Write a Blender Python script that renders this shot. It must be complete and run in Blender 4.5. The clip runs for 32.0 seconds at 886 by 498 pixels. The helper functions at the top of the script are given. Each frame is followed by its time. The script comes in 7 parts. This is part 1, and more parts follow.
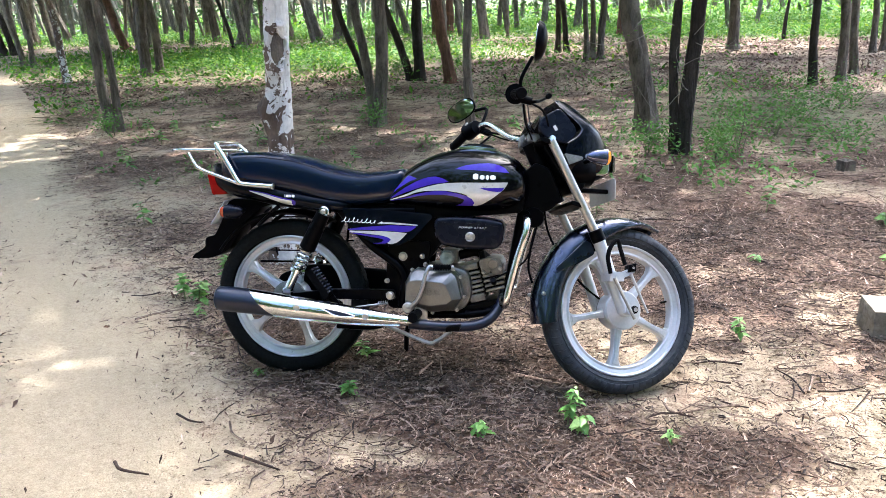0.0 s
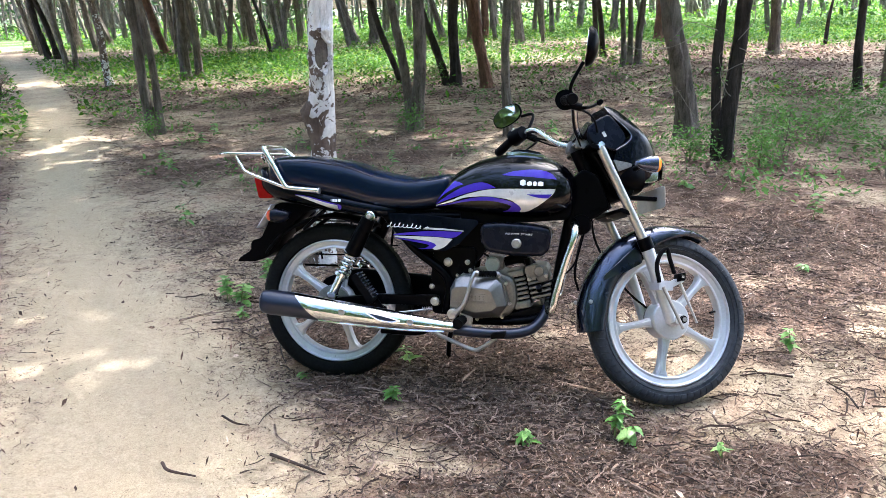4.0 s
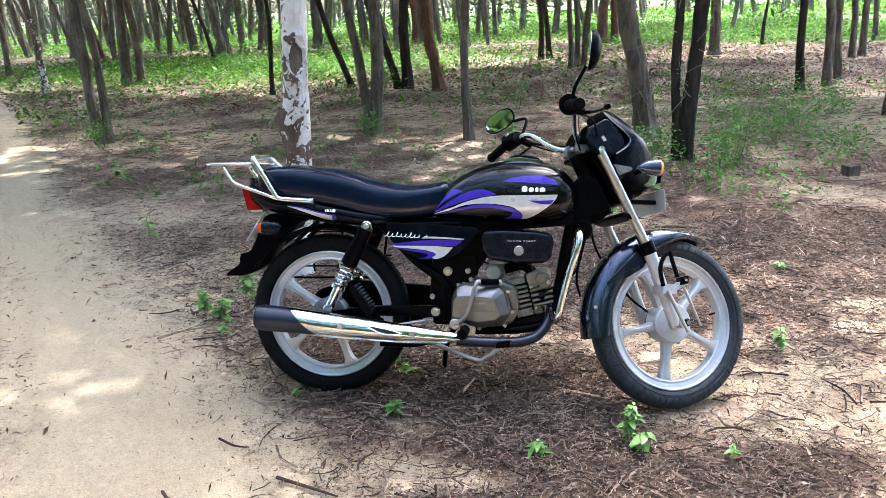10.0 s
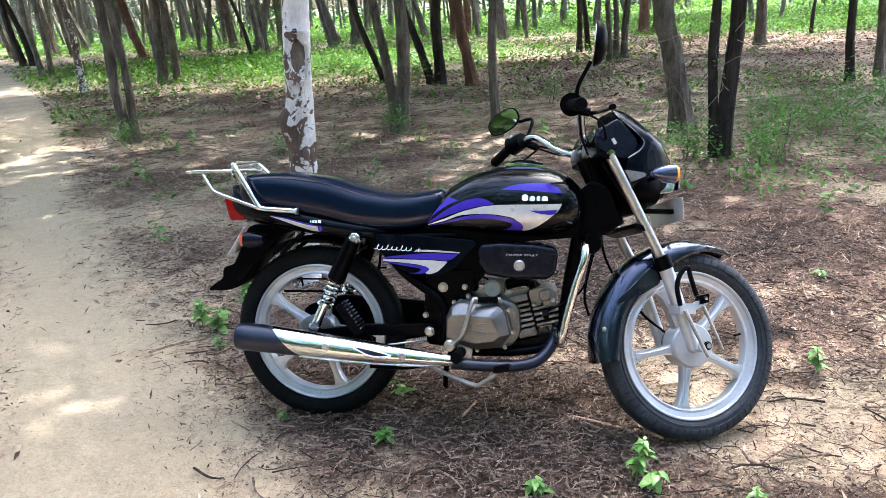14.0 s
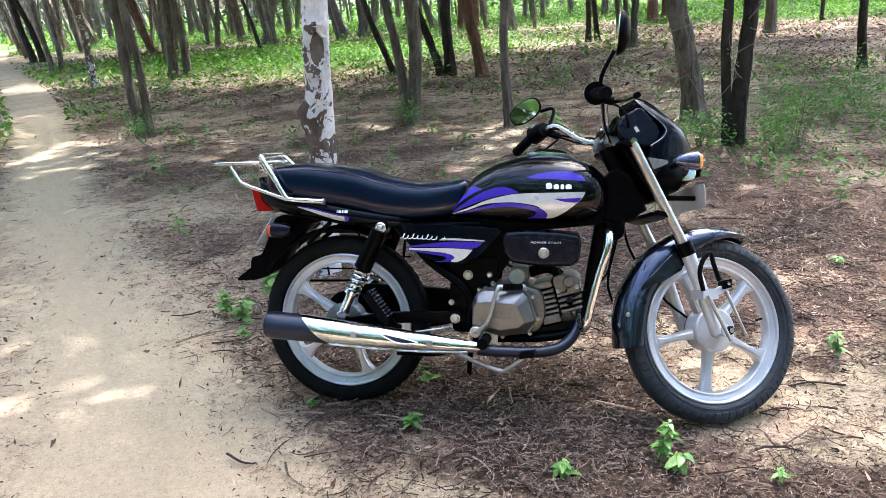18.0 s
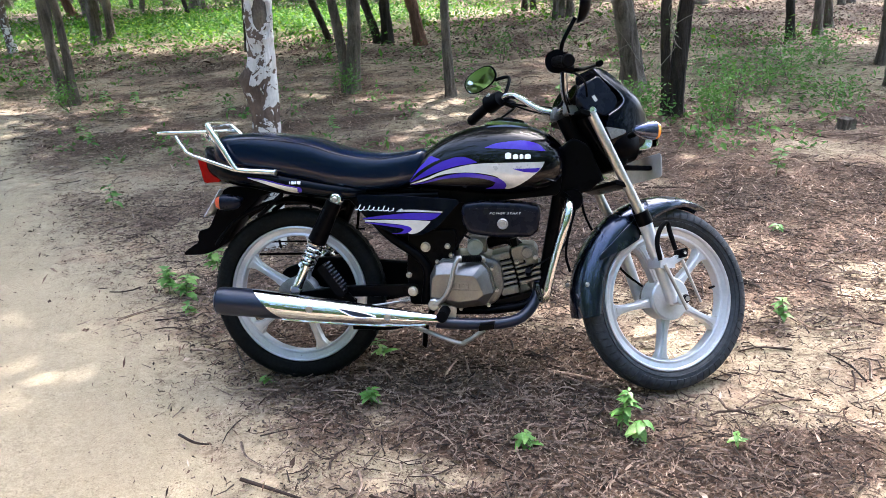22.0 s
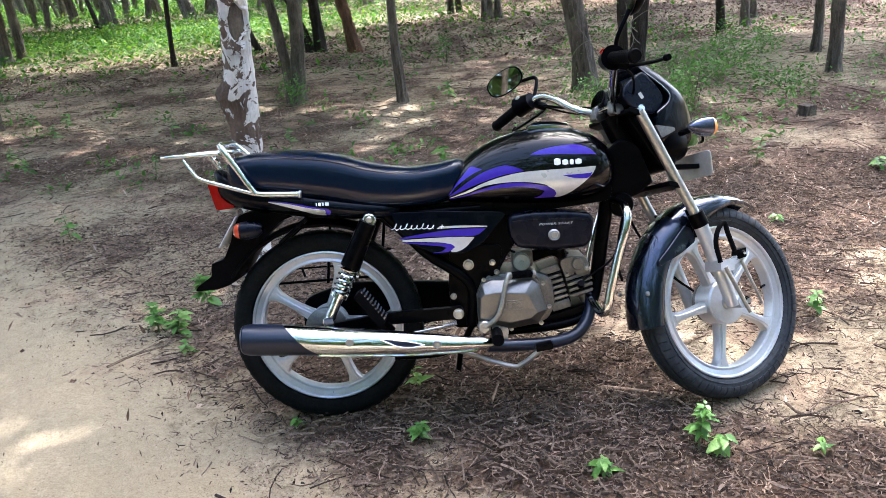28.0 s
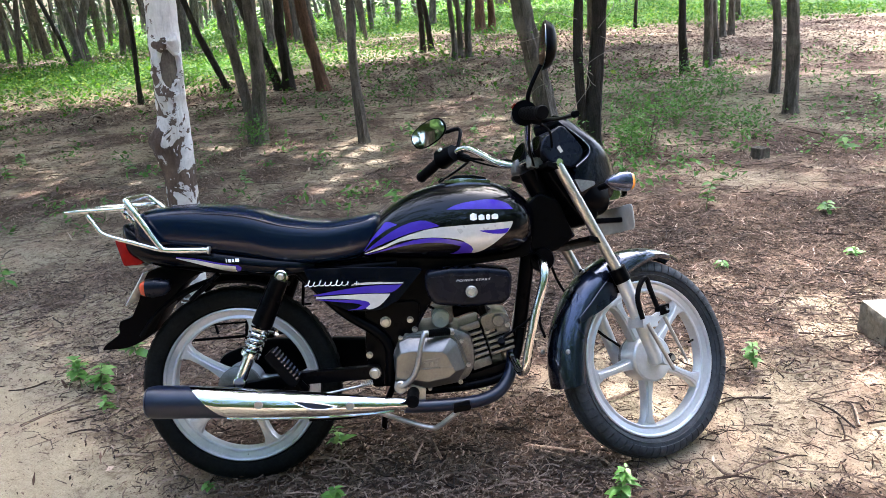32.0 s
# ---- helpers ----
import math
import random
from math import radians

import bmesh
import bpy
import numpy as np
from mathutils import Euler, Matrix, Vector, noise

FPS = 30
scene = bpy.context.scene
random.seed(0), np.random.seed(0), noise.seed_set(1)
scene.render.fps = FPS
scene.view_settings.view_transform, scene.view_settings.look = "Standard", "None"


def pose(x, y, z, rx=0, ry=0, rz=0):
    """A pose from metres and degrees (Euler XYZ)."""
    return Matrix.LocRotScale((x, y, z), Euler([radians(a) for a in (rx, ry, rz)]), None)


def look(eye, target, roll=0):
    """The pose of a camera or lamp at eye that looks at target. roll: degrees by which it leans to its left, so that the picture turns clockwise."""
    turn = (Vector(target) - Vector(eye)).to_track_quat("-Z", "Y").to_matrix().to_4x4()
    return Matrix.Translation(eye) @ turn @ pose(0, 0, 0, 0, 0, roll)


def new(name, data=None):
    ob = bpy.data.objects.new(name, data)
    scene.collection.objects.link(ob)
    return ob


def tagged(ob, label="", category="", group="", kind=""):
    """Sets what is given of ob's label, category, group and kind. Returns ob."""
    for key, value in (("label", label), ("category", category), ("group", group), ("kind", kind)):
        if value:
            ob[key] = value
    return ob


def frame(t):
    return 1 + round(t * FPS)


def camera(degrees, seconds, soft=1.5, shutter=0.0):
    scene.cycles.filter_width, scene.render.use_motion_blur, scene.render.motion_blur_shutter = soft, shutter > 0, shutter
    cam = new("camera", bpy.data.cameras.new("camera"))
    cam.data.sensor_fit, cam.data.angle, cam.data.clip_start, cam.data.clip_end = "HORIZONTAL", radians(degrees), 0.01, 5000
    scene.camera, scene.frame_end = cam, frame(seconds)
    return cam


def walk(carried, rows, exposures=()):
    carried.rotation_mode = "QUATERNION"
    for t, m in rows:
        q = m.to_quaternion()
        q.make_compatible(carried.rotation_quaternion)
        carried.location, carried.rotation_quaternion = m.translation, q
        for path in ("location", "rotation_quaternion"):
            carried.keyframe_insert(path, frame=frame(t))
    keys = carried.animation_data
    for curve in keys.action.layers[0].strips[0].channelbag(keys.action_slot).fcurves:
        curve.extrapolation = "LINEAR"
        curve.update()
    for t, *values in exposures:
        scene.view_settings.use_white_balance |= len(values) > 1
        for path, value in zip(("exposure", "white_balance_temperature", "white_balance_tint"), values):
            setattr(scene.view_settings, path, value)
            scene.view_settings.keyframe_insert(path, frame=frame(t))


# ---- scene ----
cam = camera(59.2, 32.0, soft=0.6)
EXPOSURES = [(0.0, 3.41, 5660, 11), (20.0, 3.38, 5680, 11), (27.0, 3.34, 5720, 11), (32.0, 3.29, 5720, 11)]
PATH = [
    (0, (0.151, 2.692, 1.396), (-0.043, 4.586, 0.783), -1.93),
    (0.5, (0.253, 2.720, 1.385), (-0.025, 4.604, 0.775), -1.51),
    (1, (0.337, 2.741, 1.380), (-0.063, 4.605, 0.772), -1.23),
    (1.5, (0.360, 2.747, 1.374), (-0.074, 4.600, 0.757), -1.56),
    (2, (0.362, 2.740, 1.381), (-0.115, 4.587, 0.781), -2.10),
    (2.5, (0.342, 2.728, 1.379), (-0.159, 4.569, 0.779), -2.42),
    (3, (0.256, 2.704, 1.380), (-0.147, 4.567, 0.774), -1.63),
    (3.5, (0.157, 2.678, 1.400), (-0.140, 4.561, 0.797), -2.43),
    (5.5, (0.053, 2.894, 1.387), (-0.173, 4.788, 0.788), -0.86),
    (6, (0.046, 2.922, 1.372), (-0.130, 4.809, 0.731), -1.71),
    (6.5, (-0.022, 2.859, 1.388), (-0.162, 4.739, 0.720), -2.08),
    (7, (-0.065, 2.788, 1.392), (-0.162, 4.665, 0.710), -2.14),
    (7.5, (-0.081, 2.770, 1.398), (-0.189, 4.646, 0.714), -2.25),
    (8, (-0.088, 2.769, 1.398), (-0.200, 4.648, 0.723), -2.15),
    (8.5, (-0.097, 2.766, 1.405), (-0.211, 4.660, 0.772), -1.75),
    (9, (-0.095, 2.756, 1.408), (-0.198, 4.663, 0.815), -1.53),
    (9.5, (-0.096, 2.742, 1.408), (-0.208, 4.650, 0.820), -1.94),
    (10, (-0.105, 2.748, 1.410), (-0.238, 4.652, 0.811), -2.16),
    (10.5, (-0.102, 2.765, 1.412), (-0.238, 4.672, 0.823), -2.06),
    (11, (-0.102, 2.752, 1.416), (-0.235, 4.667, 0.852), -2.06),
    (11.5, (-0.101, 2.748, 1.411), (-0.252, 4.659, 0.838), -2.28),
    (12, (-0.088, 2.781, 1.414), (-0.248, 4.687, 0.829), -2.49),
    (12.5, (-0.032, 2.881, 1.406), (-0.214, 4.782, 0.811), -2.81),
    (13, (0.038, 2.970, 1.396), (-0.162, 4.866, 0.792), -3.03),
    (13.5, (0.042, 3.009, 1.394), (-0.197, 4.899, 0.784), -3.27),
    (15.5, (-0.001, 2.908, 1.401), (-0.234, 4.803, 0.806), -2.76),
    (16, (-0.009, 2.842, 1.412), (-0.213, 4.741, 0.818), -2.93),
    (16.5, (-0.016, 2.822, 1.401), (-0.222, 4.721, 0.807), -3.03),
    (17, (-0.029, 2.844, 1.401), (-0.254, 4.737, 0.795), -3.36),
    (17.5, (-0.037, 2.896, 1.395), (-0.280, 4.783, 0.779), -3.57),
    (18, (-0.013, 2.956, 1.399), (-0.276, 4.837, 0.773), -3.90),
    (18.5, (0.024, 2.985, 1.388), (-0.256, 4.866, 0.771), -3.61),
    (19, (0.031, 2.984, 1.384), (-0.268, 4.866, 0.778), -3.43),
    (19.5, (0.022, 2.984, 1.390), (-0.279, 4.872, 0.804), -3.43),
    (20, (0.021, 2.982, 1.391), (-0.299, 4.864, 0.795), -3.65),
    (20.5, (0.035, 3.001, 1.371), (-0.216, 4.884, 0.745), -2.78),
    (21, (0.048, 3.018, 1.363), (-0.175, 4.896, 0.713), -2.76),
    (21.5, (0.007, 3.010, 1.359), (-0.171, 4.873, 0.653), -2.63),
    (22, (-0.090, 2.996, 1.392), (-0.190, 4.864, 0.685), -2.85),
    (22.5, (-0.150, 2.976, 1.400), (-0.150, 4.855, 0.714), -1.84),
    (23, (-0.184, 2.966, 1.397), (-0.171, 4.850, 0.727), -1.92),
    (23.5, (-0.186, 2.962, 1.392), (-0.189, 4.846, 0.720), -2.14),
    (24, (-0.201, 2.972, 1.399), (-0.225, 4.853, 0.719), -2.46),
    (24.5, (-0.208, 3.034, 1.385), (-0.247, 4.913, 0.701), -2.48),
    (26.5, (-0.423, 3.197, 1.388), (-0.289, 5.072, 0.705), -3.89),
    (27, (-0.436, 3.185, 1.382), (-0.304, 5.058, 0.693), -3.99),
    (27.5, (-0.445, 3.190, 1.377), (-0.334, 5.061, 0.678), -4.32),
    (28, (-0.452, 3.203, 1.382), (-0.365, 5.072, 0.675), -4.64),
    (28.5, (-0.452, 3.207, 1.383), (-0.368, 5.076, 0.674), -4.35),
    (29, (-0.453, 3.201, 1.385), (-0.350, 5.072, 0.688), -3.43),
    (29.5, (-0.455, 3.196, 1.388), (-0.341, 5.073, 0.707), -3.01),
    (30, (-0.459, 3.198, 1.392), (-0.334, 5.081, 0.730), -2.80),
    (30.5, (-0.382, 3.160, 1.390), (-0.265, 5.042, 0.722), -2.81),
    (31, (-0.280, 3.094, 1.399), (-0.184, 4.974, 0.723), -3.13),
    (31.5, (-0.243, 3.124, 1.411), (-0.087, 5.012, 0.769), -3.36),
    (32, (-0.255, 3.269, 1.407), (-0.109, 5.163, 0.779), -4.18),
]
walk(cam, [(t, look(eye, target, roll)) for t, eye, target, roll in PATH], EXPOSURES)

# ---- world, sun, exposure ----
SUN_ELEV, SUN_AZ = 58.0, 72.0          # degrees; azimuth of the way towards the sun, from +x towards +y
world = bpy.data.worlds.new("sky")
scene.world = world
world.use_nodes = True
wn = world.node_tree.nodes
sky = wn.new("ShaderNodeTexSky")
sky.sky_type, sky.sun_disc = "NISHITA", False
sky.sun_elevation, sky.sun_rotation = radians(SUN_ELEV), radians(90 - SUN_AZ)
sky.air_density, sky.dust_density, sky.ozone_density = 1.0, 6.0, 0.6
wn["Background"].inputs["Strength"].default_value = 0.15
world.node_tree.links.new(sky.outputs["Color"], wn["Background"].inputs["Color"])
lamp = bpy.data.lights.new("sun", "SUN")
lamp.energy, lamp.angle, lamp.color = 2.4, radians(0.9), (1.0, 0.95, 0.87)
sun = new("sun", lamp)
sx, sy, sz = (math.cos(radians(SUN_ELEV)) * math.cos(radians(SUN_AZ)), math.cos(radians(SUN_ELEV)) * math.sin(radians(SUN_AZ)), math.sin(radians(SUN_ELEV)))
sun.matrix_world = look((sx * 30, sy * 30, sz * 30), (0, 0, 0))


# ---- materials ----
def nodes_of(name):
    m = bpy.data.materials.new(name)
    m.use_nodes = True
    return m, m.node_tree.nodes, m.node_tree.links, m.node_tree.nodes["Principled BSDF"]


def noise_node(n, l, scale, detail=6.0, rough=0.6, vec=None, dist=0.0):
    t = n.new("ShaderNodeTexNoise")
    t.inputs["Scale"].default_value, t.inputs["Detail"].default_value = scale, detail
    t.inputs["Roughness"].default_value, t.inputs["Distortion"].default_value = rough, dist
    if vec is not None:
        l.new(vec, t.inputs["Vector"])
    return t


def ramp(n, l, fac, stops):
    r = n.new("ShaderNodeValToRGB")
    e = r.color_ramp.elements
    while len(e) < len(stops):
        e.new(0.5)
    for el, (p, c) in zip(e, stops):
        el.position, el.color = p, (*c, 1.0)
    l.new(fac, r.inputs["Fac"])
    return r


def mixc(n, l, fac, a, b, mode="MIX"):
    x = n.new("ShaderNodeMix")
    x.data_type, x.blend_type = "RGBA", mode
    for k, v in ((0, fac), (6, a), (7, b)):
        if isinstance(v, (int, float)):
            x.inputs[k].default_value = v
        elif isinstance(v, tuple):
            x.inputs[k].default_value = (*v, 1.0)
        else:
            l.new(v, x.inputs[k])
    return x.outputs[2]


def mat(name, c1, c2, rough=0.5, metal=0.0, scale=40.0, bump=0.1, coat=0.0, wear=0.15, vary=0.0, spec=0.5, stretch=None, rvar=0.15):
    """Two scales of colour change, uneven gloss and fine relief."""
    m, n, l, b = nodes_of(name)
    co = n.new("ShaderNodeTexCoord").outputs["Object"]
    if stretch:
        mp = n.new("ShaderNodeMapping")
        mp.inputs["Scale"].default_value = stretch
        l.new(co, mp.inputs["Vector"])
        co = mp.outputs["Vector"]
    fine, big = noise_node(n, l, scale, 8, 0.65, co), noise_node(n, l, scale * 0.13, 4, 0.55, co)
    col = mixc(n, l, ramp(n, l, fine.outputs["Fac"], [(0.3, (0, 0, 0)), (0.7, (1, 1, 1))]).outputs["Color"], c1, c2)
    dull = tuple(0.55 * v for v in c1)
    col = mixc(n, l, ramp(n, l, big.outputs["Fac"], [(0.42, (0, 0, 0)), (0.75, (wear,) * 3)]).outputs["Color"], col, dull)
    if vary:
        oi = n.new("ShaderNodeObjectInfo")
        ge = n.new("ShaderNodeNewGeometry")
        ad = n.new("ShaderNodeMath")
        ad.operation = "ADD"
        l.new(oi.outputs["Random"], ad.inputs[0])
        l.new(ge.outputs["Random Per Island"], ad.inputs[1])
        fr = n.new("ShaderNodeMath")
        fr.operation = "FRACT"
        l.new(ad.outputs[0], fr.inputs[0])
        lo, hi = tuple(v * (1 - vary) for v in (1, 1, 1)), tuple(min(1.0, 1 + vary) for v in (1, 1, 1))
        col = mixc(n, l, 1.0, col, ramp(n, l, fr.outputs[0], [(0.0, lo), (1.0, hi)]).outputs["Color"], "MULTIPLY")
    l.new(col, b.inputs["Base Color"])
    rr = n.new("ShaderNodeMapRange")
    rr.inputs["To Min"].default_value, rr.inputs["To Max"].default_value = max(0.02, rough - rvar * rough), min(1.0, rough + rvar)
    l.new(big.outputs["Fac"], rr.inputs["Value"])
    l.new(rr.outputs["Result"], b.inputs["Roughness"])
    b.inputs["Metallic"].default_value = metal
    b.inputs["Coat Weight"].default_value, b.inputs["Coat Roughness"].default_value = coat, 0.05
    b.inputs["Specular IOR Level"].default_value = spec
    if bump:
        bp = n.new("ShaderNodeBump")
        bp.inputs["Strength"].default_value, bp.inputs["Distance"].default_value = bump, 0.004
        l.new(fine.outputs["Fac"], bp.inputs["Height"])
        l.new(bp.outputs["Normal"], b.inputs["Normal"])
    return m


def bark(name, c1, c2, scale, patch=None, moss=0.0):
    """Bark with long fissures; patch: pale flakes left on the trunk."""
    m, n, l, b = nodes_of(name)
    co = n.new("ShaderNodeTexCoord").outputs["Object"]
    mp = n.new("ShaderNodeMapping")
    mp.inputs["Scale"].default_value = (1, 1, 0.18)
    l.new(co, mp.inputs["Vector"])
    fis, grain = noise_node(n, l, scale, 8, 0.7, mp.outputs["Vector"], 0.6), noise_node(n, l, scale * 4, 6, 0.6, co)
    blot = noise_node(n, l, 3.2, 5, 0.6, co)
    col = mixc(n, l, ramp(n, l, fis.outputs["Fac"], [(0.32, (0, 0, 0)), (0.62, (1, 1, 1))]).outputs["Color"], c1, c2)
    col = mixc(n, l, ramp(n, l, grain.outputs["Fac"], [(0.35, (0.45,) * 3), (0.65, (0, 0, 0))]).outputs["Color"], col, tuple(v * 0.5 for v in c1))
    col = mixc(n, l, ramp(n, l, blot.outputs["Fac"], [(0.5, (0, 0, 0)), (0.72, (0.55,) * 3)]).outputs["Color"], col, tuple(min(1, v * 1.7) for v in c2))
    height = fis.outputs["Fac"]
    if patch:
        fl = n.new("ShaderNodeMath")
        fl.operation = "MULTIPLY_ADD"
        l.new(noise_node(n, l, 13.0, 7, 0.62, co, 0.9).outputs["Fac"], fl.inputs[0])
        fl.inputs[1].default_value, fl.inputs[2].default_value = 3.4, -1.20
        side = n.new("ShaderNodeVectorMath")
        side.operation = "DOT_PRODUCT"
        l.new(co, side.inputs[0])
        side.inputs[1].default_value = (3.0, 0.5, -0.02)
        add = n.new("ShaderNodeMath")
        l.new(side.outputs["Value"], add.inputs[0])
        l.new(fl.outputs[0], add.inputs[1])
        hz = n.new("ShaderNodeSeparateXYZ")
        l.new(co, hz.inputs[0])
        band = n.new("ShaderNodeMapRange")
        band.inputs["From Max"].default_value = 2.0
        l.new(hz.outputs["Z"], band.inputs["Value"])
        lift = ramp(n, l, band.outputs["Result"], [(0.24, (0.44,) * 3), (0.31, (0.29,) * 3), (0.44, (0.27,) * 3), (0.465, (0.45,) * 3), (0.53, (0.45,) * 3), (0.55, (0.30,) * 3), (0.64, (0.33,) * 3), (0.66, (0.45,) * 3)]).outputs["Color"]
        add2 = n.new("ShaderNodeMath")
        l.new(add.outputs[0], add2.inputs[0])
        l.new(lift, add2.inputs[1])
        mask = ramp(n, l, add2.outputs[0], [(0.945, (0, 0, 0)), (0.96, (1, 1, 1))]).outputs["Color"]
        pale = mixc(n, l, ramp(n, l, noise_node(n, l, 30, 6, 0.6, co).outputs["Fac"], [(0.3, (0, 0, 0)), (0.7, (1, 1, 1))]).outputs["Color"], patch, tuple(v * 0.72 for v in patch))
        col = mixc(n, l, mask, col, pale)
    if moss:
        col = mixc(n, l, ramp(n, l, noise_node(n, l, 5, 5, 0.6, co).outputs["Fac"], [(0.5, (0, 0, 0)), (0.7, (moss,) * 3)]).outputs["Color"], col, (0.09, 0.12, 0.035))
    l.new(col, b.inputs["Base Color"])
    b.inputs["Roughness"].default_value = 0.9
    b.inputs["Specular IOR Level"].default_value = 0.25
    bp = n.new("ShaderNodeBump")
    bp.inputs["Strength"].default_value, bp.inputs["Distance"].default_value = 1.0, 0.035
    l.new(height, bp.inputs["Height"])
    l.new(bp.outputs["Normal"], b.inputs["Normal"])
    return m


def leafy(name, c1, c2, rough=0.5, through_light=0.35, dry=None):
    """Leaf colour that changes from leaf to leaf, with light shining through."""
    m, n, l, b = nodes_of(name)
    ge = n.new("ShaderNodeNewGeometry")
    stops = [(0.0, c1), (0.75, c2)] + ([(1.0, dry)] if dry else [])
    col = ramp(n, l, ge.outputs["Random Per Island"], stops).outputs["Color"]
    co = n.new("ShaderNodeTexCoord").outputs["Object"]
    col = mixc(n, l, ramp(n, l, noise_node(n, l, 1.3, 3, 0.5, co).outputs["Fac"], [(0.35, (0, 0, 0)), (0.7, (0.5,) * 3)]).outputs["Color"], col, tuple(v * 0.6 for v in c1))
    l.new(col, b.inputs["Base Color"])
    b.inputs["Roughness"].default_value = rough
    b.inputs["Specular IOR Level"].default_value = 0.25
    tr = n.new("ShaderNodeBsdfTranslucent")
    l.new(col, tr.inputs["Color"])
    mx = n.new("ShaderNodeMixShader")
    mx.inputs["Fac"].default_value = through_light
    l.new(b.outputs["BSDF"], mx.inputs[1])
    l.new(tr.outputs["BSDF"], mx.inputs[2])
    l.new(mx.outputs["Shader"], n["Material Output"].inputs["Surface"])
    return m


M_BARK = bark("grey_bark", (0.040, 0.032, 0.025), (0.20, 0.165, 0.13), 22, moss=0.2)
M_BARK_DARK = bark("dark_bark", (0.012, 0.009, 0.007), (0.055, 0.043, 0.033), 24)
M_BARK_RED = bark("red_brown_bark", (0.075, 0.038, 0.023), (0.20, 0.105, 0.062), 22)
M_BARK_PALE = bark("flaking_pale_bark", (0.075, 0.050, 0.038), (0.19, 0.14, 0.105), 24, patch=(0.80, 0.77, 0.72))
M_LEAF = leafy("tree_leaves", (0.042, 0.085, 0.017), (0.09, 0.162, 0.03), 0.45, 0.33)
# the same tree leaves, with the far wood's shade put into a darker green
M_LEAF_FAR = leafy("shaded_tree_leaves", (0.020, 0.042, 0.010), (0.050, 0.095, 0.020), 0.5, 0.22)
M_WEED = leafy("weed_leaves", (0.07, 0.16, 0.03), (0.16, 0.30, 0.06), 0.45, 0.35)
M_GRASS = leafy("undergrowth_leaves", (0.036, 0.105, 0.010), (0.105, 0.245, 0.016), 0.6, 0.45, (0.24, 0.330, 0.022))
M_STEM = mat("green_stem", (0.10, 0.13, 0.04), (0.16, 0.18, 0.07), 0.7)
M_TWIG = mat("dry_twig", (0.07, 0.038, 0.026), (0.50, 0.36, 0.26), 0.9, scale=60, bump=0.3, vary=0.80, spec=0.2)
M_LITTER = leafy("dry_leaf_litter", (0.012, 0.006, 0.004), (0.19, 0.11, 0.072), 0.85, 0.05, (0.72, 0.55, 0.41))

M_TWIG_PALE = mat("pale_grey_twig", (0.13, 0.11, 0.085), (0.30, 0.26, 0.21), 0.9, scale=60, bump=0.3, spec=0.2)
M_TWIG_DARK = mat("dark_red_brown_twig", (0.022, 0.012, 0.008), (0.10, 0.058, 0.040), 0.85, scale=60, bump=0.3, vary=0.7, spec=0.3)
M_CHIP = mat("brown_bark_chip", (0.080, 0.050, 0.036), (0.47, 0.34, 0.255), 0.9, scale=70, bump=0.3, vary=0.88, spec=0.2)
M_FLAKES = leafy("pale_leaf_litter", (0.042, 0.024, 0.017), (0.45, 0.305, 0.225), 0.85, 0.05, (0.56, 0.43, 0.335))


# ---- the plan of the ground ----
PATH_LINE = [(-0.4, 0.0), (-0.75, 3.0), (-1.10, 4.39), (-1.39, 4.98), (-1.71, 5.48), (-2.21, 6.18), (-2.96, 7.24), (-4.24, 9.03), (-5.24, 10.56), (-6.86, 12.96), (-10.05, 17.38), (-14.7, 23.3), (-18.9, 28.6), (-25.0, 37.6), (-34.0, 50.0)]
PATH_HALF = [0.60, 0.56, 0.53, 0.47, 0.42, 0.37, 0.32, 0.29, 0.27, 0.25, 0.28, 0.28, 0.30, 0.30, 0.30]


def path_depth(x, y):
    """How far inside the sandy path a place lies: positive inside, negative outside, in metres."""
    best = np.full(np.shape(x), -99.0)
    for (ax, ay), (bx, by), ha, hb in zip(PATH_LINE, PATH_LINE[1:], PATH_HALF, PATH_HALF[1:]):
        dx, dy = bx - ax, by - ay
        k = np.clip(((x - ax) * dx + (y - ay) * dy) / (dx * dx + dy * dy), 0, 1)
        best = np.maximum(best, ha + (hb - ha) * k - np.hypot(x - ax - k * dx, y - ay - k * dy))
    return best


def rough_noise(x, y, s, seed=0.0):
    f = np.frompyfunc(lambda a, b: noise.fractal(Vector((a * s + seed, b * s - seed, seed)), 0.7, 2.1, 4), 2, 1)
    return f(x, y).astype(float)


def ground_z(x, y):
    """Height of the ground: a slight fall towards the wood beside the path, small bumps, all but level far off."""
    near = np.exp(-((y - 5.4) / 2.0) ** 2 - (x / 4.0) ** 2)
    return near * (-0.033 * (y - 5.4) - 0.012 * (x + 0.1))


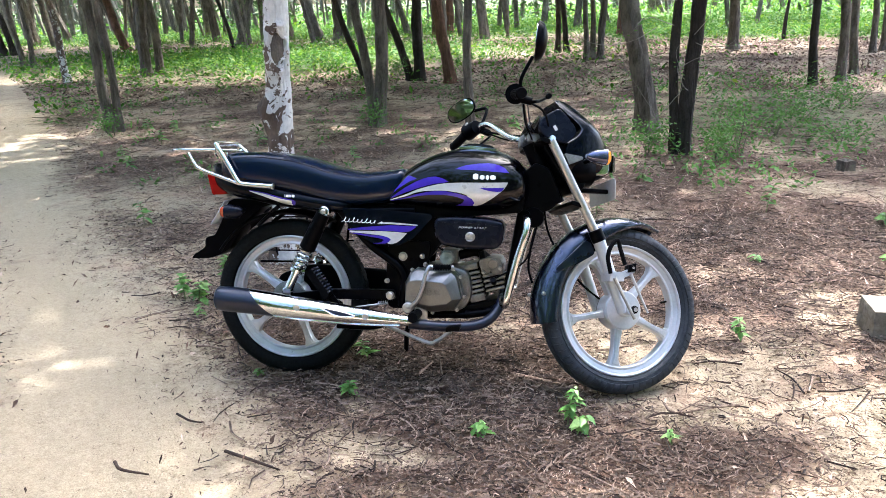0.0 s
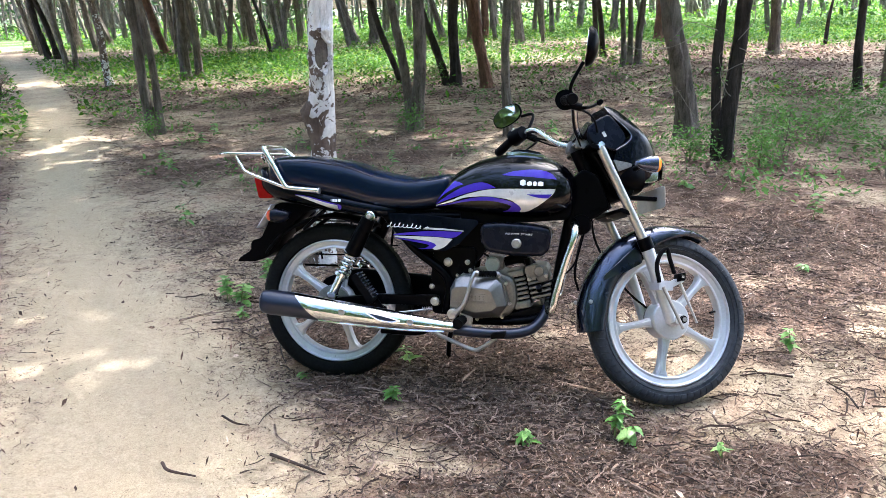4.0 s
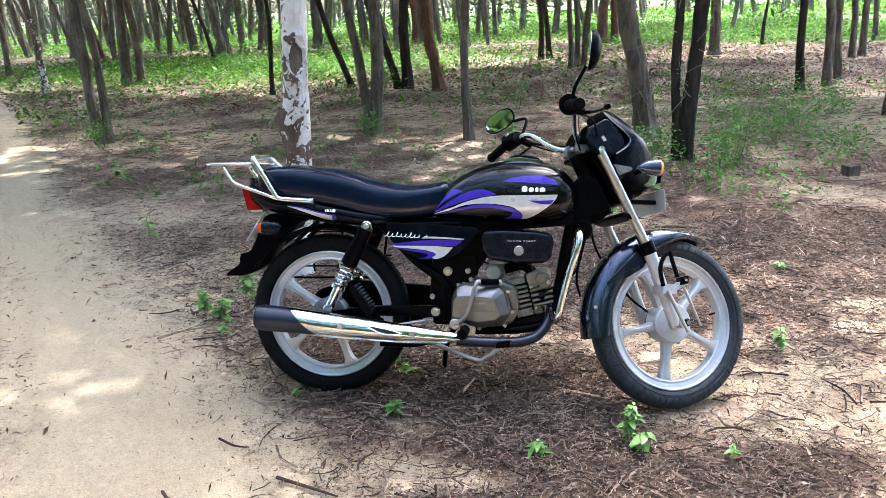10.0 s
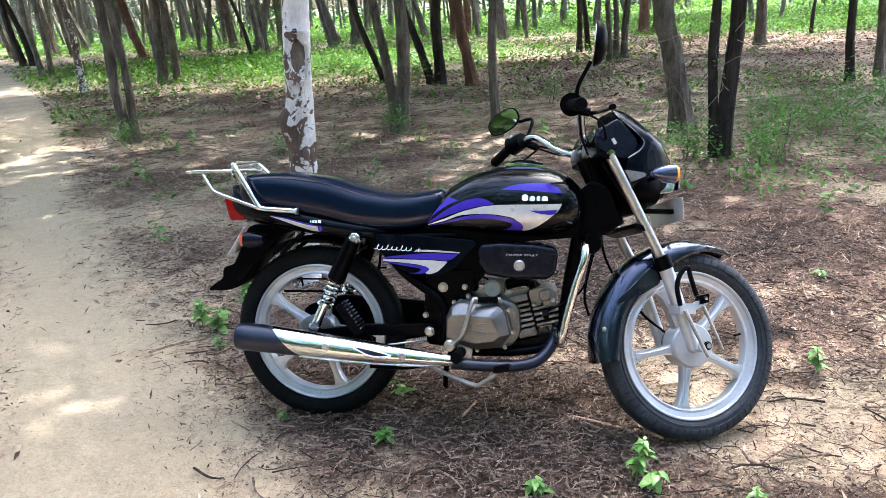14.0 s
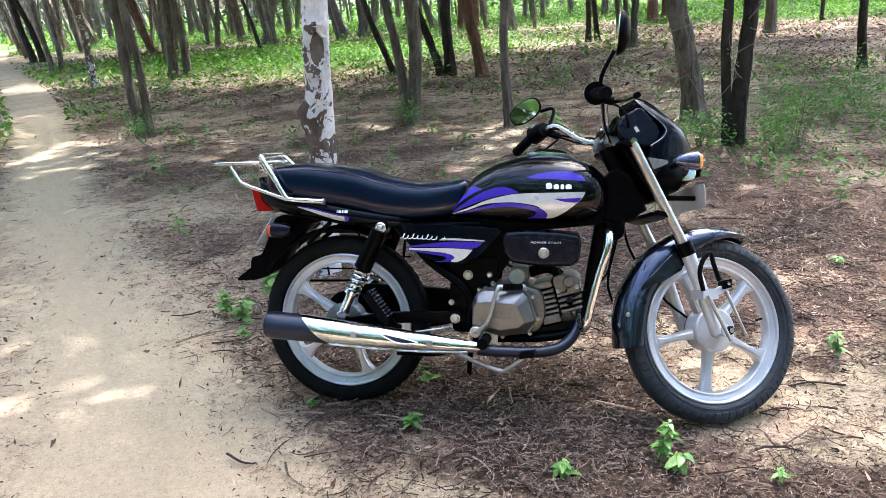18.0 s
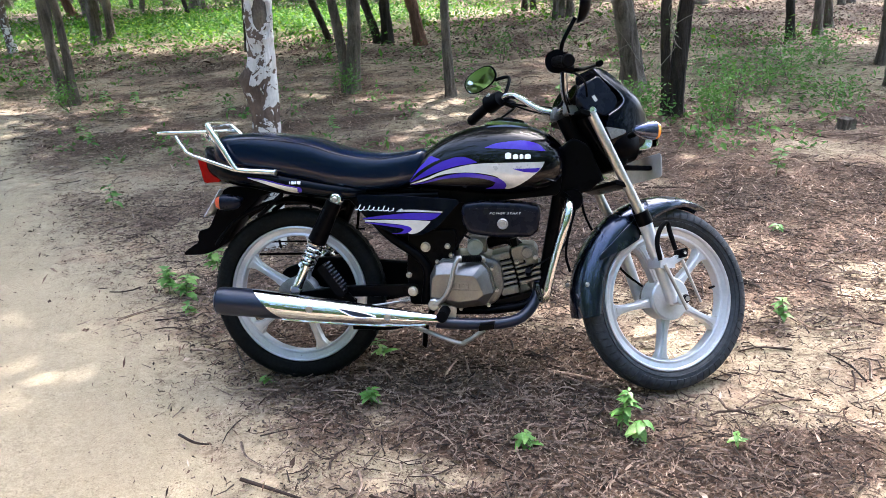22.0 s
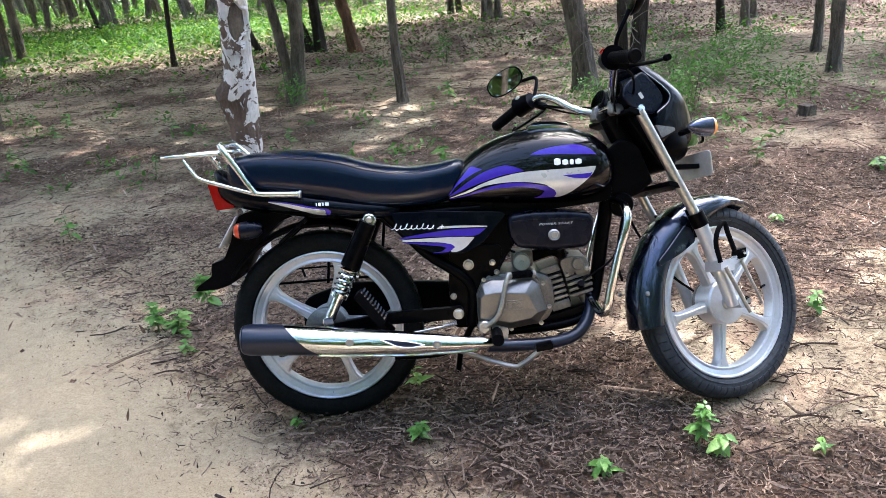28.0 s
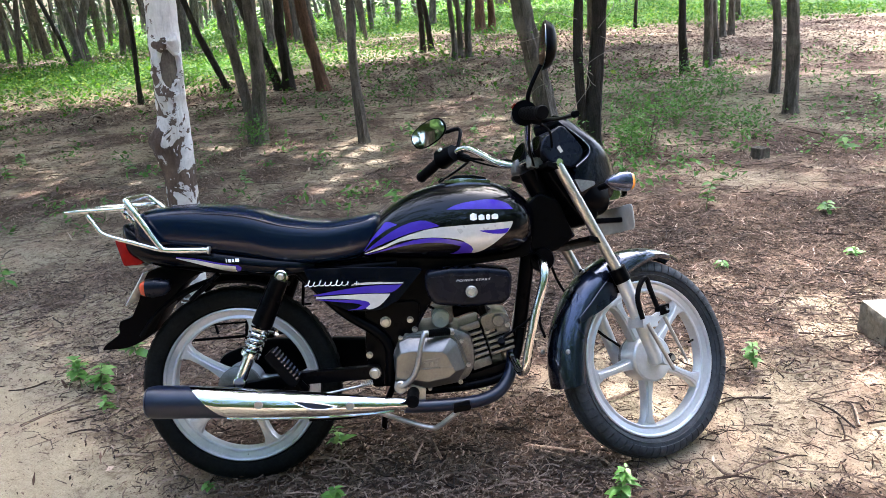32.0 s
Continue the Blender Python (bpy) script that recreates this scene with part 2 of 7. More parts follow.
def litter_amount(x, y):
    """How thickly dead twigs and bark cover the soil, 0 to 1: thick in a belt beyond the parked machine, and under and
    before it, where the dark mat also stands for shade; thin on bare sandy spots, some of them patches of sun set as
    pale soil.
    """
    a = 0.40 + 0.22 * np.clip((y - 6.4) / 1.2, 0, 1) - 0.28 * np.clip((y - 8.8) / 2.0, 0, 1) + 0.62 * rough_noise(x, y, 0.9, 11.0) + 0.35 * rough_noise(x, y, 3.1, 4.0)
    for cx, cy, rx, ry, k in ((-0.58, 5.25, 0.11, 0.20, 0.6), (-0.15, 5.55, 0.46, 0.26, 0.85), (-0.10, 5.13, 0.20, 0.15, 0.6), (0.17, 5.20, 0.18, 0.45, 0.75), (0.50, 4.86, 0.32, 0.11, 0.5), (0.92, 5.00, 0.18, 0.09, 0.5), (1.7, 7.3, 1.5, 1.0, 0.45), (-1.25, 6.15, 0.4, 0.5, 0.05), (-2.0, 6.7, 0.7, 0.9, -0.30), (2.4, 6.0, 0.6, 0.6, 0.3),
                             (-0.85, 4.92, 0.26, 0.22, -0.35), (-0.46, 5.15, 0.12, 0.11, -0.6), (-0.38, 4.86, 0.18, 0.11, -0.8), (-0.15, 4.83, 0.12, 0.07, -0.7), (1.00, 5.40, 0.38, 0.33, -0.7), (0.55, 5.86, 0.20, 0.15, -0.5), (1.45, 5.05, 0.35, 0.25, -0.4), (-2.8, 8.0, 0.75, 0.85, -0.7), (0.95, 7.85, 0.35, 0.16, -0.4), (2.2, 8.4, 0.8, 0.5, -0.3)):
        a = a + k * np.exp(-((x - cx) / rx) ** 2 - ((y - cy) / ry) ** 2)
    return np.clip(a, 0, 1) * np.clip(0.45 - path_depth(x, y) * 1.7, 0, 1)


def green_amount(x, y):
    """Where undergrowth covers the wood's floor."""
    a = np.exp(-(((x + 6.5) / 6.5) ** 2 + ((y - 23.5) / 5.0) ** 2) * 1.2) * 1.25
    a = np.maximum(a, np.clip((y - 29 - 0.10 * np.abs(x)) / 8, 0, 1))
    a = np.maximum(a, np.clip((y - 25 + 0.35 * (x - 6)) / 6, 0, 1) * (x > 3))
    a = np.maximum(a, 0.5 * np.exp(-(((x - 3.4) / 1.8) ** 2 + ((y - 11.8) / 2.4) ** 2)))
    a = np.maximum(a, 0.95 * np.exp(-(((x + 7.9) / 1.6) ** 2 + ((y - 11.2) / 2.6) ** 2)))
    return a


def path_share(d):
    """How sandy the soil is at a depth d inside the path: full inside, fading away beside it."""
    return np.clip(np.where(d > 0, 0.55 + d * 1.5, 0.55 + d * 0.55), 0, 1)


def sheet(name, xs, ys):
    X, Y = np.meshgrid(xs, ys)
    Z = ground_z(X, Y)
    step = np.minimum(np.gradient(X, axis=1), np.gradient(Y, axis=0))
    rug = rough_noise(X, Y, 2.4) * 0.010 + rough_noise(X, Y, 9.0, 7.3) * 0.006 * (step < 0.2)
    pd = path_depth(X, Y)
    Z = Z + rug * np.clip(1.0 - pd * 2.0, 0.25, 1.0) - 0.012 * np.clip(pd * 3, 0, 1) - 0.004
    w, h = len(xs), len(ys)
    verts = np.stack([X, Y, Z], -1).reshape(-1, 3)
    i = (np.arange(h - 1)[:, None] * w + np.arange(w - 1)[None]).ravel()
    faces = np.stack([i, i + 1, i + 1 + w, i + w], -1)
    me = bpy.data.meshes.new(name)
    me.from_pydata(verts.tolist(), [], faces.tolist())
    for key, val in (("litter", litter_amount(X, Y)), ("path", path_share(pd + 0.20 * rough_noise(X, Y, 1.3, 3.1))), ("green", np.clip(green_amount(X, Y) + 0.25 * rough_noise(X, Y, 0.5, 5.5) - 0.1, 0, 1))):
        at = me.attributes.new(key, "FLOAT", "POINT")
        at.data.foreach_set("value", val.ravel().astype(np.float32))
    me.polygons.foreach_set("use_smooth", [True] * len(me.polygons))
    return new(name, me)


def ground_material():
    m, n, l, b = nodes_of("forest_floor")
    co = n.new("ShaderNodeTexCoord").outputs["Object"]

    def attr(k):
        a = n.new("ShaderNodeAttribute")
        a.attribute_name = k
        return a.outputs["Fac"]
    g1, g2, g3 = noise_node(n, l, 48, 10, 0.8, co), noise_node(n, l, 7, 7, 0.65, co), noise_node(n, l, 1.1, 5, 0.6, co)
    sand = ramp(n, l, g1.outputs["Fac"], [(0.25, (0.37, 0.286, 0.180)), (0.75, (0.655, 0.532, 0.355))]).outputs["Color"]
    sand = mixc(n, l, ramp(n, l, g3.outputs["Fac"], [(0.4, (0, 0, 0)), (0.75, (0.6,) * 3)]).outputs["Color"], sand, (0.47, 0.362, 0.225))
    soil = ramp(n, l, g1.outputs["Fac"], [(0.25, (0.036, 0.020, 0.013)), (0.5, (0.175, 0.112, 0.078)), (0.8, (0.46, 0.325, 0.235))]).outputs["Color"]
    bare = ramp(n, l, g1.outputs["Fac"], [(0.25, (0.19, 0.143, 0.092)), (0.52, (0.45, 0.355, 0.237)), (0.8, (0.68, 0.555, 0.40))]).outputs["Color"]
    bare = mixc(n, l, ramp(n, l, noise_node(n, l, 2.3, 5, 0.6, co).outputs["Fac"], [(0.48, (0, 0, 0)), (0.66, (0.55,) * 3)]).outputs["Color"], bare, (0.46, 0.285, 0.195))
    lm = n.new("ShaderNodeMath")
    lm.operation = "MULTIPLY_ADD"
    l.new(g2.outputs["Fac"], lm.inputs[0])
    lm.inputs[1].default_value = 0.9
    l.new(attr("litter"), lm.inputs[2])
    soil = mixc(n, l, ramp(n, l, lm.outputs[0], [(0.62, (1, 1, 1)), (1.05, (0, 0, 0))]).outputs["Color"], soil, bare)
    # shade between matted chips, painted as darker soil where litter lies thick
    gap_shade = ramp(n, l, attr("litter"), [(0.55, (1, 1, 1)), (0.95, (0.60, 0.57, 0.55))]).outputs["Color"]
    soil = mixc(n, l, 1.0, soil, gap_shade, "MULTIPLY")
    clump = ramp(n, l, noise_node(n, l, 17, 6, 0.75, co, 0.8).outputs["Fac"], [(0.36, (0.38, 0.35, 0.32)), (0.46, (0.86, 0.85, 0.84)), (0.64, (1.0, 1.0, 1.0))]).outputs["Color"]
    soil = mixc(n, l, 0.9, soil, clump, "MULTIPLY")
    cr = noise_node(n, l, 150, 3, 0.6, co)
    cm = n.new("ShaderNodeMath")
    cm.operation = "MULTIPLY_ADD"
    l.new(noise_node(n, l, 16, 5, 0.7, co).outputs["Fac"], cm.inputs[0])
    cm.inputs[1].default_value = 0.55
    l.new(cr.outputs["Fac"], cm.inputs[2])
    crumbs = ramp(n, l, cm.outputs[0], [(0.83, (0, 0, 0)), (0.91, (0.85,) * 3)]).outputs["Color"]
    soil = mixc(n, l, crumbs, soil, (0.085, 0.052, 0.034))
    grain = ramp(n, l, noise_node(n, l, 210, 4, 0.7, co).outputs["Fac"], [(0.36, (0.62, 0.59, 0.55)), (0.55, (1.0, 1.0, 1.0))]).outputs["Color"]
    sand = mixc(n, l, 0.8, sand, grain, "MULTIPLY")
    specks = ramp(n, l, cm.outputs[0], [(0.91, (0, 0, 0)), (0.96, (0.6,) * 3)]).outputs["Color"]
    sand = mixc(n, l, specks, sand, (0.13, 0.085, 0.055))
    moss = ramp(n, l, g2.outputs["Fac"], [(0.3, (0.022, 0.050, 0.008)), (0.7, (0.060, 0.120, 0.016))]).outputs["Color"]
    col = mixc(n, l, attr("green"), soil, moss)
    pm = n.new("ShaderNodeMath")
    pm.operation = "MULTIPLY_ADD"
    l.new(g2.outputs["Fac"], pm.inputs[0])
    pm.inputs[1].default_value = 1.5
    sub = n.new("ShaderNodeMath")
    sub.operation = "SUBTRACT"
    l.new(attr("path"), sub.inputs[0])
    sub.inputs[1].default_value = 0.80
    l.new(sub.outputs[0], pm.inputs[2])
    col = mixc(n, l, ramp(n, l, pm.outputs[0], [(0.34, (0, 0, 0)), (0.68, (1, 1, 1))]).outputs["Color"], col, sand)
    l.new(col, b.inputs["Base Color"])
    b.inputs["Roughness"].default_value = 0.95
    b.inputs["Specular IOR Level"].default_value = 0.15
    bp = n.new("ShaderNodeBump")
    bp.inputs["Strength"].default_value, bp.inputs["Distance"].default_value = 0.9, 0.016
    l.new(g1.outputs["Fac"], bp.inputs["Height"])
    bp2 = n.new("ShaderNodeBump")
    bp2.inputs["Strength"].default_value, bp2.inputs["Distance"].default_value = 0.6, 0.06
    l.new(g2.outputs["Fac"], bp2.inputs["Height"])
    l.new(bp.outputs["Normal"], bp2.inputs["Normal"])
    l.new(bp2.outputs["Normal"], b.inputs["Normal"])
    return m


def steps(*spans):
    out = []
    for a, b, s in spans:
        out += list(np.arange(a, b, s))
    return np.array(out + [spans[-1][1]])


M_GROUND = ground_material()
ground = sheet("ground", steps((-400, -60, 40), (-60, -24, 3), (-24, -12, 0.4), (-12, -4, 0.2), (-4, 4, 0.05), (4, 14, 0.4), (14, 60, 3), (60, 400, 40)),
               steps((-300, -30, 30), (-30, 0, 3), (0, 3.4, 0.2), (3.4, 8.4, 0.05), (8.4, 14, 0.2), (14, 32, 0.8), (32, 80, 4), (80, 500, 40)))
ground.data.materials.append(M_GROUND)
tagged(ground, "brown leaf-littered forest floor with a pale sandy footpath", "ground", kind="structure")


# ---- mesh helpers ----
def part(name, bm, material, parent=None, label="", smooth=True):
    """Links a bmesh as one mesh object under a thing or a part."""
    me = bpy.data.meshes.new(name)
    bm.normal_update()
    bm.to_mesh(me)
    bm.free()
    if smooth:
        me.polygons.foreach_set("use_smooth", [True] * len(me.polygons))
        me.set_sharp_from_angle(angle=radians(38))
        for p in me.polygons:            # broad flat faces stay flat inside their rounded rims
            if len(p.vertices) > 8:
                for li in p.loop_indices:
                    me.edges[me.loops[li].edge_index].use_edge_sharp = True
    me.materials.append(material)
    ob = new(name, me)
    if parent is not None:
        ob.parent = parent
    if label:
        ob["label"] = label
    return ob


def spline(pts, per=6):
    """A smooth line through the points."""
    p = [Vector(q) for q in pts]
    if len(p) < 3:
        return p
    p = [2 * p[0] - p[1]] + p + [2 * p[-1] - p[-2]]
    out = []
    for a, b, c, d in zip(p, p[1:], p[2:], p[3:]):
        for k in range(per):
            t = k / per
            out.append(0.5 * (2 * b + (c - a) * t + (2 * a - 5 * b + 4 * c - d) * t * t + (3 * b - a - 3 * c + d) * t ** 3))
    return out + [p[-2]]


def rings(bm, loops, cap=True, closed=False):
    """Skins a row of equal rings of points."""
    vs = [[bm.verts.new(q) for q in r] for r in loops]
    k = len(loops[0])
    pairs = list(zip(vs, vs[1:])) + ([(vs[-1], vs[0])] if closed else [])
    for a, b in pairs:
        for i in range(k):
            bm.faces.new((a[i], a[(i + 1) % k], b[(i + 1) % k], b[i]))
    if cap and not closed:
        bm.faces.new(vs[0][::-1])
        bm.faces.new(vs[-1])
    return bm


def tube(pts, r, seg=10, bm=None, per=6, smooth=True, closed=False, squash=1.0):
    """A round bar along a line; r: one radius or one for each point given."""
    bm = bm or bmesh.new()
    line = spline(pts, per) if smooth and len(pts) > 2 else [Vector(q) for q in pts]
    if isinstance(r, (int, float)):
        rad = [r] * len(line)
    else:
        rad = list(np.interp(np.linspace(0, len(r) - 1, len(line)), range(len(r)), r))
    loops, nrm = [], None
    for i, q in enumerate(line):
        if closed:
            t = (line[(i + 1) % len(line)] - line[i - 1]).normalized()
        else:
            t = (line[min(i + 1, len(line) - 1)] - line[max(i - 1, 0)]).normalized()
        if nrm is None:
            nrm = t.orthogonal().normalized()
        nrm = (nrm - t * nrm.dot(t)).normalized()
        bn = t.cross(nrm)
        loops.append([q + (nrm * math.cos(a) + bn * math.sin(a) * squash) * rad[i] for a in (2 * math.pi * k / seg for k in range(seg))])
    return rings(bm, loops, not closed, closed)


def sup(a, n):
    return math.copysign(abs(a) ** (2.0 / n), a)


def loft(sections, n=2.6, seg=28, low=0.38):
    """A body along x; sections: x, half width, bottom, top, and the share of height at which it is widest."""
    loops = []
    for s in sections:
        x, w, zb, zt = s[:4]
        lo = s[4] if len(s) > 4 else low
        zc = zb + lo * (zt - zb)
        loops.append([(x, w * sup(math.cos(a), n), zc + ((zt - zc) if math.sin(a) >= 0 else (zc - zb)) * sup(math.sin(a), n)) for a in (2 * math.pi * k / seg for k in range(seg))])
    bm = rings(bmesh.new(), loops)
    bmesh.ops.recalc_face_normals(bm, faces=bm.faces)
    return bm


# ---- trees ----
def trunk_mesh(height, r0, lean, wob, seed, seg=18, base_flare=1.35, curve=0.0):
    """A tapered, slightly crooked trunk with a flared foot, up from z = -0.1."""
    rnd = random.Random(seed)
    bm, loops, n = bmesh.new(), [], 60
    ph = rnd.random() * 9
    for i in range(n + 1):
        k = (i / n) ** 1.5
        z = -0.1 + (height + 0.1) * k
        r = r0 * (1 - 0.55 * k) * (1 + (base_flare - 1) * math.exp(-max(z, 0) / 0.14))
        cx = lean[0] * z + curve * z * z * 0.1 + wob * math.sin(z * 1.7 + ph) * min(1, z)
        cy = lean[1] * z + wob * math.cos(z * 1.3 + ph) * min(1, z)
        row = []
        for a in (2 * math.pi * j / seg for j in range(seg)):
            q = r * (1 + 0.17 * noise.noise((math.cos(a) * 1.3 + seed, math.sin(a) * 1.3, z * 1.5)) + 0.17 * noise.noise((math.cos(a) * 2.6 + seed, math.sin(a) * 2.6, z * 4.6)) + 0.14 * noise.noise((math.cos(a) * 5.2 + seed, math.sin(a) * 5.2, z * 7.0)))
            row.append((cx + q * math.cos(a), cy + q * math.sin(a), z))
        loops.append(row)
    return rings(bm, loops), lambda z: (lean[0] * z + curve * z * z * 0.1 + wob * math.sin(z * 1.7 + ph), lean[1] * z + wob * math.cos(z * 1.3 + ph))


def leaf_cloud(centres, spread, count, size, seed, flat=0.6):
    """Many small pointed leaves round some centres, as one mesh of loose leaves."""
    rng = np.random.default_rng(seed)
    c = np.asarray(centres, float)[rng.integers(0, len(centres), count)] + rng.normal(0, 1, (count, 3)) * np.array(spread)
    d = rng.normal(0, 1, (count, 3))
    d[:, 2] *= flat
    d /= np.linalg.norm(d, axis=1)[:, None]
    e = np.cross(d, rng.normal(0, 1, (count, 3)))
    e /= np.linalg.norm(e, axis=1)[:, None] + 1e-9
    s = size * rng.uniform(0.6, 1.4, count)[:, None]
    up = np.cross(d, e) * s * 0.12
    v = np.stack([c - d * s, c - e * s * 0.36 + up, c + d * s, c + e * s * 0.36 + up], 1).reshape(-1, 3)
    f = np.arange(count * 4).reshape(-1, 4)
    return v, f


def loose_mesh(name, v, f, material):
    me = bpy.data.meshes.new(name)
    me.from_pydata(np.asarray(v).tolist(), [], np.asarray(f).tolist())
    me.materials.append(material)
    return me


CROWNS = {}


def crown_mesh(seed):
    """A shared loose crown of twigs' ends and leaves, about 2 m across, centred on its origin."""
    if seed not in CROWNS:
        rnd = random.Random(seed * 31 + 5)
        cs = [(rnd.gauss(0, 0.95), rnd.gauss(0, 0.95), rnd.gauss(0, 0.75)) for _ in range(26)]
        v, f = leaf_cloud(cs, (0.26, 0.26, 0.18), 1700, 0.10, seed)
        CROWNS[seed] = loose_mesh("crown", v, f, M_LEAF)
    return CROWNS[seed]


def tree(name, x, y, r, lean=(0.0, 0.0), height=5.5, material=None, label="", seed=0, stems=(), wob=0.045, curve=0.0, crown=1.0, crowns=2, group="trees of the wood"):
    """A slender tree: trunk or trunks, bare limbs and a loose crown above. stems: further trunks (dx, dy, r, lean x, lean y)."""
    root = new(name)
    root.location = (x, y, float(ground_z(np.array(x), np.array(y))))
    tops = []
    for i, (dx, dy, rr, lx, ly) in enumerate([(0, 0, r, *lean), *stems]):
        bm, axis = trunk_mesh(height * (1 - 0.06 * i), rr, (lx, ly), wob, seed + i * 7, curve=curve if i == 0 else 0.0)
        bmesh.ops.translate(bm, vec=(dx, dy, 0), verts=bm.verts)
        part("trunk", bm, material or M_BARK, root)
        ax = axis(height * 0.9)
        tops.append((dx + ax[0], dy + ax[1], height * 0.95))
    if crown:
        rnd = random.Random(seed)
        for i in range(crowns):
            t = tops[i % len(tops)]
            a = rnd.random() * 6.28
            rad = rnd.uniform(0.5, 1.3) * (i > 0 or len(tops) > 1)
            end = (t[0] + rad * math.cos(a), t[1] + rad * math.sin(a), t[2] + rnd.uniform(-0.4, 0.8))
            part("limb", tube([(t[0], t[1], height * 0.8), ((t[0] + end[0]) / 2, (t[1] + end[1]) / 2, (height * 0.8 + end[2]) / 2 + 0.1), end], [r * 0.45, r * 0.3, r * 0.12], 6, per=2), material or M_BARK, root)
            c = new("crown", crown_mesh(1 + (seed + i) % 4))
            c.parent, c.location, c.rotation_euler = root, end, (0, 0, rnd.random() * 6.28)
            s = crown * rnd.uniform(0.85, 1.2)
            c.scale = (s, s, s * 0.8)
    return tagged(root, label or "slender grey-barked tree rising from the littered ground", "tree", group)


# ---- the trees of the wood, nearest first ----
birchlike = tree("pale_barked_tree", -1.209, 6.87, 0.082, (0.069, 0.0), 5.0, M_BARK_PALE, "tree with flaking white and brown patchy bark", 3, wob=0.012, crowns=2, crown=0.7)
tree("tree", 1.62, 9.80, 0.068, (0.022, 0.0), 5.2, M_BARK_DARK, "dark twin-stemmed tree with bare thorny twigs", 5, [(-0.068, 0.03, 0.045, -0.030, 0.0)], crowns=1, crown=0.9)
tree("tree", 1.50, 11.05, 0.113, (-0.166, 0.0), 5.6, M_BARK, "stout grey tree leaning over, mossy on one side", 8, crowns=1, crown=0.9)
tree("tree", -0.36, 11.18, 0.05, (-0.01, 0.0), 4.8, M_BARK, "thin straight grey sapling", 11, crowns=2, crown=0.75)
tree("tree", -1.47, 11.7, 0.074, (0.065, 0.0), 5.4, M_BARK, "grey tree forked low into two stems", 14, [(-0.07, 0.05, 0.055, -0.09, 0.0)], crowns=2, crown=1.15)
tree("tree", -4.68, 11.6, 0.062, (-0.085, 0.0), 5.2, M_BARK, "rough leaning tree with a split second stem", 17, [(0.075, 0.03, 0.046, -0.045, 0.0)], crowns=5, crown=1.15)
tree("tree", 3.90, 10.75, 0.062, (-0.045, 0.0), 5.2, M_BARK, "slim grey-brown tree leaning outward", 20, crowns=1, crown=0.9)
tree("tree", 4.45, 12.1, 0.050, (-0.038, 0.0), 5.2, M_BARK, "slim grey tree beside a weedy patch", 23, crowns=1, crown=0.9)
tree("tree", -7.96, 12.2, 0.06, (-0.05, 0.0), 5.0, M_BARK, "slim tree beside the path and low weeds", 26, crowns=2)
tree("tree", 4.47, 14.84, 0.062, (-0.055, 0.0), 5.6, M_BARK_DARK, "straight dark tree before the clearing", 29, crowns=2, crown=1.35)
tree("tree", 5.02, 15.25, 0.070, (-0.078, 0.0), 5.6, M_BARK, "straight grey tree with a neighbour close by", 32, crowns=2, crown=1.35)
tree("tree", 5.61, 16.25, 0.066, (-0.10, 0.0), 5.6, M_BARK, "straight grey tree among its neighbours", 35, crowns=2, crown=1.35)
tree("tree", -3.97, 16.5, 0.042, (0.0, 0.0), 4.6, M_BARK_DARK, "thin dark sapling at the edge of the undergrowth", 38, crowns=2, crown=1.35)
tree("tree", -2.73, 17.5, 0.065, (-0.33, 0.0), 5.4, M_BARK_DARK, "thin dark tree leaning strongly", 41, crowns=3, crown=1.35)
tree("tree", -1.60, 16.8, 0.095, (0.0, 0.0), 5.8, M_BARK_DARK, "dark tree with a curving second stem", 44, [(-0.16, 0.0, 0.075, -0.28, 0.0)], crowns=4, crown=1.35)
tree("tree", -1.0, 16.3, 0.099, (-0.135, 0.0), 5.8, M_BARK_RED, "red-brown smooth leaning tree", 47, crowns=2, crown=1.35)
tree("tree", -7.9, 19.4, 0.120, (-0.02, 0.0), 6.0, M_BARK, "brown tree with a dark second stem", 50, [(0.26, 0.05, 0.09, -0.03, 0.0)], crowns=4, crown=1.35)
tree("tree", -9.0, 18.1, 0.073, (-0.10, 0.0), 5.6, M_BARK_PALE, "thin pale-barked tree by the path", 53, crowns=4, crown=1.35)
tree("tree", -10.35, 16.15, 0.095, (-0.22, 0.0), 5.8, M_BARK_DARK, "dark tree with two spreading stems", 56, [(0.14, 0.1, 0.10, -0.06, 0.0)], crowns=4, crown=1.35)
tree("tree", -12.8, 22.6, 0.073, (-0.08, 0.0), 5.8, M_BARK, "thin grey tree by the path", 59, [(0.2, 0.1, 0.07, -0.02, 0.0)], crowns=4, crown=1.35)
tree("tree", -17.2, 28.4, 0.112, (-0.15, 0.0), 6.0, M_BARK_DARK, "dark tree beside the far path", 62, [(0.3, 0.1, 0.1, -0.25, 0.0)], crowns=4, crown=1.35)
tree("tree", -13.6, 29.9, 0.155, (-0.30, 0.0), 6.4, M_BARK_RED, "red-brown leaning tree in the undergrowth", 65, crowns=4, crown=1.35)
tree("tree", -8.78, 27.4, 0.065, (-0.25, 0.0), 5.8, M_BARK_DARK, "thin dark leaning tree in green undergrowth", 68, crowns=4, crown=1.35)
tree("tree", -17.7, 23.7, 0.099, (-0.08, 0.0), 6.0, M_BARK, "grey tree beyond the path", 71, crowns=4, crown=1.35)
tree("tree", -21.9, 29.4, 0.095, (-0.2, 0.0), 6.0, M_BARK, "grey tree far beyond the path", 74, crowns=4, crown=1.35)
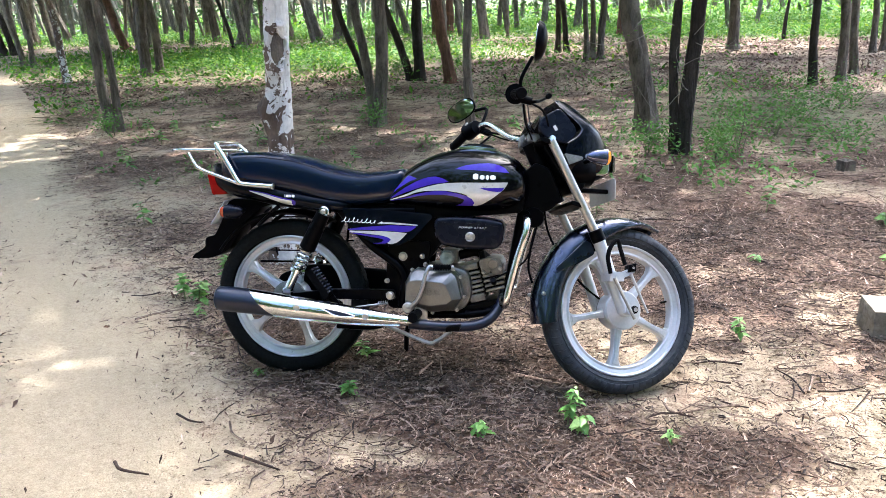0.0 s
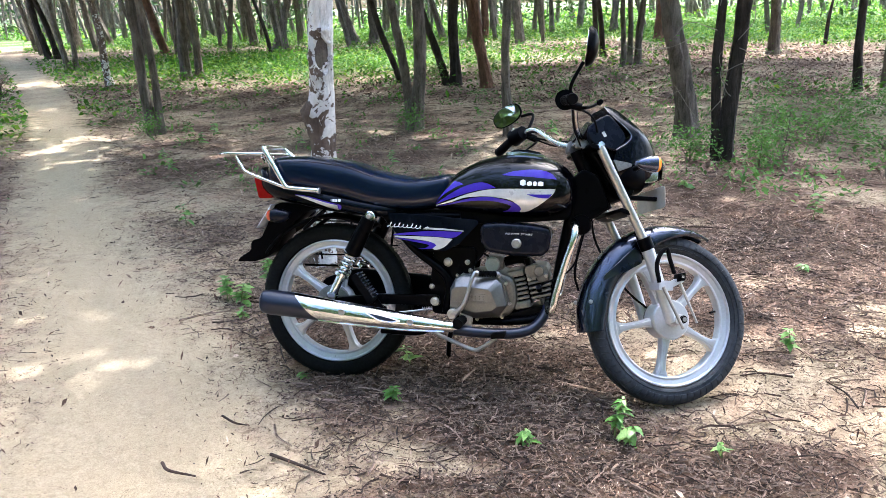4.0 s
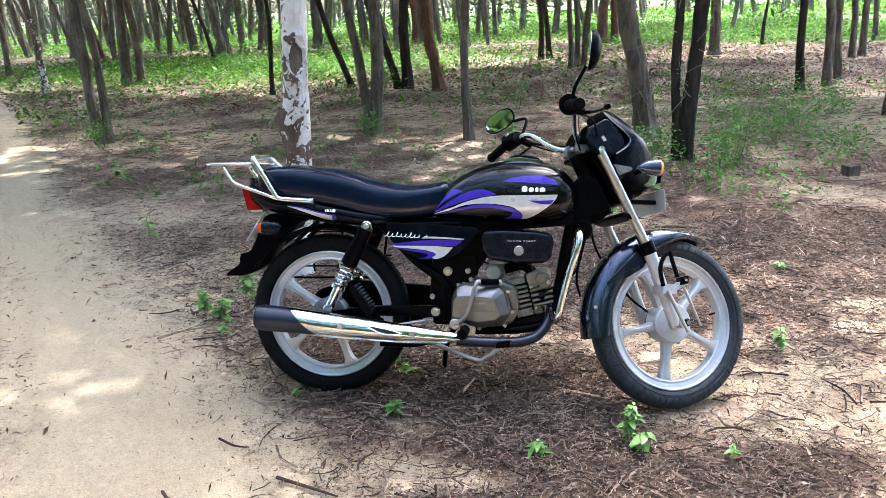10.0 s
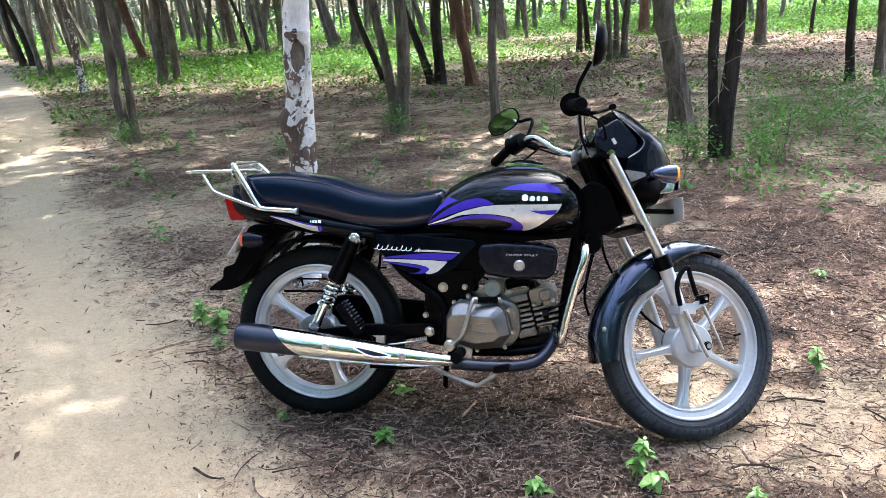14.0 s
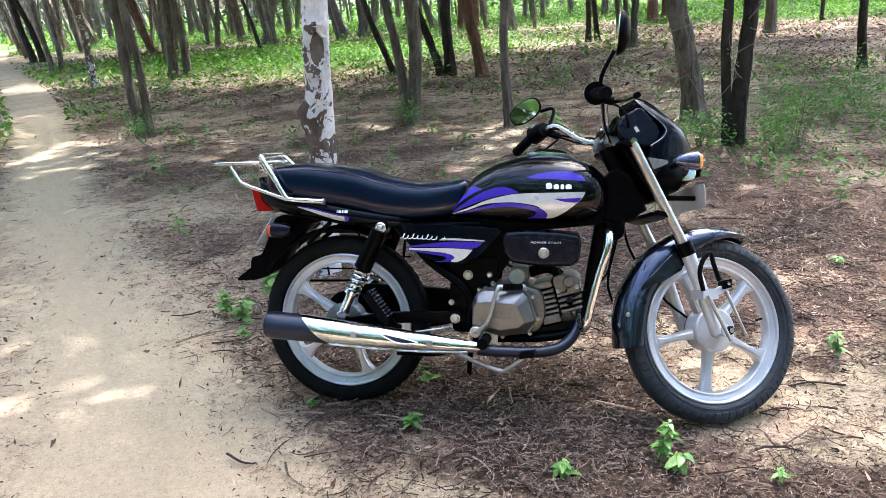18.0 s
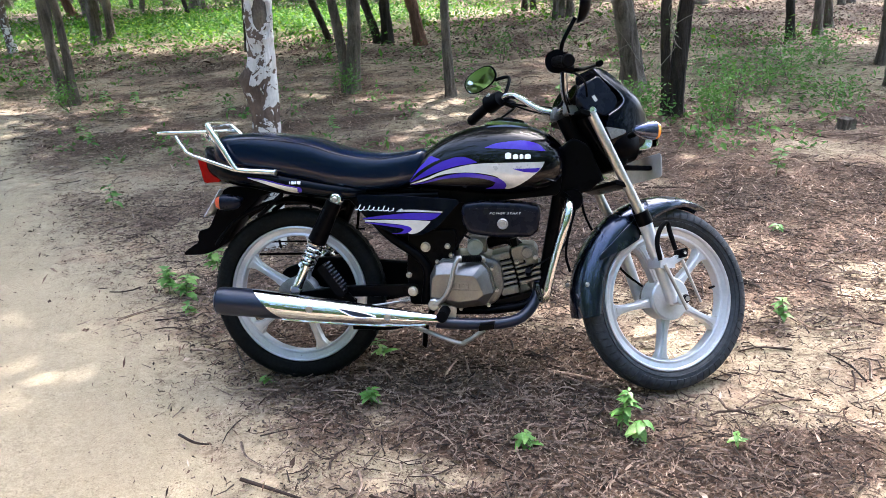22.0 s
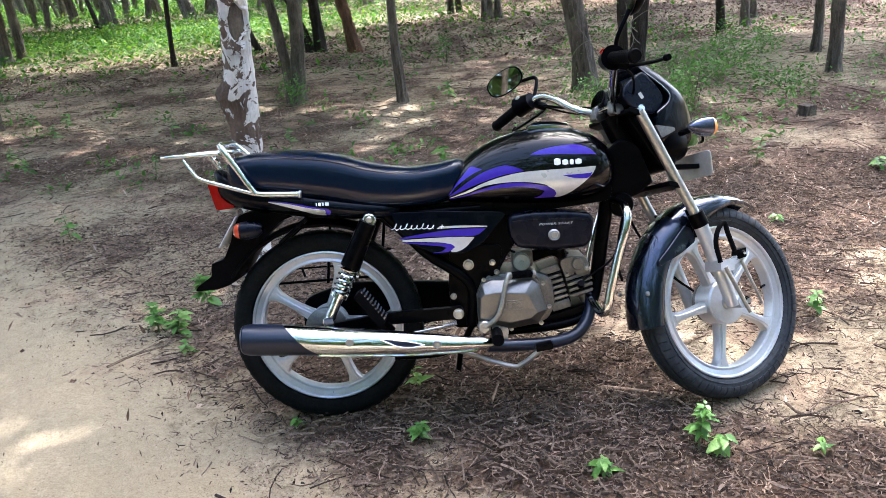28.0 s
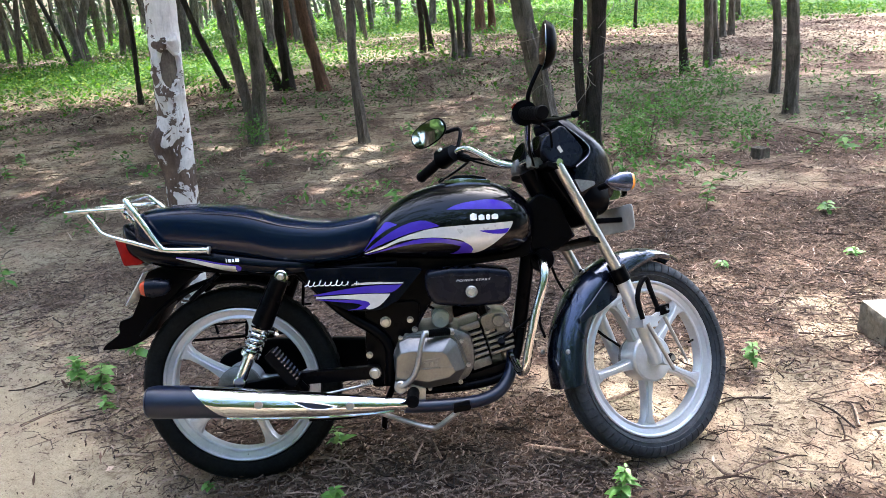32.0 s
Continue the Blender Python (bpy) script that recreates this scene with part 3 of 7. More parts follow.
tree("tree", 1.12, 22.9, 0.069, (-0.02, 0.0), 5.8, M_BARK_DARK, "thin dark tree with a crossing stem", 77, [(0.25, 0.3, 0.07, -0.14, 0.0)], crowns=4, crown=1.35)
tree("tree", 1.6, 20.2, 0.056, (0.0, 0.0), 5.6, M_BARK, "cluster of three thin stems", 80, [(0.15, 0.3, 0.06, 0.0, 0.0), (0.34, 0.3, 0.075, 0.03, 0.0)], crowns=4, crown=1.35)
tree("tree", 3.6, 30.0, 0.172, (0.02, 0.0), 6.4, M_BARK_RED, "stout brown tree before the sunny clearing", 83, [(0.42, 0.3, 0.12, 0.0, 0.0)], crowns=4, crown=1.35)
tree("tree", 5.28, 22.6, 0.130, (-0.04, 0.0), 6.2, M_BARK, "grey tree before the sunny clearing", 86, crowns=4, crown=1.35)
tree("tree", 7.63, 20.5, 0.068, (-0.07, 0.0), 6.0, M_BARK, "grey tree at the clearing's edge", 89, [(0.42, 0.5, 0.075, 0.03, 0.0)], crowns=4, crown=1.35)
tree("tree", 10.75, 26.3, 0.073, (-0.04, 0.0), 6.0, M_BARK, "grey tree at the clearing's edge", 92, crowns=4, crown=1.35)
tree("tree", -3.0, 34.0, 0.172, (-0.05, 0.0), 6.4, M_BARK_RED, "stout brown tree far back", 95, [(0.5, 0.2, 0.14, 0.0, 0.0)], crowns=4, crown=1.35)
tree("tree", -7.4, 33.0, 0.206, (-0.30, 0.0), 6.4, M_BARK, "grey tree far back leaning against another", 98, [(0.7, 0.0, 0.2, 0.05, 0.0)], crowns=4, crown=1.35)

# the near pale tree's trunk is knotted and scarred
old = [o for o in birchlike.children if o.name.startswith("trunk")][0]
bpy.data.objects.remove(old)
loops = []
for z in steps((-0.1, 2.2, 0.018), (2.2, 5.0, 0.4)):
    row = []
    for k in range(40):
        a = 2 * math.pi * k / 40
        ca, sa = math.cos(a), math.sin(a)
        r = 0.071 * (1 - 0.06 * z) * (1 + 0.22 * math.exp(-max(z, 0.0) / 0.10))
        bulge = 0.0
        for z0, a0, hz, wa, amp in ((0.88, 3.45, 0.048, 0.70, 0.85), (0.80, 3.7, 0.05, 0.5, 0.35), (1.30, 5.0, 0.024, 0.8, 0.36), (1.08, 5.0, 0.024, 0.7, 0.28), (1.19, 4.25, 0.10, 0.24, 0.42), (1.19, 5.75, 0.10, 0.22, 0.36), (0.95, 5.6, 0.04, 0.5, 0.10), (1.19, 5.0, 0.075, 0.45, -0.20)):
            da = math.atan2(math.sin(a - a0), math.cos(a - a0))
            bulge += amp * math.exp(-((z - z0) / hz) ** 2 - (da / wa) ** 2)
        n1 = noise.noise((ca * 1.5, sa * 1.5, z * 3.0)) * 0.09 + noise.fractal(Vector((ca * 3, sa * 3, z * 14)), 0.6, 2.1, 4) * (0.05 + 0.45 * max(0.0, bulge))
        q = r * (1 + bulge + n1)
        row.append((0.069 * z + 0.006 * math.sin(z * 3.1) + q * ca, q * sa, z))
    loops.append(row)
part("trunk", rings(bmesh.new(), loops), M_BARK_PALE, birchlike)


def on_bark(a, z, k):
    return (0.069 * z + 0.067 * k * math.cos(a), 0.067 * k * math.sin(a), z)


part("scar_lip", tube([on_bark(5.0 + (0.60 + 0.10 * math.sin(2 * t + 1)) * math.cos(t) + 0.06 * math.sin(7 * t), 1.19 + (0.098 + 0.02 * math.cos(3 * t)) * math.sin(t) + 0.008 * math.sin(5 * t), 1.06 + 0.06 * math.sin(4 * t)) for t in (6.2832 * i / 26 for i in range(26))], [0.013, 0.006, 0.017, 0.008, 0.012, 0.005, 0.013], 7, smooth=False, closed=True), M_BARK_PALE, birchlike)
part("scar_wood", loft([(-0.034, 0.010, -0.05, 0.05, 0.5), (-0.018, 0.016, -0.085, 0.085, 0.5), (0.0, 0.019, -0.092, 0.092, 0.5), (0.018, 0.016, -0.085, 0.085, 0.5), (0.034, 0.010, -0.05, 0.05, 0.5)], 2.2, 16), M_BARK, birchlike).matrix_local = Matrix.Translation(on_bark(5.0, 1.19, 0.80)) @ Matrix.Rotation(5.0 + math.pi / 2, 4, "Z")


# long boughs out of view, added overhead to shade chosen spots
def bough(x, y, z, over, seed, size=1.0):
    """An unseen leafy bough added to the tree that stands at x, y, reaching out to a place overhead to cast shade."""
    root = [o for o in scene.objects if o.parent is None and abs(o.location.x - x) < 0.01 and abs(o.location.y - y) < 0.01][0]
    end = Vector(over) - root.location
    part("limb", tube([(0, 0, z - 0.6), end * 0.5 + Vector((0, 0, 0.5 * (z - 0.3) - 0.25 * end.z)), end], [0.035, 0.024, 0.008], 6, per=4), M_BARK, root)
    c = new("crown", crown_mesh(1 + seed % 4))
    c.parent, c.location, c.rotation_euler, c.scale = root, end, (0, 0, seed * 1.3), (size, size, size * 0.7)


for k, (x, y, over, size) in enumerate(((-1.47, 11.7, (-1.6, 9.1, 5.2), 1.1), (-4.68, 11.6, (-3.7, 11.2, 5.4), 1.1), (-1.47, 11.7, (-1.2, 10.2, 5.4), 1.1), (-1.209, 6.87, (0.0, 8.65, 5.0), 1.1), (-1.209, 6.87, (-1.3, 8.2, 5.0), 0.9), (1.62, 9.80, (0.75, 8.35, 5.0), 0.8), (-0.36, 11.18, (0.35, 11.4, 5.2), 1.2), (1.50, 11.05, (1.3, 12.0, 5.4), 1.1), (-0.36, 11.18, (-0.5, 12.3, 5.3), 1.1),
                                        (1.6, 20.2, (3.2, 20.8, 6.0), 1.7), (1.12, 22.9, (2.4, 24.6, 6.0), 1.7), (-1.0, 16.3, (0.4, 18.8, 5.8), 1.6), (5.28, 22.6, (6.6, 23.6, 6.2), 1.7),
                                        (-3.97, 16.5, (-5.2, 19.6, 5.6), 1.5), (-8.78, 27.4, (-7.4, 26.6, 6.2), 1.6), (-7.9, 19.4, (-6.2, 22.4, 6.0), 1.6), (-12.8, 22.6, (-11.6, 25.4, 6.2), 1.8), (-13.6, 29.9, (-11.8, 31.5, 6.4), 1.9), (-8.78, 27.4, (-9.8, 29.6, 6.2), 1.8), (-17.2, 28.4, (-15.5, 27.0, 6.2), 1.8), (-7.4, 33.0, (-5.6, 33.0, 6.4), 1.9))):
    bough(x, y, 5.0, over, k + 1, size)


# ---- unseen trees added round and behind the viewer, so that their crowns shade the place ----
for i, (x, y) in enumerate(((4.4, 1.0), (-5.4, 4.6), (0.6, -4.2), (-6.8, -1.4), (7.5, -1.8), (7.8, 8.6), (8.6, 4.6), (-8.8, 7.4))):
    tree("tree", x, y, 0.07 + 0.015 * (i % 3), (0.05 * ((i % 5) - 2), 0.04 * ((i % 4) - 1.5)), 5.4 + 0.3 * (i % 3), (M_BARK, M_BARK_DARK, M_BARK_PALE)[i % 3], "slender unseen tree with a thin leafy crown, added behind the viewpoint for shade", 200 + 3 * i, crowns=2, crown=1.1)


# ---- far wood ----
rnd = random.Random(77)
far_v, far_f = [], []
for i in range(820):
    y = rnd.uniform(30, 95)
    x = rnd.uniform(-1.0, 0.75) * (y * 0.95 + 6)
    if i >= 640:                     # closer stand past the bend of the path
        y = rnd.uniform(27, 70)
        x = rnd.uniform(-0.95, -0.28) * y
    if 430 < i < 640:                      # unseen trunks added round the viewer, to dim light and reflections
        a, d = rnd.uniform(2.9, 6.5), rnd.uniform(13, 45)
        x, y = d * math.cos(a), 2.7 + d * math.sin(a)
    if x > 0 and 20 < y < 55 and rnd.random() < 0.75 or path_depth(np.array(x), np.array(y)) > -0.6:
        continue
    r, h, lx = rnd.uniform(0.05, 0.15), rnd.uniform(6, 9), rnd.gauss(-0.06, 0.13)
    b0 = len(far_v)
    for k in range(4):
        z = -0.1 + h * k / 3
        for j in range(6):
            a = 6.2832 * j / 6
            rr = r * (1 - 0.15 * k) * (1.3 if k == 0 else 1)
            far_v.append((x + lx * z + rnd.gauss(0, 0.02) + rr * math.cos(a), y + rr * math.sin(a), z))
    for k in range(3):
        for j in range(6):
            far_f.append((b0 + k * 6 + j, b0 + k * 6 + (j + 1) % 6, b0 + (k + 1) * 6 + (j + 1) % 6, b0 + (k + 1) * 6 + j))
far = new("far_trunks", loose_mesh("far_trunks", far_v, far_f, M_BARK))
tagged(far, "many thin dark trunks of the wood far behind", "trees", kind="stuff")
cs = []
for i in range(420):
    y = rnd.uniform(46, 110)
    cs.append((rnd.uniform(-1.1, 0.9) * (y + 5), y, rnd.choice((rnd.uniform(4.5, 10), rnd.uniform(0.3, 4.0)))))
for i in range(420):                 # unseen foliage added round behind, to darken reflections
    a, d = rnd.uniform(2.8, 6.6), rnd.uniform(17, 45)
    cs.append((d * math.cos(a), 2.7 + d * math.sin(a), rnd.uniform(0.3, 10)))
for i in range(170):                 # unseen leaves added close behind the viewer, to block light from there
    a, d = rnd.uniform(3.3, 6.1), rnd.uniform(9.5, 17)
    cs.append((d * math.cos(a), 2.7 + d * math.sin(a), rnd.uniform(0.8, 6.5)))
for i in range(420):                 # unseen high crowns added to shade the middle distance
    y = rnd.uniform(29, 85)
    cs.append((rnd.uniform(-1.0, 0.6) * y, y, rnd.uniform(7.0, 10)))
for i in range(80):                  # unseen crowns added to shade the bend of the path
    cs.append((rnd.uniform(-27, -10), rnd.uniform(19, 38), rnd.uniform(7.0, 9.0)))
front, round_about = cs[:420] + cs[-80:], cs[420:-80]
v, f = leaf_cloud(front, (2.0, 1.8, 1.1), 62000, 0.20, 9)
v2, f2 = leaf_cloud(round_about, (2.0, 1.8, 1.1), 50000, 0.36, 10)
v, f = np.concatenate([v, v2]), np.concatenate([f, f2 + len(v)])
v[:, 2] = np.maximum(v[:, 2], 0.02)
tagged(new("far_foliage", loose_mesh("far_foliage", v, f, M_LEAF_FAR)), "green foliage of the far wood, with unseen leaves added round it for shade", "foliage", kind="stuff")
rnd = random.Random(78)
cs = []
while len(cs) < 245:                 # unseen roof of leaves added over and behind the viewer, to block light
    x, y = rnd.uniform(-24, 24), rnd.uniform(-30, 8.5)
    if y < 1.5 or x < -5 - 0.6 * (6 - y) or x > 4.2:
        cs.append((x, y, rnd.uniform(6.0, 9.0)))
for i in range(14):                  # and over the trees beyond the clearing, to shade the ground there
    cs.append((rnd.uniform(-1.5, 9.5), rnd.uniform(11.5, 22.5), rnd.uniform(6.0, 8.0)))
for i in range(40):                  # over the sunny clearing, to dim it
    cs.append((rnd.uniform(4, 17), rnd.uniform(28, 50), rnd.uniform(7.5, 9.5)))
for i in range(30):                  # over the bend of the path, to shade it
    cs.append((rnd.uniform(-20, -9), rnd.uniform(25, 38), rnd.uniform(7.0, 9.0)))
for i in range(70):                  # and farther back, to shade the far ground
    cs.append((rnd.uniform(-24, 8), rnd.uniform(33.5, 54), rnd.uniform(8.0, 10.0)))
# single unseen clusters, each set to shade a spot of the path
cs += [ (-3.6, 12.1, 5.6), (-3.9, 11.2, 5.8), (-3.1, 11.3, 6.1), (-3.0, 12.2, 6.0), (-16.0, 31.0, 8.5), (-13.5, 27.0, 8.0), (-19.5, 36.0, 8.5), (-17.0, 34.0, 8.5), (-21.0, 33.0, 8.5)]
v, f = leaf_cloud(cs, (1.6, 1.5, 0.7), 45000, 0.33, 19, 0.45)
tagged(new("leaf_canopy", loose_mesh("leaf_canopy", v, f, M_LEAF)), "unseen roof of green leaves added to shade the wood, with gaps of sky", "foliage", kind="stuff")


# ---- undergrowth, litter and twigs ----
rng = np.random.default_rng(21)


def scatter(n, x0, x1, y0, y1, chance):
    x, y = rng.uniform(x0, x1, n), rng.uniform(y0, y1, n)
    keep = rng.random(n) < chance(x, y)
    return x[keep], y[keep]


def flakes(x, y, z, size, flat, aspect=0.36, tilt=0.5):
    """Loose leaves lying or standing at the given places."""
    n = len(x)
    a = rng.uniform(0, 2 * np.pi, n)
    d = np.stack([np.cos(a), np.sin(a), rng.normal(0, tilt, n) * flat], -1)
    e = np.stack([-np.sin(a), np.cos(a), rng.normal(0, tilt, n) * flat], -1)
    c = np.stack([x, y, z], -1)
    s = np.asarray(size)[:, None]
    up = np.zeros((n, 3))
    up[:, 2] = 0.16 * s[:, 0]
    v = np.stack([c - d * s, c - e * s * aspect + up, c + d * s, c + e * s * aspect + up], 1).reshape(-1, 3)
    return v, np.arange(n * 4).reshape(-1, 4)


x, y = scatter(360000, -24, 16, 9, 48, lambda x, y: np.clip(green_amount(x, y), 0, 1) * ((y > 14) | (x < -5.5)) * (path_depth(x, y) < -0.1) * np.clip(26 / y, 0.25, 1))
v, f = flakes(x, y, rng.gamma(1.6, 0.055, len(x)), rng.uniform(0.022, 0.056, len(x)), 1.0, 0.6)
fx, fy = scatter(60000, -75, 55, 46, 95, lambda x, y: 0.75 * (path_depth(x, y) < -0.3))
v2, f2 = flakes(fx, fy, rng.gamma(1.6, 0.12, len(fx)), rng.uniform(0.06, 0.14, len(fx)), 1.4, 0.5)
v, f = np.concatenate([v, v2]), np.concatenate([f, f2 + len(v)])
tagged(new("undergrowth", loose_mesh("undergrowth", v, f, M_GRASS)), "bright green low undergrowth covering the wood's floor", "undergrowth", kind="stuff")
clump = rng.uniform(size=(300, 2)) * [8.5, 7.5] + [1.0, 8.6]
x, y = scatter(27000, 1.0, 9.5, 8.6, 16.5, lambda x, y: 0.12 + 0.6 * green_amount(x, y))
j = rng.integers(0, 300, len(x))
x, y = clump[j, 0] + rng.normal(0, 0.13, len(x)), clump[j, 1] + rng.normal(0, 0.13, len(x))
v, f = flakes(x, y, ground_z(x, y) + rng.gamma(1.5, 0.06, len(x)), rng.uniform(0.012, 0.028, len(x)), 1.2, 0.5)
tagged(new("seedlings", loose_mesh("seedlings", v, f, M_WEED)), "scattered green seedlings among the trees", "seedlings", kind="stuff")
clump = rng.uniform(size=(330, 2)) * [14.5, 10.5] + [-10.5, 7.9]
clump = clump[path_depth(clump[:, 0], clump[:, 1]) < -0.25]
j = rng.integers(0, len(clump), 7000)
x, y = clump[j, 0] + rng.normal(0, 0.08, 7000), clump[j, 1] + rng.normal(0, 0.08, 7000)
v, f = flakes(x, y, ground_z(x, y) + rng.gamma(1.5, 0.035, 7000), rng.uniform(0.012, 0.030, 7000), 1.2, 0.5)
tagged(new("seedlings", loose_mesh("seedlings", v, f, M_WEED)), "small green seedlings scattered over the litter", "seedlings", kind="stuff")


def litter_chance(x, y):
    return np.clip(1.3 - (y - 3.6) / 9.0, 0.12, 1) * np.clip(litter_amount(x, y) + 0.20 * (path_depth(x, y) < -0.12), 0, 1)


x, y = scatter(100000, -6.5, 7.5, 3.6, 13, lambda x, y: litter_chance(x, y) + 0.03 * (path_depth(x, y) < -0.05))
v, f = flakes(x, y, ground_z(x, y) + rng.uniform(0.0, 0.012, len(x)), rng.gamma(2.5, 0.0034, len(x)) + 0.004, 0.9, 0.22, 0.45)
tagged(new("leaf_litter", loose_mesh("leaf_litter", v, f, M_LITTER)), "brown dry leaf and bark litter on the ground", "leaf litter", kind="stuff")


x, y = scatter(110000, -14.0, 13.0, 14.0, 30.0, lambda x, y: 0.8 * (green_amount(x, y) < 0.3) + 0.06 - 0.9 * (path_depth(x, y) > -0.1))
v, f = flakes(x, y, ground_z(x, y) + rng.uniform(0.0, 0.02, len(x)), rng.gamma(2.0, 0.008, len(x)) + 0.008, 0.9, 0.28, 0.45)
tagged(new("leaf_litter", loose_mesh("leaf_litter", v, f, M_LITTER)), "brown leaf litter farther back in the wood", "leaf litter", kind="stuff")
x, y = scatter(170000, -8.0, 8.0, 6.2, 15.0, lambda x, y: 0.25 + 0.75 * litter_amount(x, y) - 0.9 * (path_depth(x, y) > -0.1))
v, f = flakes(x, y, ground_z(x, y) + rng.uniform(0.0, 0.014, len(x)), rng.gamma(2.0, 0.0062, len(x)) + 0.006, 0.9, 0.10, 0.45)
tagged(new("leaf_litter", loose_mesh("leaf_litter", v, f, M_FLAKES)), "brown fallen leaves and bark flakes among the trees", "leaf litter", kind="stuff")


def twig_field(n_try, x0, x1, y0, y1, chance, length, radius, high=0.012, count=4, crook=0.4):
    x, y = scatter(n_try, x0, x1, y0, y1, chance)
    n = len(x)
    L = np.minimum(rng.gamma(2.2, length / 2.2, n), 2.2 * length)
    a = rng.uniform(0, 2 * np.pi, n)
    bend = rng.normal(0, crook, n)
    lift = rng.uniform(0.001, high, n)
    slope = rng.normal(0, 0.07, n)
    r = radius * rng.uniform(0.5, 1.6, n)
    rows = []
    for k in range(count):
        t = k / (count - 1)
        ang = a + bend * (t - 0.5) * 2
        cx, cy = x + np.cos(ang) * L * (t - 0.5), y + np.sin(ang) * L * (t - 0.5)
        cz = ground_z(cx, cy) + lift + slope * L * (t - 0.5) + r * 0.5
        rr = r * (1 - 0.45 * t)
        nx, ny = -np.sin(ang), np.cos(ang)
        rows.append(np.stack([np.stack([cx + nx * rr, cy + ny * rr, cz - rr * 0.5], -1), np.stack([cx - nx * rr, cy - ny * rr, cz - rr * 0.5], -1), np.stack([cx, cy, cz + rr], -1)], 1))
    v = np.stack(rows, 1).reshape(-1, 3)
    base = np.arange(n)[:, None] * count * 3
    quads = [(k * 3 + j, k * 3 + (j + 1) % 3, (k + 1) * 3 + (j + 1) % 3, (k + 1) * 3 + j) for k in range(count - 1) for j in (1, 2)]
    f = (base[:, :, None] + np.array(quads)[None]).reshape(-1, 4)
    return v, f


def join(*fields):
    vs, fs, n = [], [], 0
    for v, f in fields:
        vs.append(v)
        fs.append(f + n)
        n += len(v)
    return np.concatenate(vs), np.concatenate(fs)


v, f = join(twig_field(34000, -5.0, 6.5, 3.7, 11.5, lambda x, y: litter_chance(x, y), 0.050, 0.0020, count=3), twig_field(50000, -2.4, 3.0, 3.8, 7.6, lambda x, y: np.clip(litter_amount(x, y) + 0.12 * (path_depth(x, y) < -0.1), 0, 1), 0.034, 0.0017, 0.016, 3))


def chip_chance(x, y):
    return np.clip(litter_amount(x, y) * 1.15 - 0.04 + 0.55 * np.clip(-2.2 * path_depth(x, y) - 0.05, 0, 1) * (x < -0.5) * (litter_amount(x, y) < 0.6), 0, 1) * (path_depth(x, y) < -0.05) * np.clip((9.2 - y) / 3.0, 0, 1)


chips = join(twig_field(78000, -2.8, 2.9, 4.0, 7.8, chip_chance, 0.015, 0.0023, 0.020, 3, 0.9), twig_field(30000, -2.8, 2.9, 4.0, 7.8, chip_chance, 0.046, 0.0025, 0.024, 4, 0.7))
tagged(new("bark_chips", loose_mesh("bark_chips", *chips, M_CHIP)), "matted brown bark chips and broken twigs", "litter", kind="stuff")
tagged(new("fine_twigs", loose_mesh("fine_twigs", v, f, M_TWIG)), "fine dry twigs and bark shreds littering the ground", "twigs", kind="stuff")
v, f = twig_field(15000, -8.0, 8.5, 6.5, 15.5, lambda x, y: 0.3 + 0.6 * litter_amount(x, y) - 0.9 * (path_depth(x, y) > -0.1), 0.12, 0.0036, 0.02)
tagged(new("twigs", loose_mesh("twigs", v, f, M_TWIG)), "dry brown twigs lying among the trees", "twigs", kind="stuff")
v, f = twig_field(3600, -5.0, 6.5, 3.7, 12.5, lambda x, y: (litter_chance(x, y) * 0.7 + 0.03) * (path_depth(x, y) < -0.2), 0.17, 0.0034, 0.02)
tagged(new("twigs", loose_mesh("twigs", v, f, M_TWIG)), "dry brown twigs lying over the ground", "twigs", kind="stuff")
v, f = twig_field(1500, -1.9, 1.7, 4.3, 6.4, lambda x, y: 0.55 * (path_depth(x, y) < -0.05), 0.065, 0.0019, 0.010, 4, 0.7)
tagged(new("twigs", loose_mesh("twigs", v, f, M_TWIG_DARK)), "thin dark twigs lying on bare soil", "twigs", kind="stuff")
v, f = twig_field(5200, -2.2, 3.4, 3.75, 7.5, lambda x, y: np.clip(0.06 + litter_amount(x, y), 0, 1) * np.clip(0.15 - path_depth(x, y) * 2.5, 0, 1), 0.095, 0.0031, 0.014)
tagged(new("twigs", loose_mesh("twigs", v, f, M_TWIG_DARK)), "dark red-brown twigs strewn round the motorcycle", "twigs", kind="stuff")
x, y = scatter(150000, -3.4, 3.6, 3.6, 8.0, lambda x, y: 0.30 * np.clip(1.0 - path_depth(x, y) * 2.8, 0.03, 1))
v, f = flakes(x, y, ground_z(x, y) - 0.002 + rng.uniform(0.0, 0.006, len(x)), rng.gamma(2.0, 0.0019, len(x)) + 0.0012, 0.9, 0.34, 0.6)
tagged(new("soil_crumbs", loose_mesh("soil_crumbs", v, f, M_LITTER)), "dark and pale crumbs of bark and soil", "leaf litter", kind="stuff")
x, y = scatter(2600, -4.5, 0.5, 2.8, 9.5, lambda x, y: np.clip(path_depth(x, y) + 0.6, 0, 1) * 0.13)
v, f = flakes(x, y, ground_z(x, y) - 0.008 + rng.uniform(0.0, 0.004, len(x)), rng.gamma(2.0, 0.0016, len(x)) + 0.002, 0.6, 0.35, 0.3)
tagged(new("path_litter", loose_mesh("path_litter", v, f, M_LITTER)), "dark crumbs and small leaves on the sandy path", "leaf litter", kind="stuff")


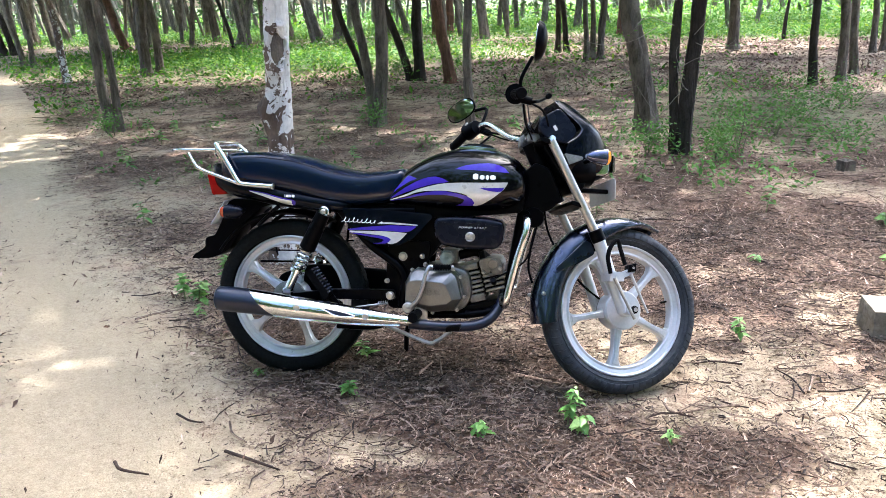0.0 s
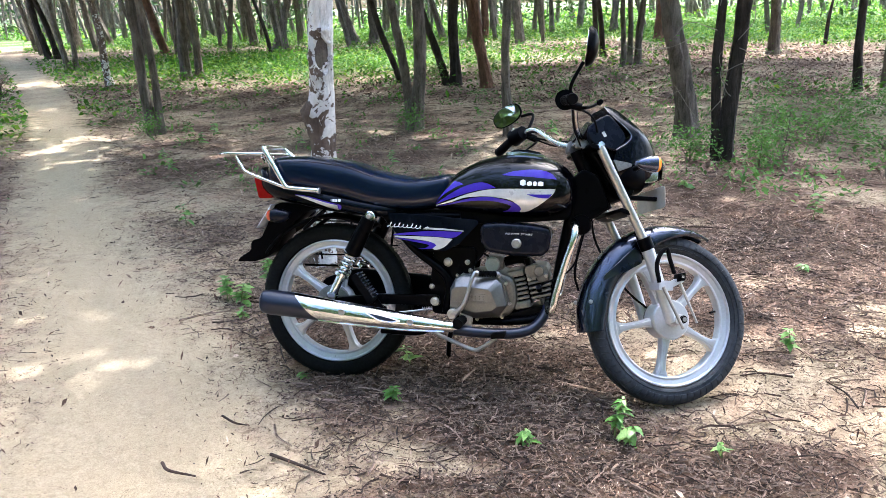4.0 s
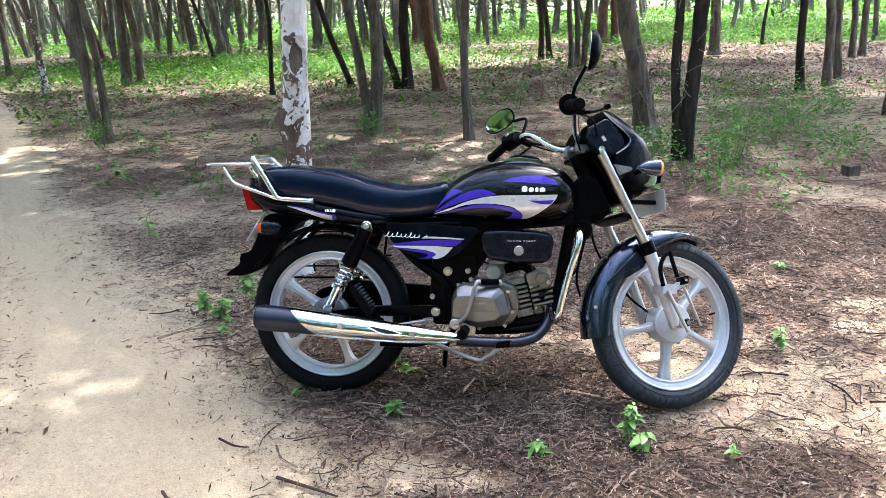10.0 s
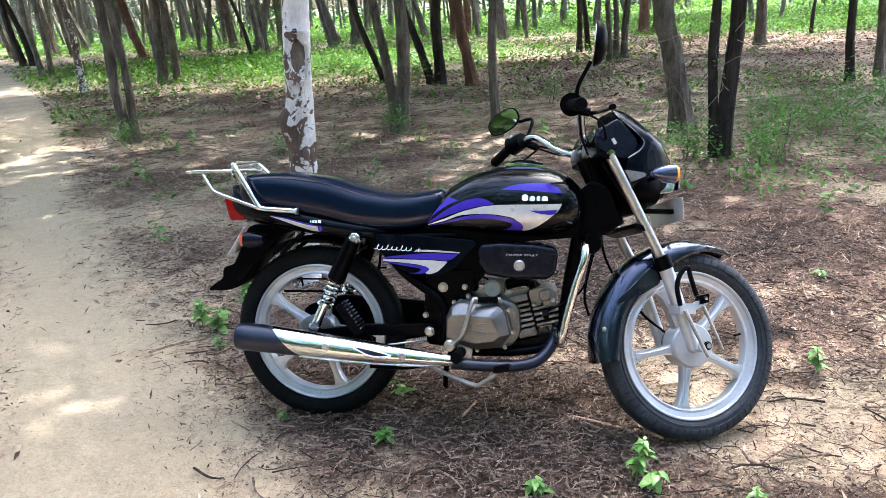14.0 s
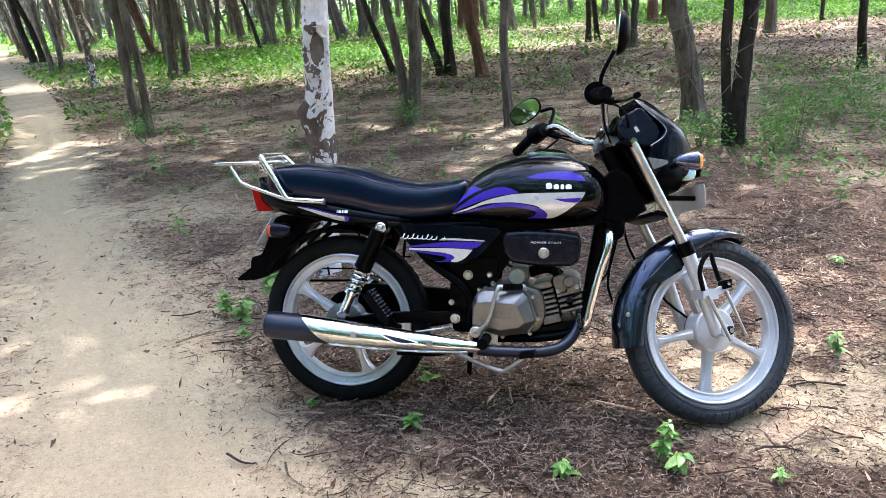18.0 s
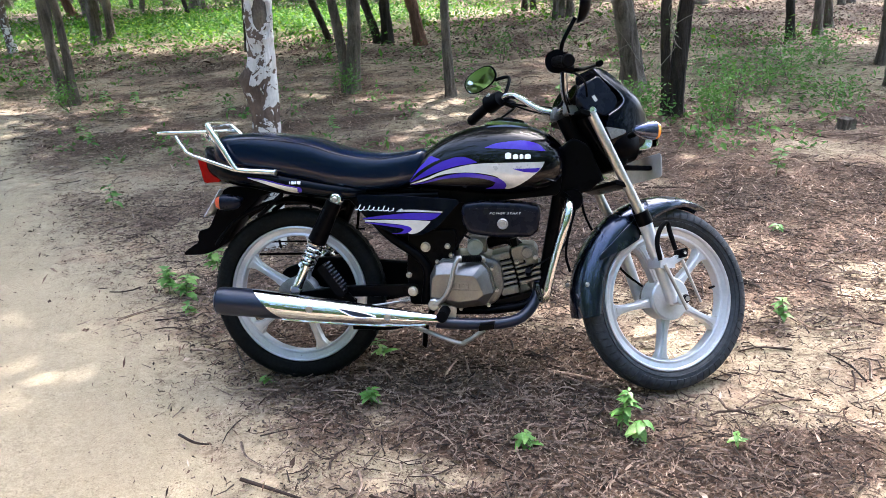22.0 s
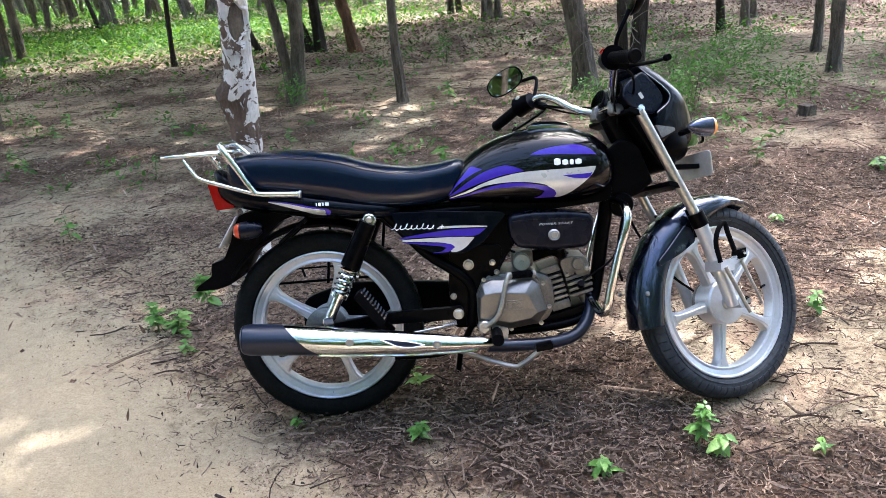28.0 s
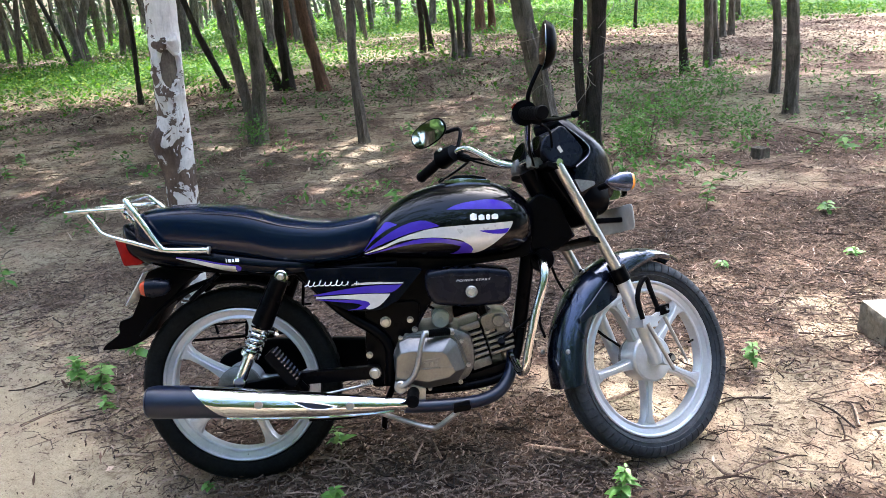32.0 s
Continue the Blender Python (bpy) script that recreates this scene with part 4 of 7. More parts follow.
# ---- fallen sticks, one by one ----
STICKS = (
    ((-1.64, 5.92), (-1.56, 6.01), (-1.44, 6.06)), ((-0.79, 4.80), (-0.68, 4.75), (-0.58, 4.70)), ((-0.84, 4.98), (-0.74, 4.86)),
    ((1.44, 6.33), (1.64, 6.55), (2.08, 6.83)), ((0.93, 7.68), (1.22, 7.62)), ((-0.14, 5.12), (-0.04, 4.96)), ((0.66, 5.21), (0.69, 5.14), (0.88, 5.21)),
    ((-1.05, 5.03), (-0.94, 4.98)), ((-0.46, 4.83), (-0.45, 4.71)), ((1.19, 5.32), (1.24, 5.48)), ((1.05, 6.20), (1.11, 6.09)),
    ((1.14, 5.81), (1.18, 5.72), (1.35, 5.75)), ((0.13, 5.41), (0.26, 5.30), (0.38, 5.17)), ((-0.37, 5.41), (-0.28, 5.27)), ((0.14, 5.42), (0.32, 5.33), (0.37, 5.22)),
    ((-1.22, 5.62), (-1.08, 5.58)), ((-1.12, 4.72), (-0.98, 4.66)), ((0.30, 4.78), (0.48, 4.62)), ((2.3, 7.6), (2.9, 7.9), (3.6, 7.8)), ((1.9, 7.3), (2.4, 7.05)),
    ((-5.36, 14.05), (-5.41, 14.71), (-5.37, 15.28)), ((-2.6, 9.6), (-2.2, 9.9)), ((0.5, 8.6), (0.9, 8.9)), ((-0.7, 8.0), (-0.3, 8.25)), ((2.5, 6.3), (2.9, 6.5)),
)
more = []
rs = random.Random(31)
while len(more) < 74:
    px0, py0, a, k = rs.uniform(-1.2, 2.6), 4.3 + 3.3 * rs.random() ** 1.6, rs.uniform(0, 3.14), rs.uniform(0.07, 0.22)
    if float(path_depth(np.array(px0), np.array(py0))) < -0.2:
        more.append(((px0, py0), (px0 + 0.5 * k * math.cos(a) + rs.gauss(0, 0.02), py0 + 0.5 * k * math.sin(a) + rs.gauss(0, 0.02)), (px0 + k * math.cos(a + 0.2), py0 + k * math.sin(a + 0.2))))
for i, pts in enumerate(STICKS + tuple(more)):
    rr = random.Random(i + 400)
    line = [(px, py, float(ground_z(np.array(px), np.array(py))) + 0.006 + rr.uniform(0, 0.006)) for px, py in pts]
    if len(line) == 2:
        m = (Vector(line[0]) + Vector(line[1])) / 2 + Vector((rr.gauss(0, 0.02), rr.gauss(0, 0.02), 0.004))
        line.insert(1, tuple(m))
    r = rr.uniform(0.0035, 0.0065) if i < len(STICKS) else rr.uniform(0.0022, 0.0045)
    dark = i % 3 == 1
    o = part("fallen_stick", tube(line, [r, r * 0.9, r * 0.5], 7, per=5), M_TWIG_DARK if dark else M_TWIG)
    tagged(o, "dark weathered stick lying on the littered ground" if dark else "dry brown stick lying on the littered ground", "stick", "fallen sticks")
    if i % 3 == 0:
        e, q = Vector(line[1]), Vector(line[-1])
        part("side_twig", tube([e, e.lerp(q, 0.5) + Vector((rr.gauss(0, 0.05), 0.05, 0.01)), e.lerp(q, 0.8) + Vector((rr.gauss(0, 0.06), 0.11, 0.012))], [r * 0.6, r * 0.4, r * 0.25], 6, per=3), M_TWIG, o)


# ---- weeds, one by one ----
def leaf_mesh(name, length, width, material, seed):
    """A pointed, folded and drooping leaf along +x."""
    me = bpy.data.meshes.new(name)
    v, f = [], []
    n = 7
    for i in range(n + 1):
        t = i / n
        w = width * math.sin(math.pi * min(1, t ** 0.75)) ** 0.9 * (1 + 0.08 * (-1) ** i)
        z = -0.35 * length * t * t
        v += [(length * t, -w, z + w * 0.35), (length * t, 0, z), (length * t, w, z + w * 0.35)]
    for i in range(n):
        for j in range(2):
            a = i * 3 + j
            f.append((a, a + 1, a + 4, a + 3))
    me.from_pydata(v, [], f)
    me.materials.append(material)
    me.polygons.foreach_set("use_smooth", [True] * len(me.polygons))
    return me


def weed_leaf_material():
    m, n, l, b = nodes_of("broad_weed_leaf")
    oi = n.new("ShaderNodeObjectInfo")
    col = ramp(n, l, oi.outputs["Random"], [(0.0, (0.08, 0.19, 0.03)), (0.6, (0.16, 0.33, 0.06)), (1.0, (0.30, 0.45, 0.12))]).outputs["Color"]
    co = n.new("ShaderNodeTexCoord").outputs["Object"]
    vein = noise_node(n, l, 220, 5, 0.6, co)
    col = mixc(n, l, ramp(n, l, vein.outputs["Fac"], [(0.4, (0, 0, 0)), (0.7, (0.5,) * 3)]).outputs["Color"], col, (0.05, 0.12, 0.02))
    l.new(col, b.inputs["Base Color"])
    b.inputs["Roughness"].default_value = 0.42
    tr = n.new("ShaderNodeBsdfTranslucent")
    l.new(col, tr.inputs["Color"])
    mx = n.new("ShaderNodeMixShader")
    mx.inputs["Fac"].default_value = 0.3
    l.new(b.outputs["BSDF"], mx.inputs[1])
    l.new(tr.outputs["BSDF"], mx.inputs[2])
    l.new(mx.outputs["Shader"], n["Material Output"].inputs["Surface"])
    return m


M_BROAD = weed_leaf_material()
LEAVES = [leaf_mesh("leaf", 0.048, 0.0128, M_BROAD, 1), leaf_mesh("leaf", 0.038, 0.0105, M_BROAD, 2), leaf_mesh("leaf", 0.028, 0.0080, M_BROAD, 3)]


def weed(x, y, h, n, seed, size=1.0, label="small green broad-leaved weed growing from the litter", droop=0.0):
    rr = random.Random(seed)
    root = new("weed")
    root.location = (x, y, float(ground_z(np.array(x), np.array(y))) - 0.005)
    tip = (rr.gauss(0, 0.15) * h, rr.gauss(0, 0.15) * h, h)
    part("stem", tube([(0, 0, 0), (tip[0] * 0.3, tip[1] * 0.3, h * 0.5), tip], [0.0032, 0.0026, 0.0015], 6, per=4), M_STEM, root)
    n = int(n * 1.4)
    for i in range(n):
        t = 0.30 + 0.70 * (i + 0.5) / n
        a = 2.4 * i + rr.uniform(-0.5, 0.5)
        o = new("leaf", LEAVES[i % 3])
        o.parent = root
        s = size * rr.uniform(0.75, 1.25) * (1.15 - 0.35 * t)
        o.matrix_local = Matrix.Translation((tip[0] * t, tip[1] * t, h * t)) @ Euler((rr.gauss(0, 0.25), rr.uniform(-0.55, 0.25) + droop, a)).to_matrix().to_4x4() @ Matrix.Diagonal((s, s, s, 1))
    return tagged(root, label, "weed", "weeds")


weed(0.31, 5.02, 0.14, 24, 1, 1.05, "bright green leafy weed beside the front tyre")
weed(0.34, 4.99, 0.08, 14, 2, 1.05, droop=0.35)
weed(0.02, 4.96, 0.05, 15, 3, 1.1, droop=0.3)
weed(-0.47, 5.22, 0.06, 13, 4, 1.0)
weed(-0.46, 5.53, 0.10, 11, 5, 1.0, "green weed under the exhaust")
weed(-0.86, 5.37, 0.04, 6, 6, 0.8)
weed(-1.52, 6.21, 0.13, 24, 7, 1.4)
weed(-1.42, 6.14, 0.11, 20, 8, 1.3)
weed(-1.36, 6.44, 0.16, 22, 9, 1.4)
weed(1.08, 5.80, 0.12, 12, 10, 1.2, "pale green weed standing on bare soil")
weed(0.64, 4.95, 0.05, 7, 11, 0.9)
weed(1.45, 6.86, 0.05, 8, 12, 1.3, droop=0.2)
weed(2.12, 6.82, 0.06, 9, 13, 1.2)
weed(-1.36, 5.98, 0.06, 8, 14, 1.0)
for i in range(34):
    rr = random.Random(i + 900)
    wx, wy = rr.uniform(-4.2, 5.2), rr.uniform(7.3, 11.5)
    if path_depth(np.array(wx), np.array(wy)) < -0.3:
        weed(wx, wy, rr.uniform(0.06, 0.2), rr.randint(7, 14), i + 40, rr.uniform(1.0, 1.7), "small green seedling among fallen twigs")


def shrub(x, y, h, w, stems, leaves, seed, label):
    """A thin shrub: wiry stems and small leaves."""
    rr = random.Random(seed)
    root = new("shrub")
    root.location = (x, y, 0)
    ends = []
    for i in range(stems):
        a = rr.random() * 6.28
        e = (w * math.cos(a) * rr.uniform(0.3, 1), w * math.sin(a) * rr.uniform(0.3, 1), h * rr.uniform(0.55, 1))
        part("stem", tube([(rr.gauss(0, 0.02), rr.gauss(0, 0.02), -0.02), (e[0] * 0.35 + rr.gauss(0, 0.05), e[1] * 0.35, e[2] * 0.55), e], [0.005, 0.003, 0.0014], 5, per=4), M_STEM if i % 2 else M_BARK, root)
        ends += [(e[0] * k, e[1] * k, e[2] * (0.25 + 0.75 * k)) for k in (0.5, 0.75, 1)]
    v, f = leaf_cloud(ends, (0.075, 0.075, 0.06), int(leaves * 2.2), 0.021, seed)
    v[:, 2] = np.maximum(v[:, 2], 0.01)
    o = new("leaves", loose_mesh("leaves", v, f, M_WEED))
    o.parent = root
    return tagged(root, label, "shrub", "shrubs")


shrub(1.30, 9.75, 0.28, 0.24, 6, 240, 1, "low leafy shrub at the foot of a dark tree")
shrub(2.05, 9.6, 0.62, 0.28, 5, 130, 2, "wiry shrub beside a dark twin-stemmed tree")
shrub(1.85, 9.45, 0.26, 0.2, 5, 200, 3, "low leafy shrub at the foot of a dark tree")
shrub(2.65, 10.6, 0.42, 0.40, 6, 170, 4, "thin green shrub with wiry stems")
shrub(3.25, 11.6, 0.42, 0.45, 6, 230, 5, "thin yellow-green shrub in dappled light")
shrub(3.1, 10.2, 0.20, 0.40, 6, 200, 6, "low spreading green shrub")
shrub(3.9, 12.3, 0.32, 0.45, 6, 180, 7, "thin green shrub with wiry stems")
shrub(0.25, 13.6, 0.45, 0.15, 3, 60, 8, "spindly sapling with few leaves")
shrub(-4.55, 11.35, 0.28, 0.18, 4, 120, 9, "small shrub at a tree's foot")
shrub(-1.5, 11.45, 0.30, 0.16, 4, 130, 10, "small shrub at a tree's foot")
shrub(-7.3, 11.4, 0.45, 0.6, 9, 800, 11, "dense low green shrub beside the path")
shrub(-8.3, 11.0, 0.45, 0.6, 9, 800, 12, "dense low green shrub beside the path")
shrub(-9.0, 13.6, 0.55, 0.6, 9, 700, 13, "dense low green shrub beside the path")
shrub(-8.9, 30.5, 2.2, 0.9, 9, 900, 14, "tall green bush far among the trunks")
shrub(-2.0, 16.5, 0.5, 0.3, 4, 140, 15, "small shrub at a tree's foot")
# bare thorny twigs round the dark twin trunk
tw = [o for o in scene.objects if o.name.startswith("tree") and abs(o.location.x - 1.62) < 0.01 and abs(o.location.y - 9.80) < 0.01][0]
tips = []
for k in range(13):
    rr = random.Random(k + 70)
    p0 = Vector((1.50 + rr.gauss(0, 0.18), 9.62 + rr.gauss(0, 0.06), rr.uniform(0.35, 1.7)))
    line, step = [p0], Vector((rr.gauss(-0.02, 0.07), rr.gauss(-0.02, 0.02), rr.uniform(-0.05, 0.10)))
    for j in range(5):
        step = step * 0.8 + Vector((rr.gauss(0, 0.045), rr.gauss(0, 0.015), rr.gauss(0, 0.045)))
        line.append(line[-1] + step)
    t = part("bare_twig", tube(line, [0.0036, 0.0028, 0.0014], 5, per=4), M_TWIG_PALE, tw)
    t.location = -tw.location
    tips += [tuple(q - tw.location) for q in line[2:]]
v, f = leaf_cloud(tips, (0.035, 0.02, 0.035), 150, 0.016, 5)
new("twig_leaves", loose_mesh("twig_leaves", v, f, M_WEED)).parent = tw


# ---- stone block, stump, stake ----
def rough_block(name, sx, sy, sz, cuts, amp, seed, material):
    bm = bmesh.new()
    bmesh.ops.create_cube(bm, size=1.0)
    bmesh.ops.subdivide_edges(bm, edges=bm.edges, cuts=cuts, use_grid_fill=True)
    for q in bm.verts:
        q.co = Vector((q.co.x * sx, q.co.y * sy, (q.co.z + 0.5) * sz))
        r = max(abs(q.co.x) / sx, abs(q.co.y) / sy, abs(q.co.z / sz - 0.5))
        n = noise.fractal(q.co * 14 + Vector((seed, 0, 0)), 0.8, 2.1, 4)
        top = 0.25 if q.co.z > sz * 0.97 else 1.0
        q.co += Vector((q.co.x, q.co.y, 0)).normalized() * n * amp * top + Vector((0, 0, n * amp * 0.3))
        edge = sum(abs(c) > 0.46 for c in (q.co.x / sx, q.co.y / sy, q.co.z / sz - 0.5))
        if edge > 1:
            q.co *= 0.985
    return part(name, bm, material)


M_STONE = mat("weathered_stone", (0.115, 0.098, 0.070), (0.25, 0.222, 0.172), 0.9, 0.0, 45, 0.6, wear=0.6, spec=0.2)
stone = rough_block("stone_block", 0.34, 0.20, 0.135, 9, 0.012, 3, M_STONE)
stone.matrix_world = pose(1.80, 5.92, -0.035, 0, 0, -6)
tagged(stone, "rough squared stone block with a pale top, lying on soil", "stone")
stump = rough_block("tree_stump", 0.10, 0.10, 0.085, 5, 0.02, 8, M_BARK)
stump.matrix_world = pose(2.72, 9.03, -0.01, 0, 0, 20)
tagged(stump, "small dark cut stump in the leaf litter", "stump")
stake = part("dead_stake", tube([(7.48, 25.9, -0.05), (7.50, 25.9, 0.6), (7.58, 25.9, 1.3)], [0.06, 0.05, 0.03], 7), M_BARK_DARK)
tagged(stake, "short dead stake standing in the clearing", "stake")


# ---- materials of the motorcycle ----
M_PAINT = mat("black_gloss_paint", (0.0006, 0.0006, 0.0016), (0.001, 0.001, 0.0024), 0.05, 0.0, 60, 0.0, coat=0.48, wear=0.3, rvar=0.2, spec=0.05)
M_FAIRING = mat("deep_black_gloss_paint", (0.0010, 0.0018, 0.0046), (0.0014, 0.0026, 0.0062), 0.07, 0.0, 60, 0.0, coat=0.14, wear=0.3, rvar=0.2, spec=0.05)
M_NAVY = mat("dark_blue_gloss_paint", (0.012, 0.018, 0.037), (0.018, 0.026, 0.051), 0.18, 0.85, 60, 0.0, coat=1.0, rvar=0.2, spec=0.3)
M_NAVY_PLASTIC = mat("dark_blue_plastic", (0.0020, 0.0032, 0.0085), (0.0030, 0.0046, 0.0115), 0.22, 0.0, 220, 0.04, spec=0.16)
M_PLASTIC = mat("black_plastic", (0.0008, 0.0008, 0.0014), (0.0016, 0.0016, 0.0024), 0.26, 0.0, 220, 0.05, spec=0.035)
M_SEAT = mat("black_seat_vinyl", (0.0012, 0.0046, 0.0155), (0.0022, 0.0066, 0.021), 0.13, 0.0, 260, 0.05, coat=0.34, spec=0.08)
M_RUBBER = mat("black_rubber", (0.0012, 0.0012, 0.0018), (0.003, 0.003, 0.0035), 0.6, 0.0, 180, 0.15, wear=0.5, spec=0.04)
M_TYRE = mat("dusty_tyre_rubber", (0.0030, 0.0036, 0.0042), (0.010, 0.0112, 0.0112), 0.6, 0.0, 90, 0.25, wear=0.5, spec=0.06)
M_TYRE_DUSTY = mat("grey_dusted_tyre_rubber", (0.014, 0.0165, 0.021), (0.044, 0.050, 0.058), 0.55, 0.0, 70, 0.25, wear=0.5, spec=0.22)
M_CHROME = mat("chrome", (0.60, 0.61, 0.61), (0.64, 0.65, 0.65), 0.035, 1.0, 12, 0.0, wear=0.12, rvar=0.03)
M_ALLOY = mat("silver_alloy", (0.50, 0.515, 0.54), (0.58, 0.595, 0.62), 0.26, 0.45, 120, 0.03, wear=0.3)
M_CAST = mat("cast_aluminium", (0.13, 0.128, 0.122), (0.24, 0.235, 0.222), 0.36, 0.8, 160, 0.15, wear=0.5)
M_COVER = mat("grey_engine_paint", (0.155, 0.151, 0.144), (0.195, 0.19, 0.18), 0.30, 0.8, 160, 0.08, wear=0.35)
M_STEEL = mat("dull_steel", (0.36, 0.35, 0.33), (0.50, 0.49, 0.47), 0.35, 0.9, 120, 0.08, wear=0.5)
M_FRAME = mat("black_frame_enamel", (0.0008, 0.0008, 0.0013), (0.0016, 0.0016, 0.0022), 0.24, 0.0, 150, 0.04, spec=0.04)
M_EXHAUST = mat("satin_black_exhaust", (0.0030, 0.0062, 0.019), (0.0048, 0.0090, 0.026), 0.28, 0.0, 120, 0.05)
M_PURPLE = mat("purple_decal", (0.040, 0.018, 0.30), (0.050, 0.024, 0.36), 0.16, 0.0, 80, 0.0, coat=0.35, spec=0.2)
M_SILVER = mat("silver_decal", (0.50, 0.50, 0.50), (0.60, 0.60, 0.60), 0.24, 0.2, 80, 0.0, coat=0.3)
M_WHITE = mat("white_lettering_paint", (0.78, 0.78, 0.78), (0.86, 0.86, 0.86), 0.35, 0.0, 80, 0.0)
M_RED = mat("red_lens", (0.20, 0.003, 0.003), (0.27, 0.005, 0.004), 0.14, 0.0, 60, 0.0, coat=0.2, spec=0.2)
M_AMBER = mat("amber_lens", (0.85, 0.26, 0.02), (0.95, 0.34, 0.03), 0.15, 0.0, 60, 0.0, coat=0.8)
M_ORANGE = mat("orange_red_lens", (0.36, 0.035, 0.010), (0.46, 0.055, 0.014), 0.16, 0.0, 60, 0.0, coat=0.8)
M_PLATE = mat("number_plate_back", (0.38, 0.38, 0.36), (0.48, 0.48, 0.45), 0.4, 0.3, 60, 0.05)
M_GLASS, _n, _l, _b = nodes_of("clear_glass")
_b.inputs["Transmission Weight"].default_value, _b.inputs["Roughness"].default_value, _b.inputs["Base Color"].default_value = 1.0, 0.03, (0.95, 0.97, 0.96, 1)
M_MIRROR, _n, _l, _b = nodes_of("mirror_glass")
_b.inputs["Metallic"].default_value, _b.inputs["Roughness"].default_value, _b.inputs["Base Color"].default_value = 1.0, 0.02, (0.46, 0.48, 0.47, 1)
M_INDICATOR = mat("blue_grey_plastic", (0.055, 0.065, 0.11), (0.07, 0.082, 0.135), 0.16, 0.7, 60, 0.0, coat=0.8)
M_DISC = mat("pale_green_grey_metal", (0.30, 0.33, 0.29), (0.38, 0.41, 0.36), 0.4, 0.4, 100, 0.05)


# ---- shapes ----
def lathe(profile, centre=(0, 0, 0), seg=48, closed=True, cap=False):
    """Turns a profile of (radius, y) round the y axis."""
    bm = bmesh.new()
    loops = []
    for k in range(seg):
        a = 2 * math.pi * k / seg
        loops.append([(centre[0] + r * math.cos(a), centre[1] + y, centre[2] + r * math.sin(a)) for r, y in profile])
    n = len(profile)
    vs = [[bm.verts.new(q) for q in r] for r in loops]
    for i in range(seg):
        a, b = vs[i], vs[(i + 1) % seg]
        for j in range(n if closed else n - 1):
            bm.faces.new((a[j], b[j], b[(j + 1) % n], a[(j + 1) % n]))
    if cap:
        bm.faces.new([v[0] for v in vs])
        bm.faces.new([v[-1] for v in vs][::-1])
    bmesh.ops.recalc_face_normals(bm, faces=bm.faces)
    return bm


def disc(centre, r, y0, y1, seg=24, bevel=0.003):
    """A short round boss along y with softened edges."""
    c = (centre[0], 0, centre[1])
    return lathe([(0.0005, y0), (r - bevel, y0), (r, y0 + bevel * (1 if y1 > y0 else -1)), (r, y1 - bevel * (1 if y1 > y0 else -1)), (r - bevel, y1), (0.0005, y1)], c, seg, False, True)


def bolt(centre, r, y0, out=0.010):
    """A hexagon bolt head on a washer, facing the bike's side at y0."""
    bm = lathe([(0.0005, y0), (r * 1.25, y0), (r * 1.25, y0 - 0.003), (r, y0 - 0.003), (r, y0 - out * 0.8), (r * 0.8, y0 - out), (0.0005, y0 - out)], (centre[0], 0, centre[1]), 12, False, True)
    return bm


def slab(pts, y0, y1, bevel=0.006, segs=2, bm=None):
    """A plate cut to an outline in x and z, between y0 and y1, with rounded edges."""
    b2 = bmesh.new()
    f = b2.faces.new([b2.verts.new((x, y0, z)) for x, z in pts])
    r = bmesh.ops.extrude_face_region(b2, geom=[f])
    bmesh.ops.translate(b2, vec=(0, y1 - y0, 0), verts=[g for g in r["geom"] if isinstance(g, bmesh.types.BMVert)])
    bmesh.ops.recalc_face_normals(b2, faces=b2.faces)
    if bevel:
        bmesh.ops.bevel(b2, geom=[e for e in b2.edges if e.calc_face_angle(0) > 0.35], offset=bevel, segments=segs, affect="EDGES", profile=0.6, clamp_overlap=True)
    return b2


def rounded(pts, r, k=4):
    """Rounds the corners of an outline."""
    out, n = [], len(pts)
    for i in range(n):
        a, b, c = (Vector(pts[i - 1]), Vector(pts[i]), Vector(pts[(i + 1) % n]))
        u, v = (a - b), (c - b)
        d = min(r, u.length * 0.45, v.length * 0.45)
        p, q = b + u.normalized() * d, b + v.normalized() * d
        for j in range(k + 1):
            t = j / k
            out.append(tuple((1 - t) ** 2 * p + 2 * t * (1 - t) * b + t * t * q))
    return out


def box(x0, x1, y0, y1, z0, z1, bevel=0.004, segs=2):
    return slab([(x0, z0), (x1, z0), (x1, z1), (x0, z1)], y0, y1, bevel, segs)


def fine(rows, per=4):
    """More rows of numbers between those given, on a smooth line."""
    out = []
    a = [np.array(r, float) for r in rows]
    a = [2 * a[0] - a[1]] + a + [2 * a[-1] - a[-2]]
    for p, q, r, s in zip(a, a[1:], a[2:], a[3:]):
        for k in range(per):
            t = k / per
            out.append(0.5 * (2 * q + (r - p) * t + (2 * p - 5 * q + 4 * r - s) * t * t + (3 * q - p - 3 * r + s) * t ** 3))
    return [tuple(v) for v in out + [a[-2]]]


def coil(p0, p1, r, wire, turns, seg=6, per=14):
    a, b = Vector(p0), Vector(p1)
    ax = (b - a).normalized()
    u = ax.orthogonal().normalized()
    v = ax.cross(u)
    n = int(turns * per)
    return tube([a + (b - a) * (i / n) + (u * math.cos(2 * math.pi * i / per) + v * math.sin(2 * math.pi * i / per)) * r for i in range(n + 1)], wire, seg, smooth=False)


